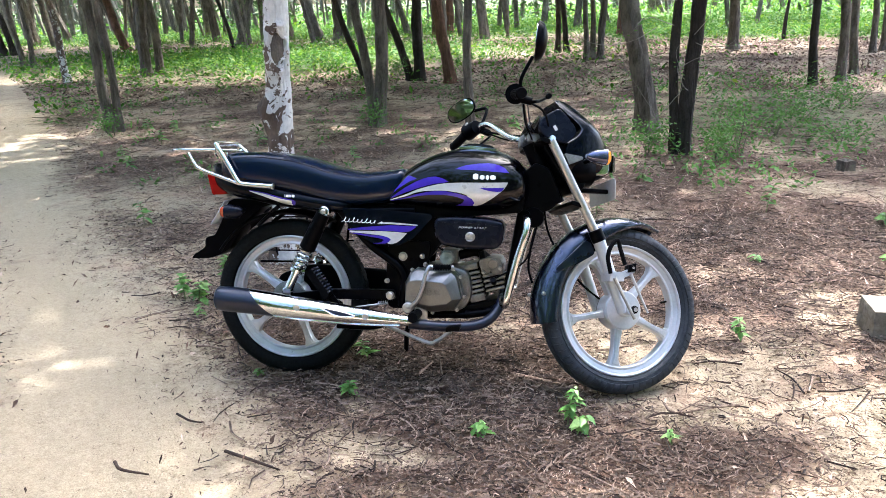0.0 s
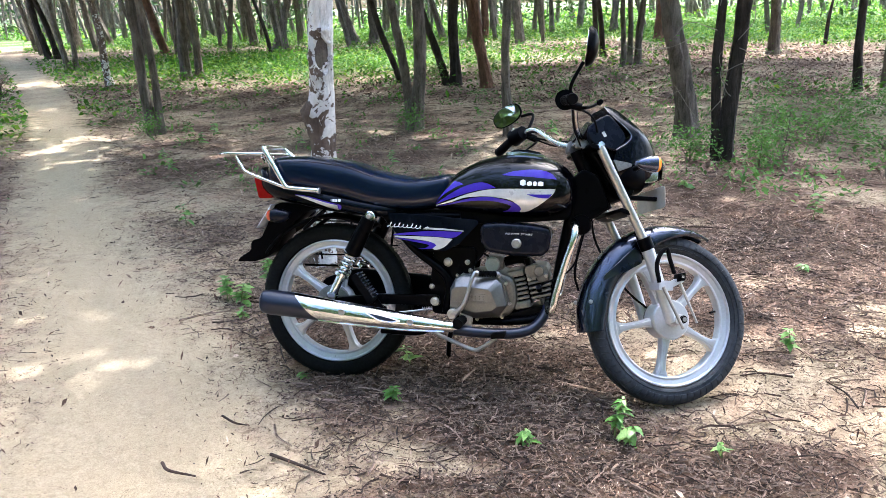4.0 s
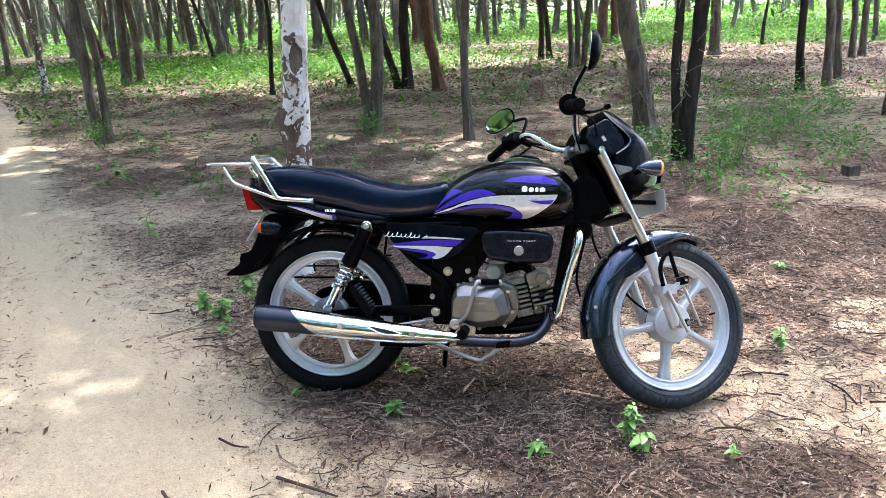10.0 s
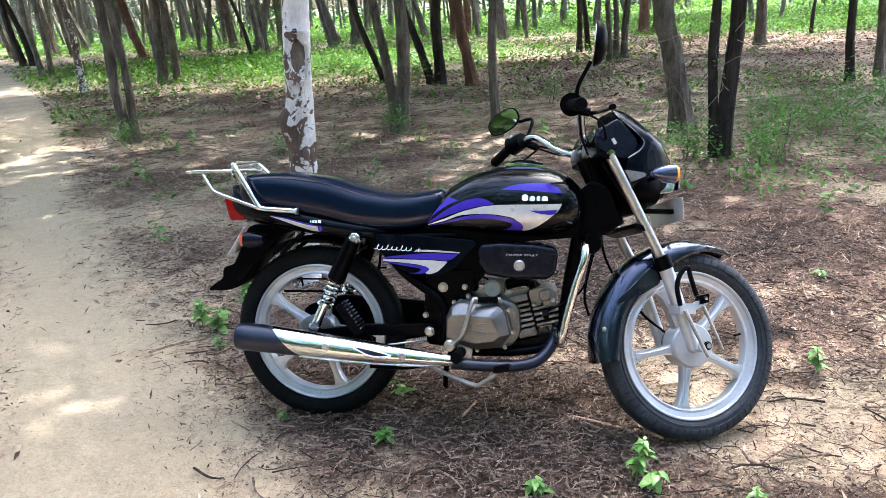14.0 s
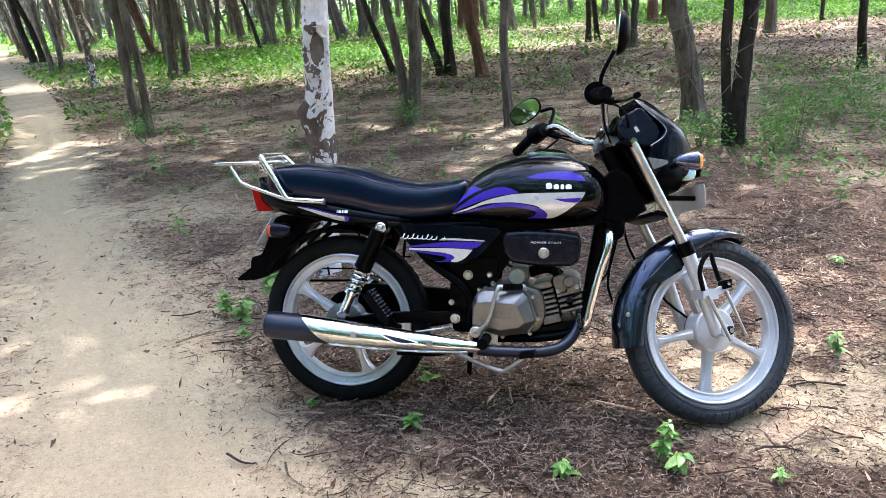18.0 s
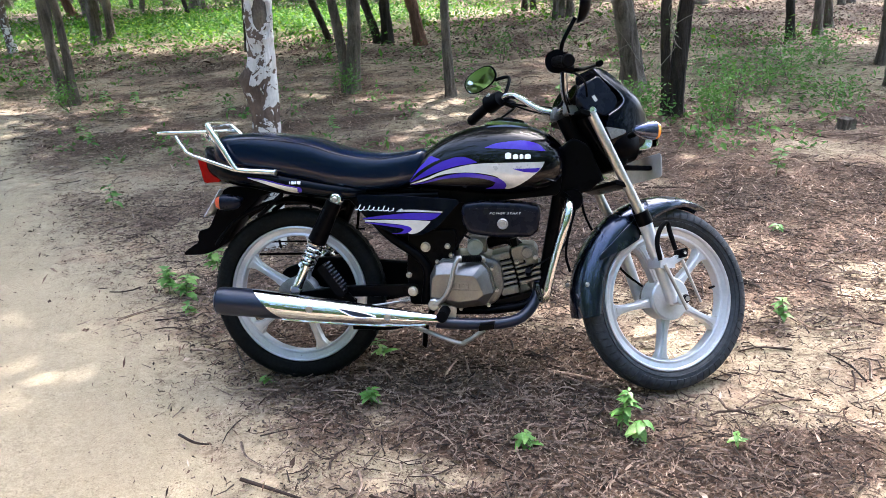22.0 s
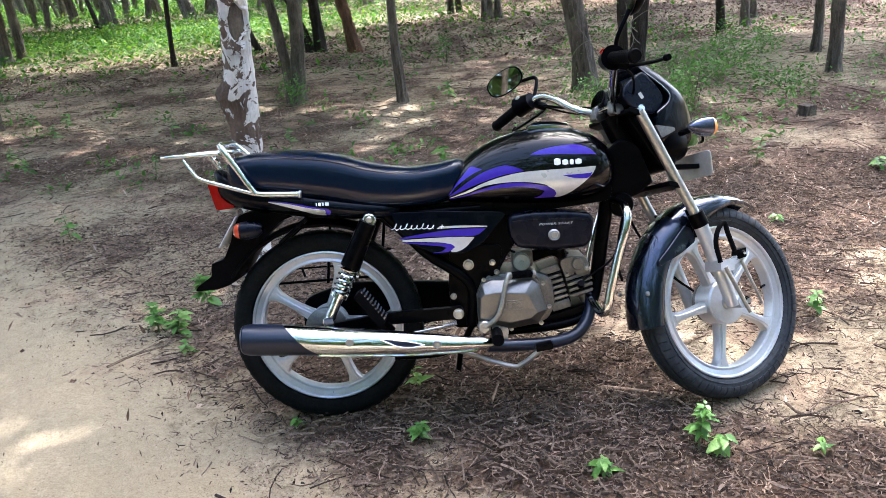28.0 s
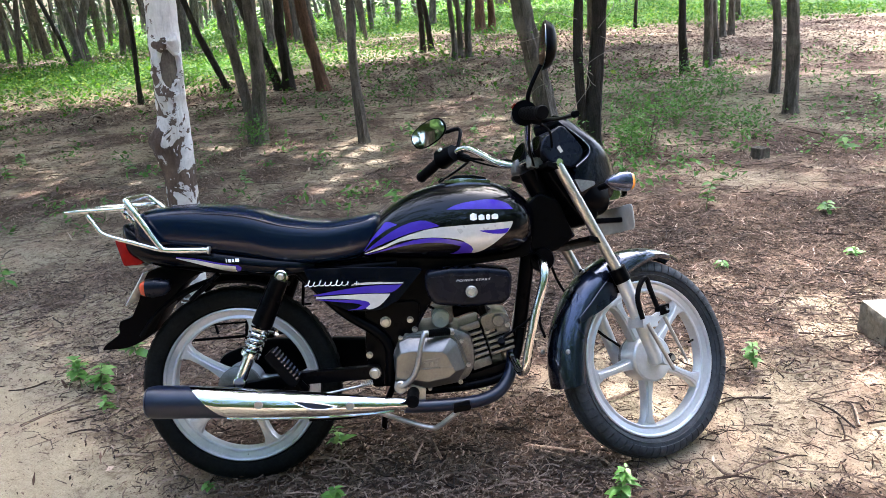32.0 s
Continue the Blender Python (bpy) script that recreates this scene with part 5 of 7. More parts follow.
# ---- the motorcycle: x ahead, y to its left, z up, from the foot of the rear wheel ----
RAKE, OFFSET, WHEELBASE, TYRE_R, STEER = radians(26.5), 0.053, 1.252, 0.3055, radians(27.95)
bike = new("motorcycle")
bike.matrix_world = pose(-0.737, 5.423, 0.003, -11.4, 0.7, -4.77)
tagged(bike, "black commuter motorcycle with purple and silver stripes, leaning on its stand", "motorcycle")
steer_axis = Vector((-math.sin(RAKE), 0, math.cos(RAKE)))
steer_point = Vector((WHEELBASE, 0, TYRE_R)) - OFFSET * Vector((math.cos(RAKE), 0, math.sin(RAKE)))
TURNED = Matrix.Translation(steer_point) @ Matrix.Rotation(STEER, 4, steer_axis) @ Matrix.Translation(-steer_point)


def st(bm):
    """Turns a shape with the handlebar."""
    bm.transform(TURNED)
    return bm


def wheel(name, centre, half, first, turn, hub_r):
    """A five-spoked alloy wheel: rim, tyre, hub, spokes and valve."""
    fix = st if turn else (lambda b: b)
    rim = part(name, fix(lathe([(0.2405, -0.029), (0.2405, -0.024), (0.226, -0.019), (0.214, -0.012), (0.214, 0.012), (0.226, 0.019), (0.2405, 0.024), (0.2405, 0.029), (0.2365, 0.031), (0.233, 0.029), (0.2305, 0.021), (0.216, 0.017), (0.209, 0.020), (0.2055, 0.018), (0.204, 0.0), (0.2055, -0.018), (0.209, -0.020), (0.216, -0.017), (0.2305, -0.021), (0.233, -0.029), (0.2365, -0.031)], centre, 72)), M_ALLOY, bike, "silver alloy wheel with five spokes")
    if turn:
        crown = [(-1.0, 0.262), (-1.02, 0.274), (-0.93, 0.289), (-0.80, 0.2965), (-0.77, 0.2935), (-0.70, 0.2935), (-0.67, 0.300), (-0.42, 0.3035), (-0.39, 0.3005), (-0.33, 0.3005), (-0.30, 0.3045), (-0.07, 0.3055), (-0.04, 0.3025), (0.04, 0.3025), (0.07, 0.3055), (0.30, 0.3045), (0.33, 0.3005), (0.39, 0.3005), (0.42, 0.3035), (0.67, 0.300), (0.70, 0.2935), (0.77, 0.2935), (0.80, 0.2965), (0.93, 0.289), (1.02, 0.274), (1.0, 0.262)]
    else:
        crown = [(-1.0, 0.262), (-1.02, 0.274), (-0.95, 0.288), (-0.75, 0.297), (-0.5, 0.3005), (0, 0.3025), (0.5, 0.3005), (0.75, 0.297), (0.95, 0.288), (1.02, 0.274), (1.0, 0.262)]
    prof = [(0.2415, -0.024), (0.247, -half * 0.86)] + [(r, w * half) for w, r in crown] + [(0.247, half * 0.86), (0.2415, 0.024), (0.236, 0.0)]
    bm = lathe(prof, centre, 84)
    bmesh.ops.recalc_face_normals(bm, faces=bm.faces)
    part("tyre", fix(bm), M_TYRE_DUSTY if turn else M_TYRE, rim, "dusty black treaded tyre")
    bm = bmesh.new()
    nb = 66 if turn else 54
    if turn:                     # shoulder blocks that wrap down on to the sidewall
        for k in range(nb * 2):
            side, a0 = (-1, 1)[k % 2], 2 * math.pi * (k // 2 + 0.25 * (k % 2)) / nb
            da, rows = 2 * math.pi / nb * 0.44, []
            for w, r, skew in ((0.78, 0.295, 0.0), (0.95, 0.2885, 0.010), (1.045, 0.2755, 0.022), (1.02, 0.2675, 0.026)):
                rows.append([[bm.verts.new((centre[0] + (r + up * (0.6 if w < 1 else 0.2)) * math.cos(aa), centre[1] + side * (w * half + up * (0.5 if w < 1 else 1.0)), centre[2] + (r + up * (0.6 if w < 1 else 0.2)) * math.sin(aa))) for aa in (a0 - da + skew, a0 + da + skew)] for up in (-0.0015, 0.0042)])
            for (l0, u0), (l1, u1) in zip(rows, rows[1:]):
                for f in ((u0[0], u0[1], u1[1], u1[0]), (l0[0], u0[0], u1[0], l1[0]), (u0[1], l0[1], l1[1], u1[1])):
                    bm.faces.new(f)
            for l0, u0 in (rows[0], rows[-1]):
                bm.faces.new((l0[0], l0[1], u0[1], u0[0]))
    else:
        for k in range(nb):      # tread blocks and shoulder ribs
            for side, w0, w1, r0 in ((-1, 0.62, 0.99, 0.290), (1, 0.62, 0.99, 0.290), (-1, 0.10, 0.52, 0.3005), (1, 0.10, 0.52, 0.3005)):
                a0 = 2 * math.pi * (k + (0.5 if w0 < 0.5 else 0.0) + (0.25 if side > 0 else 0)) / nb
                da = 2 * math.pi / nb * 0.34
                q = []
                for rr in (0.004, 0.0062):
                    for aa, ww in ((a0 - da, w0), (a0 + da, w0), (a0 + da + 0.012, w1), (a0 - da + 0.012, w1)):
                        fall = (0.0 if ww < 0.9 else -0.0105) if w0 > 0.5 else 0.0
                        base = r0 + (0.006 if ww < 0.9 and w0 > 0.5 else 0) + fall + rr - 0.004
                        q.append(bm.verts.new((centre[0] + base * math.cos(aa), centre[1] + side * ww * half, centre[2] + base * math.sin(aa))))
                for f in ((4, 5, 6, 7), (0, 1, 5, 4), (1, 2, 6, 5), (2, 3, 7, 6), (3, 0, 4, 7)):
                    bm.faces.new([q[i] for i in f])
    bmesh.ops.recalc_face_normals(bm, faces=bm.faces)
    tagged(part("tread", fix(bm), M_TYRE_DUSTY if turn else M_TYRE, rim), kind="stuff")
    for k in range(5):
        a = radians(first + 72 * k)
        c, s = math.cos(a), math.sin(a)
        out = []
        for d, w in ((0.050, 0.021), (0.075, 0.0165), (0.11, 0.0125), (0.15, 0.0115), (0.180, 0.0140), (0.198, 0.022), (0.2085, 0.036)):
            out.append((d, w))
        line = [(d, w) for d, w in out] + [(d, -w) for d, w in reversed(out)]
        sb = slab([(centre[0] + d * c - w * s, centre[2] + d * s + w * c) for d, w in line], -0.017, 0.017, 0.004)
        rib = [(d, w * 0.55) for d, w in out[:6]] + [(d, -w * 0.55) for d, w in reversed(out[:6])]
        pk = slab([(centre[0] + d * c - w * s, centre[2] + d * s + w * c) for d, w in rib], -0.0205, -0.0165, 0.0018, 1)
        part("spoke", fix(sb), M_ALLOY, rim)
        part("spoke_rib", fix(pk), M_ALLOY, rim)
    part("hub", fix(lathe([(0.0005, -0.050), (0.020, -0.050), (0.024, -0.047), (0.026, -0.040), (hub_r * 0.93, -0.038), (hub_r, -0.032), (hub_r, 0.030), (hub_r * 0.9, 0.036), (0.0005, 0.040)], centre, 40, False, True)), M_ALLOY, rim, "silver hub drum")
    va = radians(first + 36 + 288)
    vc = (centre[0] + 0.2 * math.cos(va), 0, centre[2] + 0.2 * math.sin(va))
    part("valve", fix(tube([vc, (centre[0] + 0.172 * math.cos(va), -0.012, centre[2] + 0.172 * math.sin(va))], 0.004, 8)), M_RUBBER, rim)
    if turn:
        for yy in (-1, 1):
            part("sidewall_ring", fix(lathe([(0.2535, yy * half * 0.93), (0.2550, yy * (half * 0.93 + 0.0035)), (0.2575, yy * (half * 0.95 + 0.0035)), (0.2590, yy * half * 0.95)], centre, 72)), M_TYRE_DUSTY, rim)
    return rim


wheel("rear_wheel", (0, 0, TYRE_R), 0.042, 147, False, 0.062)
wheel("front_wheel", (WHEELBASE, 0, TYRE_R), 0.037, 46, True, 0.072)

# front fork, fender and lock
for side, word in ((-1, "chrome and silver telescopic fork leg"), (1, "")):
    y = 0.095 * side
    leg = part("fork_leg", st(tube([(0.950, y, 0.902), (1.128, y, 0.555)], 0.0155, 16)), M_STEEL, bike, word)
    part("fork_slider", st(tube([(1.118, y, 0.575), (1.128, y, 0.553), (1.205, y, 0.335), (1.218, y, 0.295)], [0.0215, 0.0225, 0.020, 0.0195], 16, smooth=False)), M_ALLOY, leg)
    part("dust_seal", st(tube([(1.113, y, 0.587), (1.131, y, 0.547)], 0.0255, 16)), M_PLASTIC, leg)
    part("axle_lug", st(lathe([(0.0005, y - 0.022), (0.017, y - 0.022), (0.019, y - 0.018), (0.019, y + 0.018), (0.017, y + 0.022), (0.0005, y + 0.022)], (1.240, 0, 0.304), 20, False, True)), M_ALLOY, leg)
    part("fork_cap", st(lathe([(0.0005, y - 0.014), (0.012, y - 0.014), (0.014, y), (0.012, y + 0.014), (0.0005, y + 0.014)], (0.950, 0, 0.905), 14, False, True)), M_CHROME, leg)
part("front_axle", st(tube([(WHEELBASE, -0.128, TYRE_R), (WHEELBASE, 0.125, TYRE_R)], 0.008, 10)), M_STEEL, bike)
part("axle_nut", st(bolt((WHEELBASE, TYRE_R), 0.0115, -0.117)), M_FRAME, bike)
part("brake_panel", st(lathe([(0.0005, 0.036), (0.066, 0.036), (0.066, 0.050), (0.05, 0.058), (0.0005, 0.060)], (WHEELBASE, 0, TYRE_R), 32, False, True)), M_CAST, bike)

fl = []
for i in range(41):
    a = radians(62 + (189 - 62) * i / 40)
    k = i / 40
    w = 0.030 + 0.034 * min(1, k * 4.5)
    drop = 0.006 + 0.060 * min(1, max(0, (k - 0.06) * 3.2)) * (1.0 if k < 0.9 else 1 - (k - 0.9) * 2)
    ring = []
    for s, thick in ((1, 0.0), (-1, 0.004)):
        row = []
        for j in range(13):
            t = -1 + 2 * j / 12
            ed = abs(t) ** 2.6
            rr = 0.343 - thick - drop * ed - 0.010 * t * t
            yy = w * math.copysign(min(1, abs(t) * 1.25) ** 0.8, t) if t else 0
            row.append((WHEELBASE + rr * math.cos(a), yy * (1 - thick * 8), TYRE_R + rr * math.sin(a)))
        ring += row if s > 0 else row[::-1]
    fl.append(ring)
fb = rings(bmesh.new(), fl)
bmesh.ops.recalc_face_normals(fb, faces=fb.faces)
fender = part("front_fender", st(fb), M_NAVY, bike, "dark blue glossy front mudguard")
for side in (-1, 1):
    y = 0.072 * side
    part("fender_bracket", st(tube([(1.100, y, 0.600), (1.120, y * 1.05, 0.545), (1.127, y, 0.515)], 0.011, 8, squash=0.5)), M_PLASTIC, fender)
    part("fender_brace", st(slab(rounded([(1.132, 0.540), (1.118, 0.500), (1.060, 0.468), (0.978, 0.436), (0.975, 0.452), (1.020, 0.490), (1.068, 0.535), (1.100, 0.562)], 0.006), y - 0.003, y + 0.003, 0.002, 1)), M_NAVY, fender)
    part("fender_bolt", st(bolt((0.93, 0.36), 0.006, -0.062 if side < 0 else 0.074, 0.006)), M_STEEL, fender)
lock = part("wheel_lock", st(slab(rounded([(1.148, 0.404), (1.202, 0.404), (1.204, 0.437), (1.150, 0.437)], 0.003), -0.140, -0.070, 0.003)), M_ALLOY, bike, "silver bolt-on wheel lock on the fork leg")
part("lock_arm", st(slab(rounded([(1.195, 0.412), (1.246, 0.436), (1.250, 0.462), (1.195, 0.434)], 0.004), -0.138, -0.118, 0.003)), M_ALLOY, lock)
part("lock_case", st(slab(rounded([(1.216, 0.434), (1.246, 0.440), (1.248, 0.468), (1.219, 0.462)], 0.004), -0.146, -0.114, 0.003)), M_PLASTIC, lock)
part("lock_cylinder", st(disc((1.232, 0.451), 0.009, -0.146, -0.152)), M_PLASTIC, lock)
part("keyhole", st(disc((1.232, 0.451), 0.004, -0.152, -0.154)), M_STEEL, lock)
part("shackle", st(tube([(1.153, -0.135, 0.430), (1.143, -0.136, 0.488), (1.157, -0.138, 0.530), (1.180, -0.140, 0.548), (1.189, -0.140, 0.517), (1.207, -0.140, 0.462)], 0.0075, 10)), M_RUBBER, lock)
part("shackle_tip", st(tube([(1.166, -0.139, 0.541), (1.180, -0.140, 0.548), (1.187, -0.140, 0.530)], 0.0068, 8)), M_CHROME, lock)
part("lock_pin", st(tube([(1.165, -0.140, 0.416), (1.238, -0.142, 0.273)], [0.0075, 0.006], 8)), M_STEEL, lock)
part("lock_pin", st(tube([(1.227, -0.142, 0.430), (1.289, -0.144, 0.294)], [0.006, 0.004], 8)), M_STEEL, lock)

# head: yokes, stem, fairing, lamp, indicators, plate
for z, x in ((0.905, 0.925), (0.683, 1.038)):
    part("yoke", st(slab(rounded([(x - 0.016, z + 0.006), (x + 0.030, z - 0.006), (x + 0.032, z - 0.022), (x - 0.018, z - 0.010)], 0.008), -0.106, 0.106, 0.008, 3)), M_FRAME, bike)
part("headlamp_stay", st(slab(rounded([(0.930, 0.890), (0.985, 0.945), (1.045, 0.930), (1.105, 0.800), (1.090, 0.740), (1.055, 0.720), (1.010, 0.770)], 0.02), -0.066, 0.066, 0.020, 3)), M_FRAME, bike)
part("head_gusset", slab(rounded([(0.884, 0.800), (0.930, 0.840), (0.985, 0.815), (1.028, 0.705), (0.985, 0.668), (0.925, 0.650), (0.892, 0.690)], 0.015), -0.042, 0.042, 0.012, 3), M_FRAME, bike, "black steering head and wiring cover")
part("horn", lathe([(0.0005, -0.020), (0.034, -0.020), (0.038, -0.012), (0.038, 0.008), (0.030, 0.018), (0.0005, 0.022)], (0.930, -0.030, 0.640), 24, False, True), M_PLASTIC, bike)
part("steering_stem", tube([(0.905, 0, 0.905), (1.010, 0, 0.69)], 0.030, 16), M_FRAME, bike)

FAIRING = fine([(0.776, 1.146, 1.030, 0.060), (0.790, 1.184, 1.020, 0.076), (0.808, 1.206, 1.010, 0.088), (0.835, 1.212, 1.004, 0.097), (0.860, 1.211, 1.002, 0.101), (0.904, 1.203, 1.018, 0.103), (0.928, 1.190, 1.052, 0.101), (0.948, 1.178, 1.066, 0.098), (0.968, 1.163, 1.058, 0.095), (0.990, 1.142, 1.036, 0.090), (1.012, 1.116, 1.012, 0.083), (1.036, 1.086, 0.992, 0.073), (1.056, 1.057, 0.984, 0.060), (1.064, 1.040, 0.990, 0.044)], 3)
shell = []
for z, ahead, back, half in FAIRING:     # rounded nose, flat back
    nose = [(back + (ahead - back) * sup(math.cos(a), 1.85), half * sup(math.sin(a), 2.2), z) for a in (-math.pi / 2 + math.pi * k / 28 for k in range(29))]
    shell.append(nose + [(back + 0.004, half * k, z) for k in (0.6, 0.2, -0.2, -0.6)])
shell = rings(bmesh.new(), shell)
bmesh.ops.recalc_face_normals(shell, faces=shell.faces)
fairing = part("headlamp_fairing", st(shell), M_FAIRING, bike, "glossy black bikini fairing round the headlamp")
part("fairing_rim", st(tube([(1.008, -0.104, 0.893), (1.052, -0.103, 0.922), (1.067, -0.099, 0.946), (1.058, -0.096, 0.966), (1.034, -0.091, 0.990), (1.008, -0.083, 1.014), (0.990, -0.073, 1.036), (0.983, -0.060, 1.055)], 0.0016, 6)), M_NAVY, fairing)
part("headlamp", st(slab(rounded([(1.120, 0.790), (1.190, 0.797), (1.196, 0.872), (1.120, 0.890)], 0.02), -0.060, 0.060, 0.012)), M_CHROME, fairing)
part("headlamp_glass", st(slab(rounded([(1.206, 0.806), (1.217, 0.812), (1.219, 0.858), (1.210, 0.872)], 0.004), -0.058, 0.058, 0.004)), M_GLASS, fairing)
part("lamp_side_trim", st(slab(rounded([(0.996, 0.856), (1.066, 0.848), (1.068, 0.838), (1.014, 0.816)], 0.006), -0.088, -0.1055, 0.004)), M_CAST, fairing, "bright trim beside the headlamp")
part("lamp_shell", st(loft(fine([(1.00, 0.06, 0.770, 0.87), (1.04, 0.090, 0.755, 0.89), (1.09, 0.092, 0.752, 0.89), (1.13, 0.080, 0.757, 0.88)], 3), 2.6, 28)), M_PLASTIC, fairing)
pod = part("instrument_pod", st(slab(rounded([(0.918, 0.984), (0.904, 0.950), (0.926, 0.914), (1.010, 0.892), (1.046, 0.922), (1.056, 0.948), (1.030, 0.984), (0.986, 1.026)], 0.016), -0.088, 0.088, 0.022, 4)), M_NAVY_PLASTIC, fairing, "dark blue instrument housing behind the fairing")
part("pod_label", st(slab([(0.959, 0.954), (0.969, 0.960), (0.980, 0.943), (0.970, 0.938)], -0.0875, -0.0888, 0.0)), M_PLATE, pod)
for yy in (-0.045, 0.045):
    part("dial", st(tube([(0.925, yy, 0.960), (0.908, yy, 0.967)], 0.036, 24)), M_PLASTIC, bike)
    part("dial_glass", st(tube([(0.909, yy, 0.9665), (0.906, yy, 0.968)], 0.032, 24)), M_GLASS, bike)
for side in (-1, 1):
    y0 = side
    ind = part("indicator", st(loft([(1.030, 0.008, 0.820, 0.832), (1.045, 0.019, 0.808, 0.842), (1.068, 0.026, 0.800, 0.851), (1.100, 0.029, 0.797, 0.855)], 2.6, 20, 0.5)), M_INDICATOR, bike, "blue-grey bullet indicator with an amber lens")
    ind.location = (0, 0, 0)
    part("lens", st(loft([(1.1005, 0.0285, 0.7975, 0.8545), (1.110, 0.027, 0.800, 0.851), (1.116, 0.020, 0.808, 0.843), (1.119, 0.008, 0.820, 0.831)], 2.4, 20, 0.5)), M_AMBER, ind)
    part("stalk", st(tube([(1.062, 0.0, 0.825), (1.066, -0.08 * side, 0.824)], 0.010, 10)), M_PLASTIC, ind)
    shift = TURNED.to_3x3() @ Vector((0, 0.208 * side, 0))
    for o in (ind,):
        o.location = shift
front_plate = part("front_number_plate", st(slab(rounded([(-0.105, 0.700), (0.105, 0.700), (0.105, 0.778), (-0.105, 0.778)], 0.016), 0, 0.003, 0.001, 1)), M_PLATE, bike, "grey back of a bare front number plate")
front_plate.data.transform(TURNED @ Matrix.Translation((1.195, 0, 0)) @ Matrix.Rotation(radians(90), 4, "Z") @ TURNED.inverted())
part("plate_bracket", st(box(1.075, 1.190, -0.055, -0.035, 0.728, 0.744)), M_PLASTIC, front_plate)

# handlebar, grips, levers, mirrors
bar = part("handlebar", st(tube([(0.742, -0.30, 0.992), (0.775, -0.235, 1.012), (0.812, -0.185, 1.018), (0.858, -0.10, 0.955), (0.898, -0.05, 0.932), (0.903, 0, 0.930), (0.898, 0.05, 0.932), (0.858, 0.10, 0.955), (0.812, 0.185, 1.018), (0.775, 0.235, 1.012), (0.742, 0.30, 0.992)], 0.0115, 14)), M_CHROME, bike, "swept chrome handlebar")
for yc in (-0.046, 0.046):
    part("bar_clamp", st(slab(rounded([(0.882, 0.902), (0.926, 0.900), (0.921, 0.942), (0.903, 0.949), (0.886, 0.944)], 0.01), yc - 0.014, yc + 0.014, 0.005, 3)), M_CAST, bar, "bright handlebar clamp")
    part("clamp_bolt", st(tube([(0.912, yc, 0.944), (0.914, yc, 0.954)], 0.0055, 8)), M_CHROME, bar)
part("ignition_lock", st(tube([(0.935, 0, 0.905), (0.925, 0, 0.945)], 0.016, 14)), M_CAST, bar)
for side in (-1, 1):
    g = part("grip", st(tube([(0.752, 0.262 * side, 1.003), (0.728, 0.382 * side, 0.970)], 0.0165, 16)), M_RUBBER, bar, "ribbed black rubber grip")
    for k in range(9):
        t = 0.1 + 0.09 * k
        c = Vector((0.752, 0.262 * side, 1.003)).lerp(Vector((0.728, 0.382 * side, 0.970)), t)
        d = (Vector((0.728, 0.382 * side, 0.970)) - Vector((0.752, 0.262 * side, 1.003))).normalized() * 0.0028
        part("grip_ring", st(tube([c - d, c + d], 0.0173, 14)), M_RUBBER, g)
    part("grip_end", st(tube([(0.7275, 0.384 * side, 0.9695), (0.7262, 0.391 * side, 0.9677)], [0.019, 0.016], 16)), M_RUBBER, g)
    sw = part("switch_housing", st(tube([(0.772, 0.212 * side, 1.012), (0.752, 0.266 * side, 1.003)], [0.027, 0.036, 0.034], 18, smooth=False)), M_PLASTIC, bar)
    part("switch_button", st(tube([(0.745, 0.240 * side, 1.022), (0.735, 0.240 * side, 1.030)], 0.008, 8)), M_RED if side < 0 else M_PLATE, sw)
    lv = part("lever_perch", st(tube([(0.782, 0.215 * side, 1.006), (0.825, 0.225 * side, 0.995)], 0.014, 10)), M_PLASTIC, bar)
    part("lever", st(tube([(0.822, 0.215 * side, 0.995), (0.838, 0.25 * side, 0.990), (0.822, 0.33 * side, 0.972), (0.810, 0.405 * side, 0.960)], [0.009, 0.0085, 0.0075, 0.0085], 10, squash=0.6)), M_PLASTIC, lv, "black hand lever")
    part("lever_ball", st(tube([(0.810, 0.403 * side, 0.9605), (0.8088, 0.415 * side, 0.959)], [0.010, 0.011, 0.008], 10, smooth=False)), M_PLASTIC, lv)


def mirror(base, knee, top, centre, normal, up, w, h):
    """A mirror: stem, rounded black shell, glass."""
    stem = part("mirror_stem", st(tube([base, knee, top], 0.0062, 10)), M_PLASTIC, bike, "black rear-view mirror on a bent stem")
    nn = Vector(normal).normalized()
    vv = (Vector(up) - nn * nn.dot(Vector(up))).normalized()
    uu = vv.cross(nn)
    c = Vector(centre)
    loops = []
    for d, k in ((-0.030, 0.25), (-0.026, 0.55), (-0.016, 0.86), (0.0, 1.0), (0.004, 1.0), (0.006, 0.97)):
        loops.append([c + nn * d + uu * w * k * sup(math.cos(a), 2.5) + vv * h * k * sup(math.sin(a), 2.5) for a in (2 * math.pi * i / 28 for i in range(28))])
    b = rings(bmesh.new(), loops)
    bmesh.ops.recalc_face_normals(b, faces=b.faces)
    part("mirror_shell", st(b), M_PLASTIC, stem)
    loops = [[c + nn * d + uu * w * 0.92 * sup(math.cos(a), 2.5) + vv * h * 0.92 * sup(math.sin(a), 2.5) for a in (2 * math.pi * i / 28 for i in range(28))] for d in (0.0055, 0.0075)]
    g = rings(bmesh.new(), loops)
    bmesh.ops.recalc_face_normals(g, faces=g.faces)
    part("mirror_glass", st(g), M_MIRROR, stem, "mirror glass")
    part("stem_nut", st(tube([(base[0], base[1], base[2] - 0.004), (base[0], base[1], base[2] + 0.018)], 0.0105, 8)), M_PLASTIC, stem)


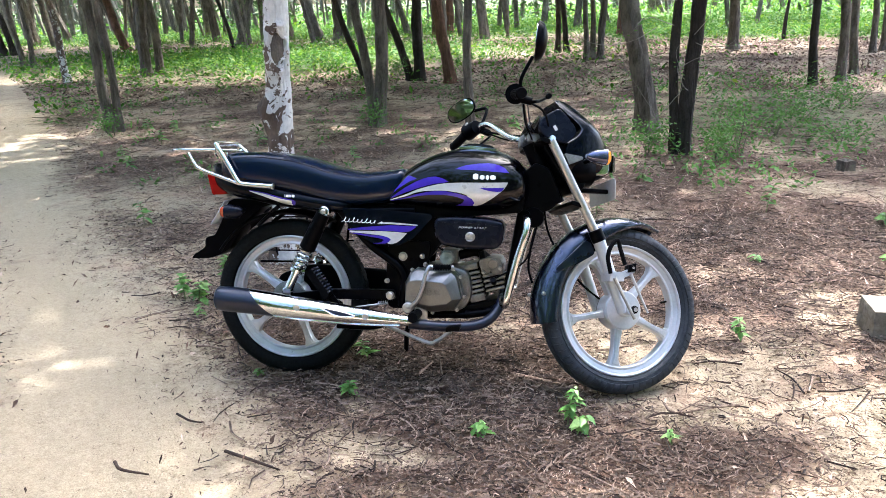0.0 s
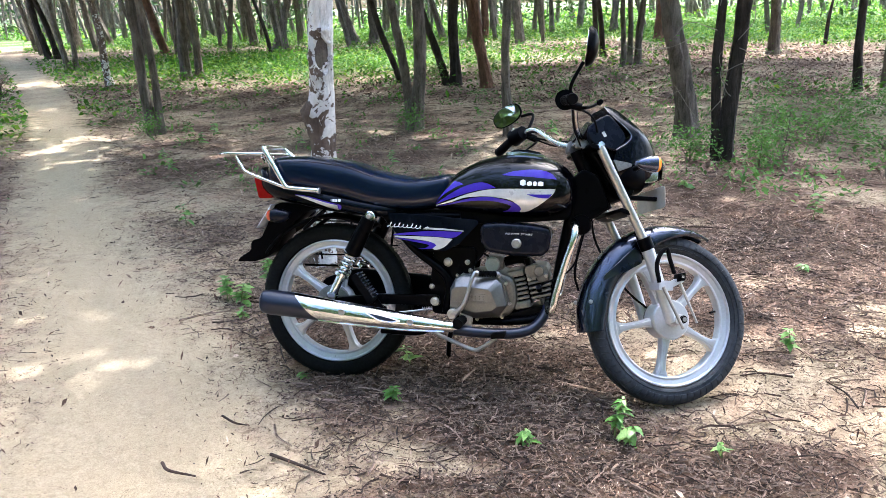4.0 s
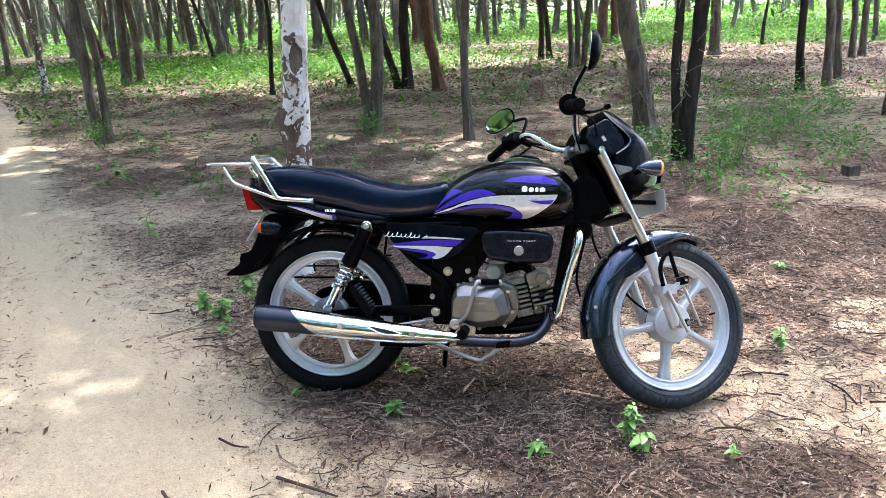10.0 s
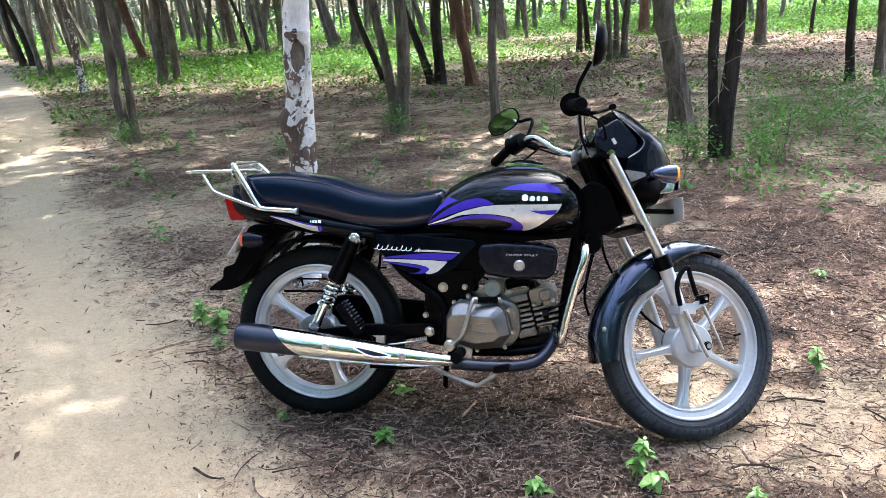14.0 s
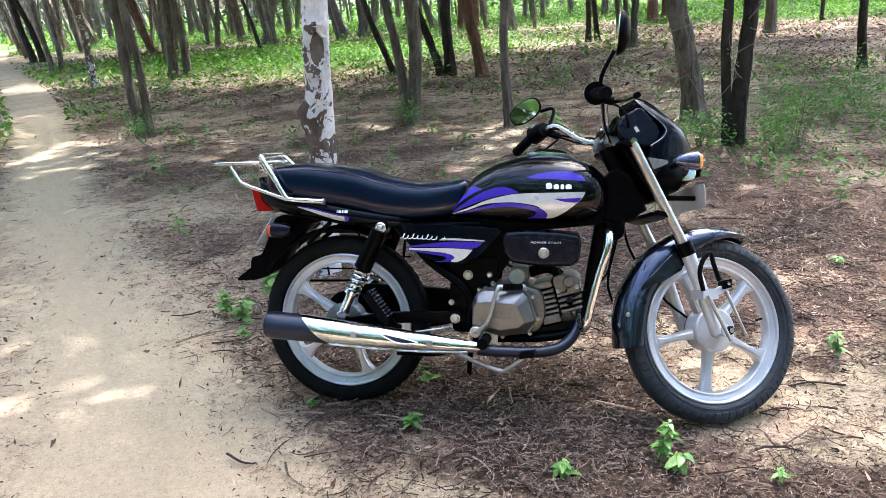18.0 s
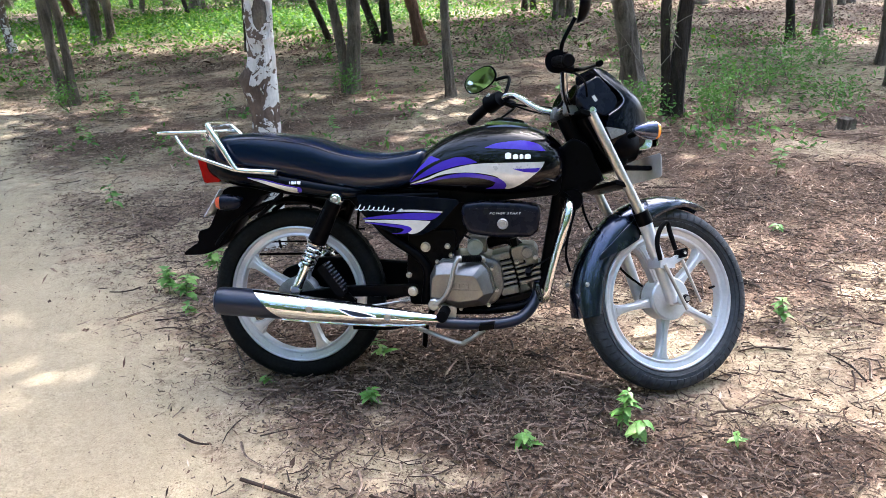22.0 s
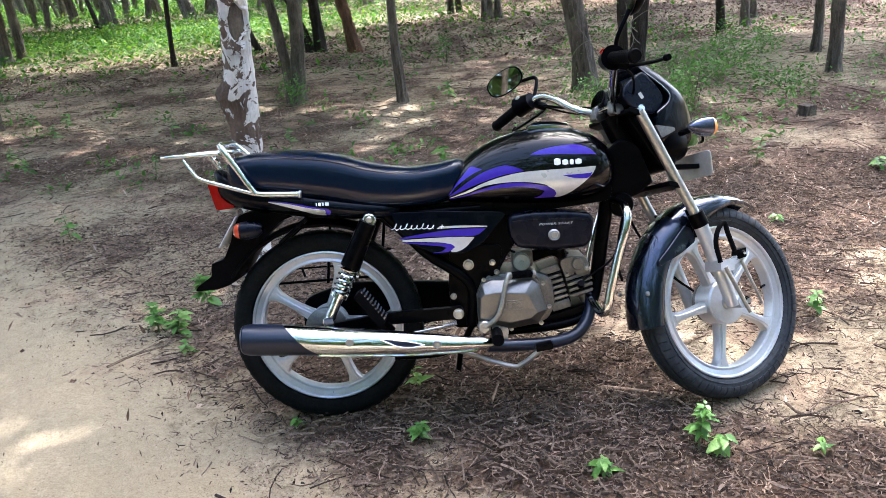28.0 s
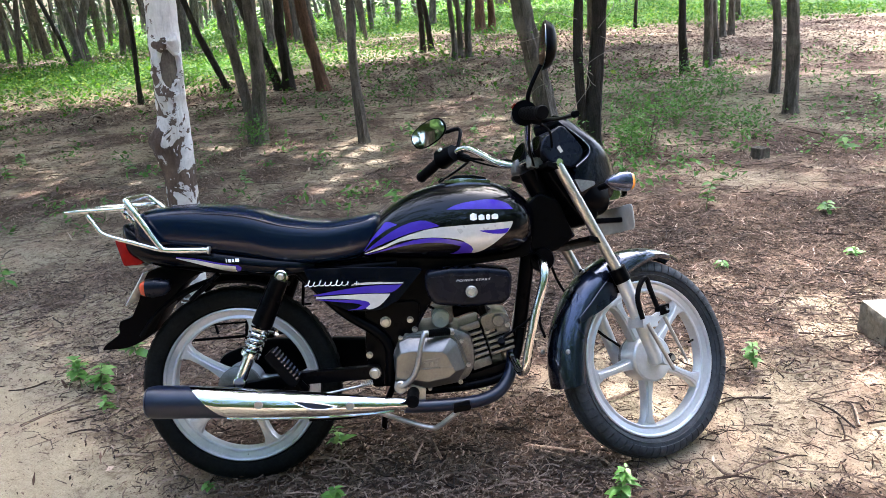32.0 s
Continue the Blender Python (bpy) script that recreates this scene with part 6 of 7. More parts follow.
mirror((0.782, -0.235, 1.018), (0.775, -0.262, 1.060), (0.806, -0.285, 1.128), (0.823, -0.292, 1.180), (-0.92, 0.36, 0.12), (0.35, 0, 1), 0.055, 0.064)
turn_back = (bike.matrix_world @ TURNED).to_3x3().inverted()
mirror((0.795, 0.238, 1.020), (0.828, 0.262, 1.100), (0.790, 0.30, 1.102), (0.742, 0.320, 1.104), turn_back @ Vector((-0.42, -0.88, 0.16)), turn_back @ Vector((-0.55, 0.0, 0.84)), 0.067, 0.038)

# tank
TANK = fine([(0.396, 0.068, 0.690, 0.702, 0.5), (0.404, 0.094, 0.682, 0.716, 0.45), (0.420, 0.106, 0.676, 0.746, 0.40), (0.446, 0.112, 0.672, 0.792, 0.36), (0.490, 0.116, 0.666, 0.828, 0.34), (0.555, 0.124, 0.660, 0.861, 0.34), (0.630, 0.136, 0.655, 0.882, 0.36), (0.700, 0.143, 0.652, 0.889, 0.38), (0.780, 0.144, 0.652, 0.882, 0.40), (0.838, 0.134, 0.662, 0.862, 0.42), (0.880, 0.112, 0.680, 0.834, 0.44), (0.904, 0.080, 0.700, 0.805, 0.45), (0.912, 0.045, 0.720, 0.785, 0.45)], 4)
tank = part("fuel_tank", loft(TANK, 2.5, 40), M_PAINT, bike, "glossy black fuel tank with purple and silver swooshes")
tx = [s[0] for s in TANK]


def tank_y(x, z):
    w, zb, zt, lo = (float(np.interp(x, tx, [s[k] for s in TANK])) for k in (1, 2, 3, 4))
    zc = zb + lo * (zt - zb)
    h = (zt - zc) if z > zc else (zc - zb)
    return w * max(0.0, 1 - min(1, abs(z - zc) / h) ** 2.5) ** 0.4


def swoosh(name, upper, lower, material, owner, surface, n=36, m=8, lift=0.0012, both=True):
    """A thin decal between two lines over x, laid on a curved side."""
    x0, x1 = max(upper[0][0], lower[0][0]), min(upper[-1][0], lower[-1][0])
    us, ls = fine(upper, 5), fine(lower, 5)
    for side in ((-1, 1) if both else (-1,)):
        b = bmesh.new()
        grid = []
        for i in range(n + 1):
            x = x0 + (x1 - x0) * i / n
            zu, zl = np.interp(x, [p[0] for p in us], [p[1] for p in us]), np.interp(x, [p[0] for p in ls], [p[1] for p in ls])
            zl = min(zl, zu - 0.0003)
            grid.append([b.verts.new((x, side * (surface(x, zl + (zu - zl) * j / m) + lift), zl + (zu - zl) * j / m)) for j in range(m + 1)])
        for r0, r1 in zip(grid, grid[1:]):
            for j in range(m):
                b.faces.new((r0[j], r1[j], r1[j + 1], r0[j + 1]) if side < 0 else (r0[j], r0[j + 1], r1[j + 1], r1[j]))
        part(name, b, material, owner)


swoosh("silver_stripe", [(0.410, 0.6966), (0.4655, 0.7161), (0.516, 0.7374), (0.5662, 0.7519), (0.616, 0.7615), (0.6821, 0.7654), (0.7644, 0.767), (0.8417, 0.7688)], [(0.410, 0.694), (0.4653, 0.7095), (0.5157, 0.7274), (0.5656, 0.7337), (0.6153, 0.735), (0.6647, 0.7297), (0.694, 0.7225), (0.708, 0.708), (0.716, 0.685), (0.7382, 0.6852), (0.7632, 0.6959), (0.7966, 0.7178), (0.8299, 0.7462), (0.8417, 0.7671)], M_SILVER, tank, tank_y, 60, 10)
swoosh("purple_stripe", [(0.412, 0.6935), (0.4651, 0.7062), (0.5155, 0.7208), (0.5655, 0.7312), (0.6152, 0.7334), (0.6647, 0.7264), (0.692, 0.7195)], [(0.412, 0.6915), (0.465, 0.7012), (0.5152, 0.7125), (0.5651, 0.7188), (0.6149, 0.7201), (0.6643, 0.7131), (0.692, 0.7040)], M_PURPLE, tank, tank_y, 40, 5, 0.0022)
swoosh("purple_stripe", [(0.690, 0.7200), (0.704, 0.7150), (0.7171, 0.7060), (0.7235, 0.6960)], [(0.690, 0.6835), (0.704, 0.6830), (0.7171, 0.6840), (0.7235, 0.6940)], M_PURPLE, tank, tank_y, 16, 5, 0.0022)
swoosh("purple_stripe", [(0.658, 0.6838), (0.672, 0.6885), (0.682, 0.6945), (0.690, 0.7060)], [(0.658, 0.6830), (0.672, 0.6830), (0.682, 0.6832), (0.690, 0.6835)], M_PURPLE, tank, tank_y, 12, 4, 0.0022)
swoosh("purple_stripe", [(0.408, 0.7040), (0.4331, 0.7387), (0.4593, 0.7677), (0.4784, 0.7850), (0.5098, 0.7765)], [(0.408, 0.7022), (0.4328, 0.7303), (0.4586, 0.7494), (0.4843, 0.7651), (0.5098, 0.7750)], M_PURPLE, tank, tank_y)
swoosh("purple_stripe", [(0.412, 0.7035), (0.4666, 0.7415), (0.5176, 0.7694), (0.5679, 0.7840), (0.601, 0.7809), (0.6306, 0.7681)], [(0.412, 0.7010), (0.4659, 0.7231), (0.5166, 0.7411), (0.5671, 0.7558), (0.6005, 0.7611), (0.6305, 0.7665)], M_PURPLE, tank, tank_y, 36, 8, 0.0018)
swoosh("purple_stripe", [(0.6536, 0.8126), (0.6834, 0.8244), (0.7328, 0.8322), (0.7819, 0.8335), (0.8227, 0.8220), (0.8437, 0.8025)], [(0.6536, 0.8120), (0.6834, 0.8105), (0.7328, 0.8094), (0.7979, 0.8050), (0.8437, 0.8015)], M_PURPLE, tank, tank_y)
swoosh("purple_stripe", [(0.7427, 0.7483), (0.7806, 0.7484), (0.8218, 0.7498), (0.829, 0.7511)], [(0.7427, 0.7479), (0.764, 0.7410), (0.7886, 0.7365), (0.8183, 0.7368), (0.829, 0.7490)], M_PURPLE, tank, tank_y, 16, 4, 0.0024)
for i, (a, b, h) in enumerate(((0.719, 0.738, 0.0215), (0.743, 0.760, 0.0165), (0.7645, 0.776, 0.0165), (0.780, 0.799, 0.0165))):
    swoosh("logo_bar", [(a, 0.777 + h * 0.8), ((a + b) / 2, 0.777 + h), (b, 0.777 + h * 0.8)], [(a, 0.7775 + h * 0.12), ((a + b) / 2, 0.7775), (b, 0.7775 + h * 0.12)], M_WHITE, tank, tank_y, 8, 4, 0.0024)
part("filler_cap", slab(rounded([(0.665, 0.882), (0.668, 0.897), (0.69, 0.9045), (0.74, 0.9025), (0.775, 0.894), (0.778, 0.882)], 0.006), -0.042, 0.042, 0.010), M_PAINT, tank, "black filler cap with a chrome rim")
part("cap_rim", slab(rounded([(0.652, 0.884), (0.655, 0.8925), (0.70, 0.8965), (0.785, 0.8865), (0.79, 0.878)], 0.004), -0.056, 0.056, 0.004), M_CHROME, tank)

# seat and tail
SEAT = fine([(-0.262, 0.060, 0.775, 0.820, 0.5), (-0.250, 0.092, 0.760, 0.842, 0.5), (-0.215, 0.112, 0.745, 0.858, 0.5), (-0.105, 0.122, 0.728, 0.864, 0.5), (0.013, 0.125, 0.705, 0.855, 0.5), (0.091, 0.125, 0.690, 0.840, 0.5), (0.168, 0.124, 0.672, 0.815, 0.5), (0.284, 0.120, 0.668, 0.795, 0.5), (0.370, 0.112, 0.676, 0.799, 0.5), (0.430, 0.098, 0.690, 0.808, 0.5), (0.452, 0.080, 0.705, 0.806, 0.5), (0.462, 0.05, 0.73, 0.79, 0.5)], 4)
seat = part("seat", loft(SEAT, 3.6, 40), M_SEAT, bike, "long stepped black vinyl seat")
for side in (-1, 1):
    part("piping", tube([(x, side * (w - 0.012), zt - 0.020) for x, w, zb, zt, lo in SEAT[6:-6:3]], 0.0028, 6, per=3), M_SEAT, seat)
TAIL = fine([(-0.305, 0.045, 0.755, 0.818, 0.5), (-0.285, 0.070, 0.720, 0.815, 0.5), (-0.22, 0.098, 0.692, 0.785, 0.5), (-0.12, 0.118, 0.676, 0.760, 0.5), (0.00, 0.124, 0.664, 0.735, 0.5), (0.11, 0.124, 0.648, 0.715, 0.5), (0.21, 0.116, 0.640, 0.70, 0.5), (0.26, 0.09, 0.645, 0.69, 0.5)], 3)
tail = part("tail_cowl", loft(TAIL, 3.2, 32), M_FAIRING, bike, "black tail cowl with a small silver and purple flash")
ttx = [s[0] for s in TAIL]


def tail_y(x, z):
    w, zb, zt = (float(np.interp(x, ttx, [s[k] for s in TAIL])) for k in (1, 2, 3))
    return w * max(0.0, 1 - min(1, abs(z - (zb + zt) / 2) / ((zt - zb) / 2)) ** 3.2) ** (1 / 3.2)


swoosh("silver_flash", [(-0.130, 0.7180), (-0.0723, 0.7090), (-0.0059, 0.6925), (0.040, 0.6850)], [(-0.130, 0.7165), (-0.0732, 0.6993), (-0.0237, 0.6825), (0.0092, 0.6705), (0.040, 0.6665)], M_SILVER, tail, tail_y, 20, 4)
swoosh("purple_flash", [(-0.130, 0.7205), (-0.0723, 0.7135), (-0.0059, 0.6975), (0.050, 0.6870)], [(-0.130, 0.7185), (-0.0723, 0.7095), (-0.0059, 0.6930), (0.050, 0.6850)], M_PURPLE, tail, tail_y, 20, 4)
swoosh("purple_flash", [(0.038, 0.6870), (0.050, 0.6860), (0.056, 0.6815)], [(0.038, 0.6668), (0.050, 0.6690), (0.056, 0.6760)], M_PURPLE, tail, tail_y, 6, 3)
for a, b in ((0.014, 0.0165), (0.020, 0.0295), (0.032, 0.038), (0.041, 0.052)):
    swoosh("lettering_bar", [(a, 0.7075), (b, 0.7065)], [(a, 0.698), (b, 0.697)], M_WHITE, tail, tail_y, 3, 2, 0.0022)
light = part("tail_light", slab(rounded([(-0.325, 0.778), (-0.290, 0.776), (-0.256, 0.740), (-0.248, 0.699), (-0.305, 0.696)], 0.010), -0.062, 0.062, 0.010), M_RED, bike, "red tail light with a clear lower strip")
part("plate_lamp", slab([(-0.300, 0.697), (-0.248, 0.700), (-0.250, 0.690), (-0.296, 0.688)], -0.050, 0.050, 0.002), M_PLATE, light)
mud = part("rear_mudguard", slab(rounded([(-0.05, 0.672), (-0.218, 0.684), (-0.262, 0.664), (-0.272, 0.600), (-0.302, 0.540), (-0.336, 0.532), (-0.346, 0.514), (-0.343, 0.492), (-0.392, 0.460), (-0.403, 0.444), (-0.329, 0.447), (-0.291, 0.459), (-0.245, 0.487), (-0.203, 0.555), (-0.169, 0.603), (-0.115, 0.650)], 0.012, 3), -0.050, 0.050, 0.012), M_PLASTIC, bike, "black plastic rear mudguard with a flicked tip")
part("reflector_step", slab(rounded([(-0.345, 0.528), (-0.310, 0.535), (-0.320, 0.500), (-0.346, 0.498)], 0.006), -0.040, 0.040, 0.004), M_PLASTIC, mud)
rl = []
for i in range(25):
    a = radians(62 + 86 * i / 24)
    ring = []
    for rr, ww in ((0.330, -0.062), (0.338, -0.050), (0.341, 0), (0.338, 0.050), (0.330, 0.062), (0.322, 0.060), (0.334, 0), (0.322, -0.060)):
        ring.append((rr * math.cos(a), ww, TYRE_R + rr * math.sin(a)))
    rl.append(ring)
rb = rings(bmesh.new(), rl)
bmesh.ops.recalc_face_normals(rb, faces=rb.faces)
part("inner_mudguard", rb, M_RUBBER, mud)
plate = part("rear_number_plate", slab([(-0.090, 0.0), (0.090, 0.0), (0.090, 0.112), (-0.090, 0.112)], 0, 0.003, 0.001, 1), M_WHITE, bike, "white rear number plate on a tilted bracket")
plate.matrix_local = Matrix.Translation((-0.300, 0, 0.582)) @ Matrix.Rotation(radians(33), 4, "Y") @ Matrix.Rotation(radians(90), 4, "Z")
for k in range(2):
    part("plate_bar", box(-0.075, 0.075, 0.003, 0.0045, 0.030 + 0.055 * k, 0.055 + 0.055 * k, 0.0), M_FRAME, plate)
for side in (-1, 1):
    yy = 0.135 * side
    ri = part("rear_indicator", loft([(-0.150, 0.010, 0.630, 0.652, 0.5), (-0.165, 0.022, 0.616, 0.660, 0.5), (-0.19, 0.027, 0.612, 0.665, 0.5), (-0.214, 0.028, 0.612, 0.664, 0.5)], 2.8, 20), M_NAVY_PLASTIC, bike, "dark bullet indicator with an orange-red lens")
    part("lens", loft([(-0.2145, 0.0275, 0.6125, 0.6635, 0.5), (-0.228, 0.024, 0.618, 0.659, 0.5), (-0.236, 0.012, 0.63, 0.648, 0.5)], 2.6, 20), M_ORANGE, ri)
    part("stalk", tube([(-0.175, 0, 0.64), (-0.178, -0.075 * side, 0.64)], 0.010, 10), M_PLASTIC, ri)
    ri.location = (0, yy, 0)

# carrier and grab rail
rack = part("carrier", tube([(-0.030, -0.133, 0.737), (-0.09, -0.134, 0.740), (-0.150, -0.134, 0.744), (-0.168, -0.134, 0.757), (-0.205, -0.133, 0.815), (-0.246, -0.130, 0.880), (-0.258, -0.105, 0.893), (-0.272, 0.0, 0.893), (-0.286, 0.105, 0.893), (-0.272, 0.130, 0.880), (-0.205, 0.133, 0.815), (-0.168, 0.134, 0.757), (-0.150, 0.134, 0.744), (-0.030, 0.133, 0.737)], 0.0092, 12), M_CHROME, bike, "chrome tube carrier and grab rail behind the seat")
for side in (-1, 1):
    part("rail_end", tube([(-0.032, 0.133 * side, 0.737), (-0.026, 0.133 * side, 0.7365)], 0.0115, 12), M_STEEL, rack)
    part("lower_rail", tube([(-0.155, 0.134 * side, 0.742), (-0.235, 0.133 * side, 0.768), (-0.320, 0.130 * side, 0.797), (-0.342, 0.128 * side, 0.818), (-0.368, 0.124 * side, 0.855)], 0.0066, 10), M_CHROME, rack)
    part("top_rail", tube([(-0.262, 0.118 * side, 0.868), (-0.40, 0.118 * side, 0.866), (-0.440, 0.095 * side, 0.865)], 0.0065, 10), M_CHROME, rack)
    part("seat_bracket", tube([(-0.285, 0.05 * side, 0.835), (-0.30, 0.05 * side, 0.862)], 0.005, 8), M_CHROME, rack)
for x, w in ((-0.440, 0.098), (-0.395, 0.116), (-0.350, 0.118), (-0.305, 0.118), (-0.268, 0.118)):
    part("cross_bar", slab(rounded([(x - 0.011, 0.862), (x + 0.011, 0.862), (x + 0.011, 0.870), (x - 0.011, 0.870)], 0.003), -w, w, 0.002), M_CHROME, rack)

# side panels, filter cover
PANEL = rounded([(0.2332, 0.6632), (0.3628, 0.6614), (0.5639, 0.6484), (0.572, 0.638), (0.5424, 0.605), (0.502, 0.559), (0.450, 0.531), (0.357, 0.532), (0.291, 0.567), (0.2588, 0.603), (0.2403, 0.6375)], 0.012)
for side in (-1, 1):
    sp = part("side_panel", slab(PANEL, 0.066 * side, 0.118 * side, 0.020, 4), M_FAIRING, bike, "black side panel with a purple and silver flash")
    ys = lambda x, z: 0.1175
    if side < 0:
        swoosh("silver_flash", [(0.262, 0.5804), (0.3254, 0.5813), (0.41, 0.5814), (0.4774, 0.5779)], [(0.262, 0.5752), (0.3249, 0.571), (0.38, 0.5660), (0.397, 0.5600), (0.405, 0.5380), (0.425, 0.5365), (0.451, 0.549), (0.4773, 0.5760)], M_SILVER, sp, ys, 30, 5, 0.0015, False)
        swoosh("purple_flash", [(0.256, 0.5862), (0.3091, 0.5939), (0.377, 0.6014), (0.4278, 0.6046), (0.512, 0.6029)], [(0.256, 0.5830), (0.3256, 0.5847), (0.41, 0.5831), (0.4809, 0.582), (0.512, 0.6015)], M_PURPLE, sp, ys, 24, 4, 0.0015, False)
        swoosh("silver_line", [(0.366, 0.6085), (0.3775, 0.6133), (0.4282, 0.6147), (0.5173, 0.6095)], [(0.366, 0.6075), (0.3773, 0.6082), (0.4279, 0.6080), (0.5173, 0.6055)], M_SILVER, sp, ys, 24, 2, 0.0015, False)
        swoosh("purple_flash", [(0.263, 0.5735), (0.3248, 0.5693), (0.3923, 0.5632), (0.410, 0.5585), (0.4173, 0.5520)], [(0.263, 0.5718), (0.3245, 0.5625), (0.375, 0.5553), (0.3917, 0.5495), (0.400, 0.5380), (0.4173, 0.5500)], M_PURPLE, sp, ys, 30, 4, 0.0025, False)
        swoosh("purple_flash", [(0.352, 0.5372), (0.378, 0.5400), (0.3917, 0.5490), (0.400, 0.5420)], [(0.352, 0.5362), (0.378, 0.5362), (0.3917, 0.5366), (0.400, 0.5375)], M_PURPLE, sp, ys, 10, 3, 0.0025, False)
        rise = (1.9, 1.0, 1.9, 1.0, 1.0, 1.9, 1.0, 1.0)
        stroke = []
        for i in range(8 * 10):
            k, a = i // 10, 2 * math.pi * (i % 10) / 10
            z = 0.0065 * (rise[k] * max(0.0, -math.cos(a)) - max(0.0, math.cos(a)) * (1.5 if k == 1 else 1.0) * 0.7)
            stroke.append((0.234 + 0.0162 * (i / 10) + 0.0042 * math.sin(a) + 0.5 * z, -0.1195, 0.6185 - 0.0006 * (i / 10) + z))
        part("script_stroke", tube(stroke, 0.0014, 5, smooth=False), M_WHITE, sp, "white script lettering drawn as a plain stroke")
        part("script_stroke", tube([(0.375, -0.1195, 0.614), (0.389, -0.1195, 0.6145)], 0.0012, 5), M_WHITE, sp)
        part("script_stroke", tube([(0.381, -0.1195, 0.608), (0.384, -0.1195, 0.620)], 0.0012, 5), M_WHITE, sp)
cover = part("filter_cover", slab(rounded([(0.579, 0.620), (0.588, 0.636), (0.646, 0.6436), (0.7624, 0.640), (0.822, 0.630), (0.8316, 0.610), (0.8243, 0.5489), (0.8023, 0.5294), (0.6936, 0.5265), (0.6017, 0.5386), (0.5809, 0.5754)], 0.018), -0.045, -0.134, 0.018, 4), M_NAVY_PLASTIC, bike, "dark blue-black air filter cover with a round knob")
part("cover_ridge", slab(rounded([(0.590, 0.6195), (0.650, 0.6225), (0.762, 0.6190), (0.826, 0.6090), (0.826, 0.6060), (0.762, 0.6160), (0.650, 0.6195), (0.590, 0.6165)], 0.002), -0.120, -0.1355, 0.0012, 1), M_NAVY_PLASTIC, cover)
part("knob", lathe([(0.0005, -0.130), (0.0175, -0.130), (0.0175, -0.142), (0.014, -0.145), (0.011, -0.1435), (0.009, -0.146), (0.0005, -0.146)], (0.712, 0, 0.573), 24, False, True), M_STEEL, cover)
words = bpy.data.curves.new("lettering", "FONT")
words.body, words.size, words.extrude, words.shear, words.space_character = "POWER START", 0.0125, 0.0002, 0.25, 1.18
words_ob = new("lettering", words)
bpy.context.view_layer.update()
words_mesh = bpy.data.meshes.new_from_object(words_ob)
bpy.data.objects.remove(words_ob)
wx = [q.co.x for q in words_mesh.vertices]
words_mesh.transform(Matrix.Translation((0.669, -0.1345, 0.6032)) @ Matrix.Rotation(radians(90), 4, "X") @ Matrix.Diagonal((0.100 / (max(wx) - min(wx)), 0.72, 1, 1)))
words_mesh.materials.append(M_WHITE)
new("lettering", words_mesh).parent = cover

# frame
part("battery_box", slab(rounded([(0.16, 0.66), (0.60, 0.69), (0.60, 0.55), (0.54, 0.47), (0.40, 0.47), (0.30, 0.55)], 0.02), -0.066, 0.066, 0.006), M_PLASTIC, bike)
part("tank_tunnel", slab(rounded([(0.44, 0.71), (0.90, 0.73), (0.89, 0.66), (0.60, 0.632), (0.44, 0.64)], 0.02), -0.085, 0.085, 0.008), M_FRAME, bike)
part("backbone", tube([(0.93, 0, 0.80), (0.80, 0, 0.71), (0.50, 0, 0.66), (0.20, 0, 0.64)], 0.024, 12), M_FRAME, bike)
part("down_tube", tube([(0.945, -0.010, 0.800), (0.918, -0.018, 0.740), (0.897, -0.022, 0.690), (0.872, -0.024, 0.545), (0.850, -0.024, 0.410), (0.820, -0.024, 0.330)], 0.022, 12), M_FRAME, bike)
for side in (-1, 1):
    y = 0.085 * side
    part("seat_rail", tube([(0.50, y, 0.66), (0.25, y, 0.655), (0.0, y, 0.672), (-0.15, y, 0.70)], 0.013, 10), M_FRAME, bike)
    part("rear_strut", tube([(0.215, y, 0.655), (0.33, y, 0.53), (0.455, y, 0.43), (0.455, y, 0.30)], 0.016, 10), M_FRAME, bike)
    part("frame_brace", tube([(-0.02, y * 1.2, 0.662), (-0.115, y * 0.8, 0.585)], 0.008, 8), M_FRAME, bike)
    part("gusset_plate", slab(rounded([(0.40, 0.545), (0.56, 0.545), (0.55, 0.45), (0.50, 0.40), (0.50, 0.29), (0.40, 0.29), (0.39, 0.42)], 0.02), 0.058 * side, 0.078 * side, 0.004), M_FRAME, bike)
    part("swing_arm", slab(rounded([(-0.045, 0.288), (-0.04, 0.325), (0.20, 0.358), (0.43, 0.366), (0.435, 0.328), (0.20, 0.322)], 0.012), 0.092 * side, 0.118 * side, 0.006), M_FRAME, bike)
    shock = part("shock_absorber", tube([(0.080, 0.128 * side, 0.466), (0.030, 0.128 * side, 0.360)], 0.0165, 14), M_CHROME, bike, "chrome coil-spring rear shock absorber")
    part("spring", coil((0.104, 0.128 * side, 0.516), (0.063, 0.128 * side, 0.431), 0.0250, 0.0040, 5.5), M_CHROME, shock)
    part("shroud", tube([(0.164, 0.128 * side, 0.641), (0.101, 0.128 * side, 0.510)], [0.026, 0.031, 0.031], 18, smooth=False), M_FRAME, shock)
    part("spring_seat", tube([(0.065, 0.128 * side, 0.434), (0.059, 0.128 * side, 0.422)], 0.028, 16), M_CHROME, shock)
    part("upper_eye", disc((0.170, 0.648), 0.020, 0.110 * side, 0.143 * side, 20), M_CHROME, shock)
    part("upper_nut", disc((0.170, 0.650), 0.010, 0.143 * side, 0.154 * side, 12), M_STEEL, shock)
    part("lower_eye", disc((0.024, 0.346), 0.018, 0.112 * side, 0.142 * side, 16), M_CHROME, shock)
part("rear_axle", tube([(0, -0.135, TYRE_R), (0, 0.135, TYRE_R)], 0.009, 10), M_STEEL, bike)
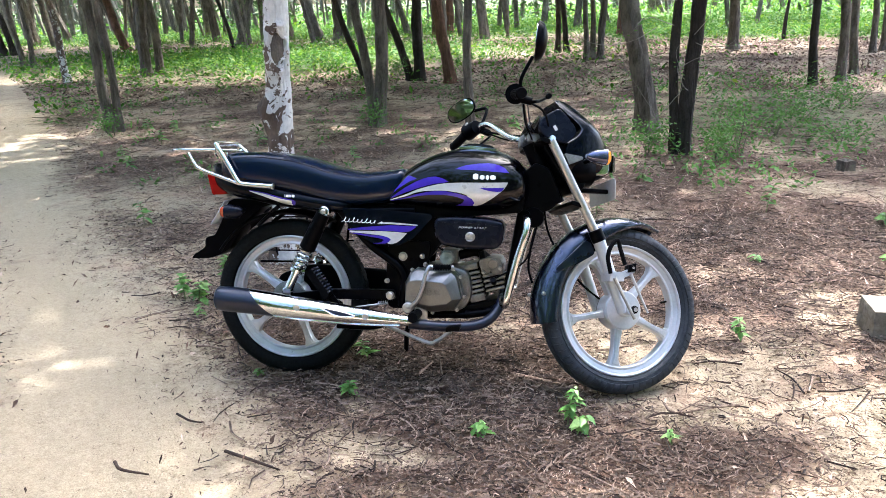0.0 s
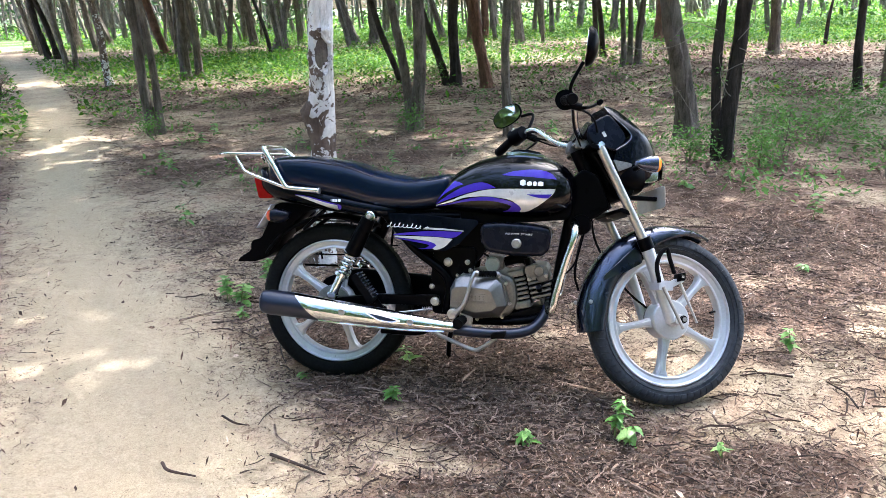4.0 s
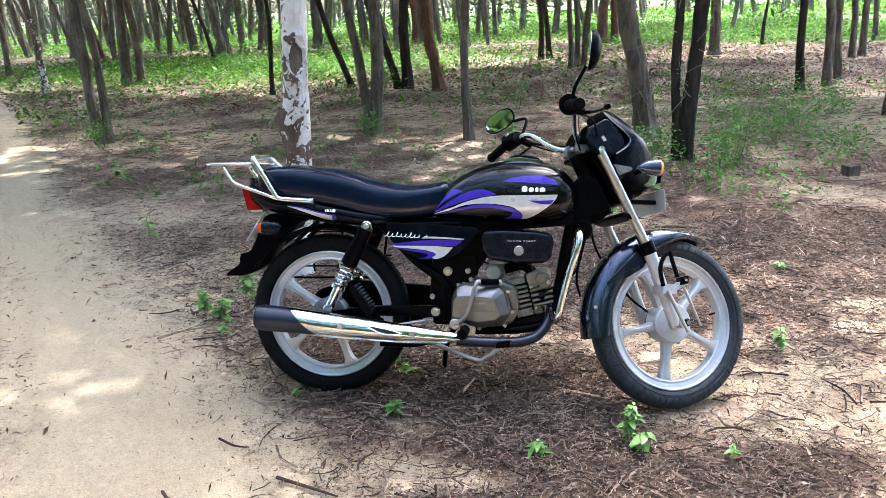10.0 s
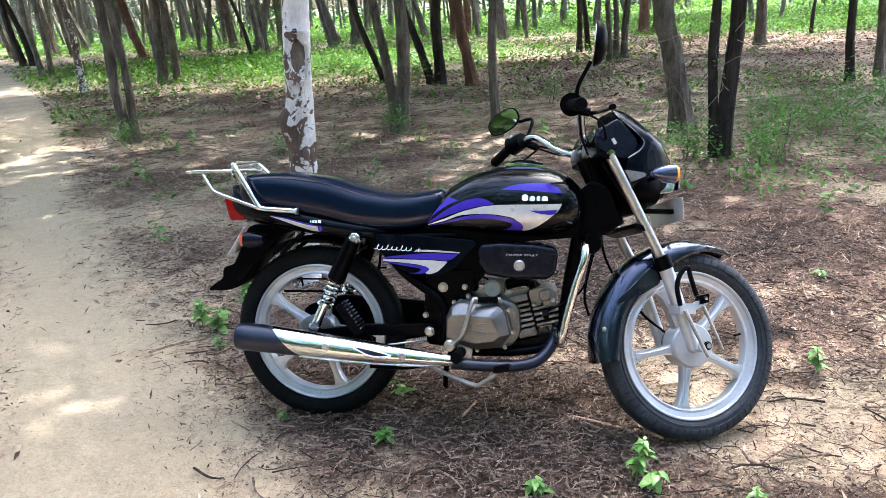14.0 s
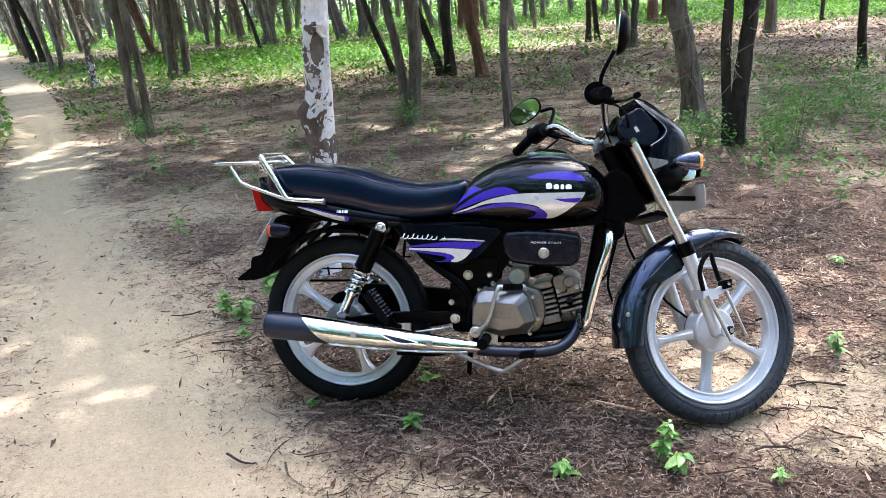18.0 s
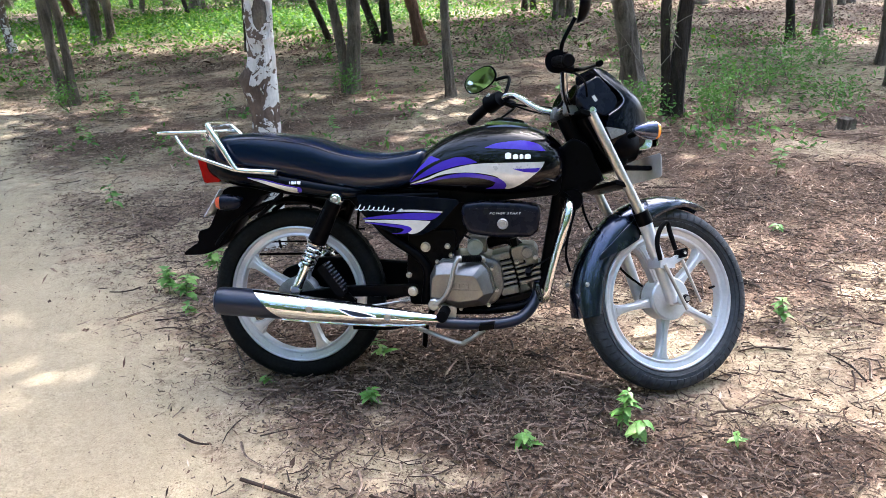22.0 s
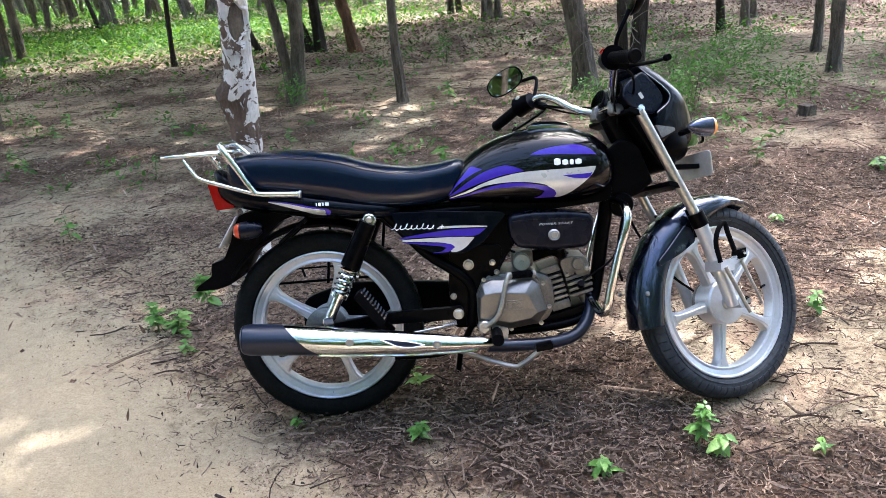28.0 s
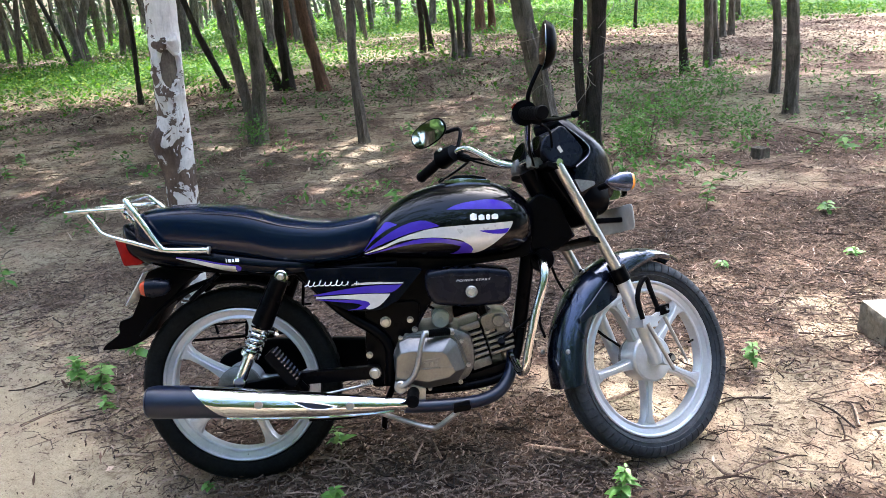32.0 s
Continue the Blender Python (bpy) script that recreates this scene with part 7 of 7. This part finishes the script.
part("rear_brake_plate", lathe([(0.0005, -0.040), (0.066, -0.040), (0.066, -0.055), (0.050, -0.064), (0.0005, -0.066)], (0, 0, TYRE_R), 32, False, True), M_CAST, bike)
part("chain_case", slab(rounded([(-0.095, 0.235), (-0.095, 0.375), (0.05, 0.425), (0.30, 0.415), (0.50, 0.40), (0.52, 0.32), (0.30, 0.27), (0.02, 0.225)], 0.04), 0.062, 0.090, 0.008), M_PLASTIC, bike)
guard = part("wheel_guard", tube([(-0.20, 0.150, 0.415), (0.22, 0.150, 0.425)], 0.0045, 8), M_FRAME, bike, "black side guard rods beside the rear wheel")
for z in (0.462, 0.505, 0.60):
    part("guard_rod", tube([(-0.17, 0.150, z), (0.20, 0.150, z + 0.008)], 0.0035, 6), M_FRAME, guard)
for x in (-0.02, 0.16):
    part("guard_post", tube([(x, 0.148, 0.41), (x + 0.03, 0.142, 0.66)], 0.0055, 6), M_FRAME, guard)
for c, r in (((0.455, 0.487), 0.0135), ((0.417, 0.345), 0.0135), ((0.528, 0.490), 0.008), ((0.515, 0.440), 0.008), ((0.405, 0.40), 0.008), ((0.54, 0.46), 0.007)):
    part("frame_bolt", bolt(c, r, -0.079 if c[0] > 0.45 else -0.117, 0.014), M_STEEL, bike)

# engine
crank = part("crankcase", slab(rounded([(0.468, 0.330), (0.480, 0.420), (0.530, 0.455), (0.640, 0.460), (0.705, 0.440), (0.715, 0.350), (0.690, 0.300), (0.62, 0.285), (0.51, 0.290)], 0.03), 0.10, -0.085, 0.012), M_CAST, bike, "grey cast engine with horizontal cooling fins")
CASE_OUT = [(0.476, 0.312), (0.475, 0.398), (0.493, 0.435), (0.520, 0.446), (0.644, 0.441), (0.662, 0.424), (0.684, 0.347), (0.656, 0.305), (0.573, 0.293)]
CASE_FACE = [(0.481, 0.337), (0.486, 0.397), (0.499, 0.409), (0.529, 0.413), (0.618, 0.407), (0.629, 0.398), (0.653, 0.346), (0.633, 0.329), (0.572, 0.319)]


def frustum(outline, face, y0, y1, y2, bevel=0.0022):
    """A cast cover: upright wall from y0 to y1, then chamfered to its flat face at y2."""
    b = rings(bmesh.new(), [[(x, y0, z) for x, z in outline], [(x, y1, z) for x, z in outline], [(x, y2, z) for x, z in face]])
    bmesh.ops.recalc_face_normals(b, faces=b.faces)
    bmesh.ops.bevel(b, geom=[e for e in b.edges if e.calc_face_angle(0) > 0.30], offset=bevel, segments=2, affect="EDGES", profile=0.5, clamp_overlap=True)
    return b


part("clutch_cover", slab(rounded([(0.500 + (x - 0.500) * 1.035, 0.37 + (z - 0.37) * 1.05) for x, z in CASE_OUT], 0.004), -0.085, -0.113, 0.003, 2), M_CAST, crank)
part("cover_face", frustum(CASE_OUT, CASE_FACE, -0.110, -0.128, -0.158), M_COVER, crank, "satin grey engine side cover")
part("cover_line", slab(rounded([(0.486, 0.352), (0.648, 0.357), (0.647, 0.360), (0.486, 0.356)], 0.001), -0.155, -0.1592, 0.0008, 1), M_COVER, crank)
for z0, z1 in ((0.3585, 0.361), (0.3845, 0.387)):
    part("emblem_frame", slab([(0.545, z0), (0.610, z0 + 0.001), (0.610, z1 + 0.001), (0.545, z1)], -0.155, -0.1605, 0.0006, 1), M_COVER, crank)
for i in range(4):
    part("emblem_bar", slab(rounded([(0.549 + 0.0148 * i, 0.365), (0.5605 + 0.0148 * i, 0.365), (0.5605 + 0.0148 * i, 0.381), (0.549 + 0.0148 * i, 0.381)], 0.004), -0.156, -0.1605, 0.001, 1), M_CAST, crank)
for c in ((0.498, 0.444), (0.650, 0.450), (0.676, 0.424), (0.692, 0.352), (0.666, 0.302), (0.58, 0.4505), (0.478, 0.304), (0.575, 0.288)):
    part("cover_screw", bolt(c, 0.0055, -0.112, 0.010), M_STEEL, crank)
part("engine_sump", slab(rounded([(0.500, 0.300), (0.700, 0.312), (0.842, 0.352), (0.852, 0.330), (0.800, 0.285), (0.700, 0.262), (0.520, 0.258)], 0.012), -0.070, 0.075, 0.008), M_FRAME, crank, "black underside of the engine")
part("engine_cradle", tube([(0.856, -0.045, 0.440), (0.838, -0.060, 0.360), (0.800, -0.075, 0.305), (0.700, -0.085, 0.282), (0.540, -0.090, 0.276)], 0.0145, 10), M_FRAME, bike)
ROT = Matrix.Translation((0.735, 0, 0.40)) @ Matrix.Rotation(radians(-15.5), 4, "Y")


def tilted(bm):
    bm.transform(ROT)
    return bm


# black core: the shade in the slots between fins is put into its colour
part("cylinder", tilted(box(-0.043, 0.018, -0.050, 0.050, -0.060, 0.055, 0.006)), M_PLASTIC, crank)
for i in range(5):
    z = -0.036 + 0.0170 * i
    part("fin", tilted(box(-0.048, 0.014, -0.068, 0.068, z, z + 0.0100, 0.0016, 1)), M_CAST, crank)
part("cylinder_side", tilted(box(-0.046, 0.012, -0.066, 0.066, -0.070, -0.042, 0.004)), M_CAST, crank)
part("cylinder_top", tilted(box(-0.048, 0.014, -0.066, 0.066, 0.049, 0.072, 0.005)), M_CAST, crank)
# black core again, standing for shade between the head's fins
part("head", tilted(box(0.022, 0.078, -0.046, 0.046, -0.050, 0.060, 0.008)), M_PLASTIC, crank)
for i in range(4):
    z = -0.044 + 0.0180 * i
    part("fin", tilted(box(0.020, 0.100 - abs(i - 2) * 0.004, -0.064, 0.064, z, z + 0.0100, 0.0016, 1)), M_CAST, crank)
part("head_block", tilted(box(0.020, 0.052, -0.060, 0.060, 0.022, 0.064, 0.005)), M_CAST, crank)
part("head_block", tilted(box(0.056, 0.098, -0.066, 0.066, 0.010, 0.046, 0.007)), M_CAST, crank)
part("exhaust_flange", tilted(tube([(0.062, -0.030, -0.050), (0.066, -0.032, -0.085)], [0.020, 0.024, 0.019], 14, smooth=False)), M_CAST, crank)
for hx in (0.028, 0.092):
    part("head_screw", tilted(bolt((hx, 0.030), 0.006, -0.064, 0.010)), M_STEEL, crank)
part("rocker_cover", tilted(slab(rounded([(0.018, 0.045), (0.022, 0.078), (0.06, 0.080), (0.098, 0.066), (0.105, 0.040), (0.09, 0.02), (0.05, 0.03)], 0.01), -0.062, 0.062, 0.006)), M_CAST, crank)
part("tappet_cap", tilted(disc((0.070, 0.052), 0.019, -0.060, -0.074, 18)), M_CAST, crank)
part("head_stud", tilted(tube([(0.035, -0.03, 0.075), (0.035, -0.03, 0.105)], 0.014, 8)), M_PLASTIC, crank)
part("spark_plug", tilted(tube([(0.055, -0.058, -0.015), (0.058, -0.085, -0.012), (0.060, -0.100, 0.0)], [0.008, 0.011, 0.010], 10, smooth=False)), M_PLASTIC, crank)
carb = part("carburettor", box(0.590, 0.655, -0.045, 0.03, 0.462, 0.515, 0.010), M_CAST, bike, "small cast carburettor above the engine")
part("carburettor_cap", disc((0.618, 0.484), 0.026, -0.045, -0.075, 24), M_DISC, carb)
part("cap_screw", disc((0.618, 0.484), 0.008, -0.075, -0.079, 12), M_DISC, carb)
part("intake_pipe", tube([(0.655, -0.01, 0.490), (0.72, -0.005, 0.505), (0.765, 0, 0.475)], 0.018, 12), M_RUBBER, carb)
part("throttle_cable", tube([(0.60, -0.04, 0.51), (0.575, -0.05, 0.53), (0.59, -0.05, 0.56)], 0.004, 6), M_RUBBER, carb)
kick = part("kick_lever", tube([(0.572, -0.160, 0.466), (0.566, -0.166, 0.455), (0.557, -0.172, 0.427), (0.545, -0.178, 0.375), (0.529, -0.176, 0.340), (0.502, -0.166, 0.317), (0.480, -0.160, 0.314)], [0.008, 0.0072, 0.0068, 0.007, 0.008, 0.010, 0.011], 10), M_STEEL, bike, "bent steel kick-start lever folded upright")
part("kick_boss", disc((0.493, 0.312), 0.019, -0.125, -0.172, 18), M_STEEL, kick)
part("kick_pedal", tube([(0.572, -0.150, 0.460), (0.647, -0.125, 0.459)], 0.0065, 10), M_RUBBER, kick)
part("kick_spring", coil((0.580, -0.147, 0.460), (0.642, -0.127, 0.459), 0.0095, 0.0024, 11, 5, 10), M_RUBBER, kick)
for p, q in (((0.566, -0.152, 0.461), (0.579, -0.147, 0.4605)), ((0.643, -0.127, 0.459), (0.651, -0.124, 0.459))):
    part("pedal_end", tube([p, q], 0.0105, 10), M_STEEL, kick)
pegs = part("footpeg", tube([(0.528, -0.150, 0.290), (0.528, -0.245, 0.292)], [0.017, 0.019, 0.018], 14, smooth=False), M_RUBBER, bike, "black rubber rider footpeg")
part("peg_plate", slab(rounded([(0.515, 0.315), (0.565, 0.300), (0.560, 0.255), (0.515, 0.265)], 0.008), -0.140, -0.152, 0.003), M_STEEL, pegs)
brake = part("brake_pedal", tube([(0.405, -0.135, 0.238), (0.481, -0.150, 0.213), (0.570, -0.165, 0.187), (0.600, -0.172, 0.195), (0.655, -0.178, 0.236)], 0.0075, 10), M_STEEL, bike, "steel foot brake pedal")
part("pedal_pad", slab(rounded([(0.640, 0.238), (0.690, 0.246), (0.690, 0.262), (0.640, 0.256)], 0.005), -0.150, -0.205, 0.004), M_FRAME, brake)
pp = part("pillion_footrest", slab(rounded([(0.108, 0.425), (0.130, 0.442), (0.202, 0.345), (0.180, 0.325)], 0.008), -0.118, -0.172, 0.007), M_RUBBER, bike, "folded ribbed rubber pillion footrest")
for k in range(9):
    t = k / 8
    x, z = 0.136 + 0.060 * t, 0.437 - 0.081 * t
    part("rubber_rib", slab([(x - 0.004, z + 0.001), (x + 0.003, z + 0.0065), (x + 0.006, z + 0.002), (x - 0.001, z - 0.0035)], -0.120, -0.170, 0.0, 1), M_INDICATOR, pp, smooth=False)
part("footrest_arm", tube([(0.19, -0.125, 0.340), (0.215, -0.118, 0.305)], 0.010, 8), M_FRAME, pp)
part("main_stand", tube([(0.43, -0.105, 0.262), (0.36, -0.118, 0.225), (0.215, -0.122, 0.222)], 0.011, 8), M_FRAME, bike)
part("side_stand", tube([(0.47, 0.11, 0.27), (0.42, 0.17, 0.16), (0.40, 0.235, 0.052)], [0.012, 0.011, 0.011], 10), M_FRAME, bike, "black side stand propping the motorcycle")
part("brake_rod", tube([(0.41, -0.130, 0.318), (0.02, -0.138, 0.255)], 0.0035, 6), M_STEEL, bike)
part("brake_spring", coil((0.375, -0.131, 0.316), (0.408, -0.131, 0.322), 0.006, 0.0018, 5, 5, 8), M_STEEL, bike)

# exhaust
part("exhaust_pipe", tube([(0.820, -0.020, 0.400), (0.828, -0.045, 0.365), (0.815, -0.085, 0.312), (0.780, -0.118, 0.271), (0.730, -0.138, 0.253), (0.66, -0.150, 0.248), (0.56, -0.160, 0.250), (0.50, -0.172, 0.256)], 0.0185, 16), M_EXHAUST, bike, "dark blue-black exhaust down pipe")
MUF = [(-0.218, 0.044, 0.318), (-0.212, 0.047, 0.318), (-0.10, 0.0465, 0.3125), (0.0, 0.044, 0.3045), (0.085, 0.041, 0.2965), (0.16, 0.039, 0.291), (0.25, 0.035, 0.284), (0.34, 0.029, 0.2765), (0.416, 0.0235, 0.2695), (0.47, 0.018, 0.266), (0.52, 0.014, 0.262)]


def muf(x):
    return float(np.interp(x, [m[0] for m in MUF], [m[1] for m in MUF])), float(np.interp(x, [m[0] for m in MUF], [m[2] for m in MUF])), -0.190 + 0.02 * max(0.0, (x - 0.3) / 0.22)


loops = [[(x, muf(x)[2] + muf(x)[0] * math.cos(a), muf(x)[1] + muf(x)[0] * math.sin(a)) for a in (2 * math.pi * k / 32 for k in range(32))] for x in np.linspace(-0.218, 0.52, 40)]
mb = rings(bmesh.new(), loops)
bmesh.ops.recalc_face_normals(mb, faces=mb.faces)
muffler = part("muffler", mb, M_EXHAUST, bike, "long muffler with bright chrome heat shields")
part("muffler_end", lathe([(0.0005, 0.0), (0.040, 0.0), (0.044, 0.003), (0.040, 0.008), (0.016, 0.009), (0.016, 0.004), (0.0005, 0.004)], (0, 0, 0), 28, False, True), M_EXHAUST, muffler)
bpy.context.view_layer.update()
end = muffler.children[-1] if muffler.children else None
end.matrix_local = Matrix.Translation((-0.2175, -0.190, 0.318)) @ Matrix.Rotation(radians(90), 4, "Z")


def shield(name, start, stop, a0, a1, lift):
    """A curved chrome shell over the muffler's outer side; start and stop: where it begins and ends along x by angle."""
    n, m = 36, 22
    outer, inner = [], []
    for j in range(m + 1):
        ang = radians(a0 + (a1 - a0) * j / m)
        row, row2 = [], []
        for i in range(n + 1):
            x = start(j / m) + (stop(j / m) - start(j / m)) * i / n
            r, z, y = muf(x)
            edge = min(1.0, min(j, m - j) / 2.0, min(i, n - i) / 1.5 + 0.35)
            for rr, w in ((r + lift * (0.4 + 0.6 * edge), row), (r + 0.001, row2)):
                w.append((x, y - rr * math.cos(ang), z + rr * math.sin(ang)))
        outer.append(row)
        inner.append(row2)
    b = bmesh.new()
    vo, vi = [[b.verts.new(q) for q in r] for r in outer], [[b.verts.new(q) for q in r] for r in inner]
    for v in (vo, vi):
        for r0, r1 in zip(v, v[1:]):
            for i in range(n):
                b.faces.new((r0[i], r0[i + 1], r1[i + 1], r1[i]))
    for j in range(m):
        b.faces.new((vo[j][0], vo[j + 1][0], vi[j + 1][0], vi[j][0]))
        b.faces.new((vo[j][n], vo[j + 1][n], vi[j + 1][n], vi[j][n]))
    for i in range(n):
        b.faces.new((vo[0][i], vo[0][i + 1], vi[0][i + 1], vi[0][i]))
        b.faces.new((vo[m][i], vo[m][i + 1], vi[m][i + 1], vi[m][i]))
    bmesh.ops.recalc_face_normals(b, faces=b.faces)
    return part(name, b, M_CHROME, muffler)


shield("heat_shield", lambda t: -0.104 + 0.125 * (1 - t) ** 1.35, lambda t: 0.515, -62, 88, 0.0040)


def shield_y(x, z):
    r, zc, y = muf(x)
    return -y + math.sqrt(max(1e-6, (r + 0.0042) ** 2 - (z - zc) ** 2))


swoosh("shield_slot", [(0.186, 0.3098), (0.2349, 0.3020), (0.2758, 0.2938), (0.312, 0.2840)], [(0.186, 0.3088), (0.215, 0.2960), (0.238, 0.2855), (0.2748, 0.2800), (0.312, 0.2828)], M_EXHAUST, muffler, shield_y, 24, 6, 0.0012, False)
for lip in ([(0.186, 0.310), (0.2349, 0.3025), (0.2758, 0.2945), (0.314, 0.2836)], [(0.186, 0.3085), (0.215, 0.2950), (0.238, 0.2845), (0.2748, 0.2790), (0.314, 0.2832)]):
    part("slot_lip", tube([(x, -shield_y(x, z) - 0.001, z) for x, z in lip], 0.0024, 6), M_CHROME, muffler)
part("shield_hem", tube([(x, -shield_y(x, z) - 0.0005, z) for x, z in [(0.004, 0.268), (0.08, 0.262), (0.16, 0.258), (0.24, 0.254), (0.32, 0.2515), (0.40, 0.250), (0.47, 0.2515)]], 0.0042, 8), M_CHROME, muffler)
for x, z in ((0.098, 0.306), (0.350, 0.282)):
    r, zc, y = muf(x)
    part("shield_bolt", lathe([(0.0005, y - r - 0.002), (0.012, y - r - 0.002), (0.012, y - r - 0.006), (0.009, y - r - 0.008), (0.006, y - r - 0.0065), (0.0005, y - r - 0.0065)], (x, 0, z), 20, False, True), M_STEEL, muffler)

# leg guard, cables
for side in (-1, 1):
    s = side
    part("leg_guard", tube([(0.905, 0.030 * s, 0.655), (0.914, 0.10 * s, 0.652), (0.916, 0.175 * s, 0.642), (0.913, 0.200 * s, 0.600), (0.886, 0.200 * s, 0.510), (0.862, 0.200 * s, 0.410), (0.850, 0.197 * s, 0.352), (0.838, 0.165 * s, 0.338), (0.828, 0.10 * s, 0.352), (0.822, 0.03 * s, 0.365)], 0.0125, 12), M_CHROME, bike, "chrome crash guard hoop")
for pts, r in (([(0.80, -0.22, 1.00), (0.90, -0.15, 0.985), (0.96, -0.05, 0.93), (0.96, 0.01, 0.85)], 0.0038), ([(0.79, 0.215, 1.0), (0.86, 0.16, 0.975), (0.92, 0.07, 0.945), (0.96, 0.03, 0.86)], 0.0038), ([(0.785, 0.21, 1.0), (0.85, 0.14, 0.955), (0.90, 0.05, 0.915), (0.93, 0.02, 0.84)], 0.0032), ([(0.80, -0.21, 1.0), (0.84, -0.13, 0.945), (0.90, -0.05, 0.90), (0.93, -0.02, 0.83)], 0.0032), ([(0.98, 0.02, 0.83), (0.985, 0.06, 0.72), (1.02, 0.09, 0.58), (1.13, 0.085, 0.42), (1.23, 0.07, 0.335)], 0.0042)):
    part("control_cable", st(tube(pts, r, 6)), M_RUBBER, bike)
for pts, r in (([(0.955, 0.02, 0.80), (0.948, -0.02, 0.66), (0.925, -0.035, 0.55), (0.915, -0.035, 0.46), (0.93, -0.03, 0.40)], 0.0045), ([(0.965, -0.02, 0.80), (0.952, -0.04, 0.68), (0.935, -0.05, 0.58), (0.90, -0.05, 0.48), (0.80, -0.085, 0.42)], 0.0035), ([(0.60, -0.05, 0.55), (0.565, -0.07, 0.50), (0.54, -0.08, 0.46)], 0.004)):
    part("control_cable", tube(pts, r, 6), M_RUBBER, bike)
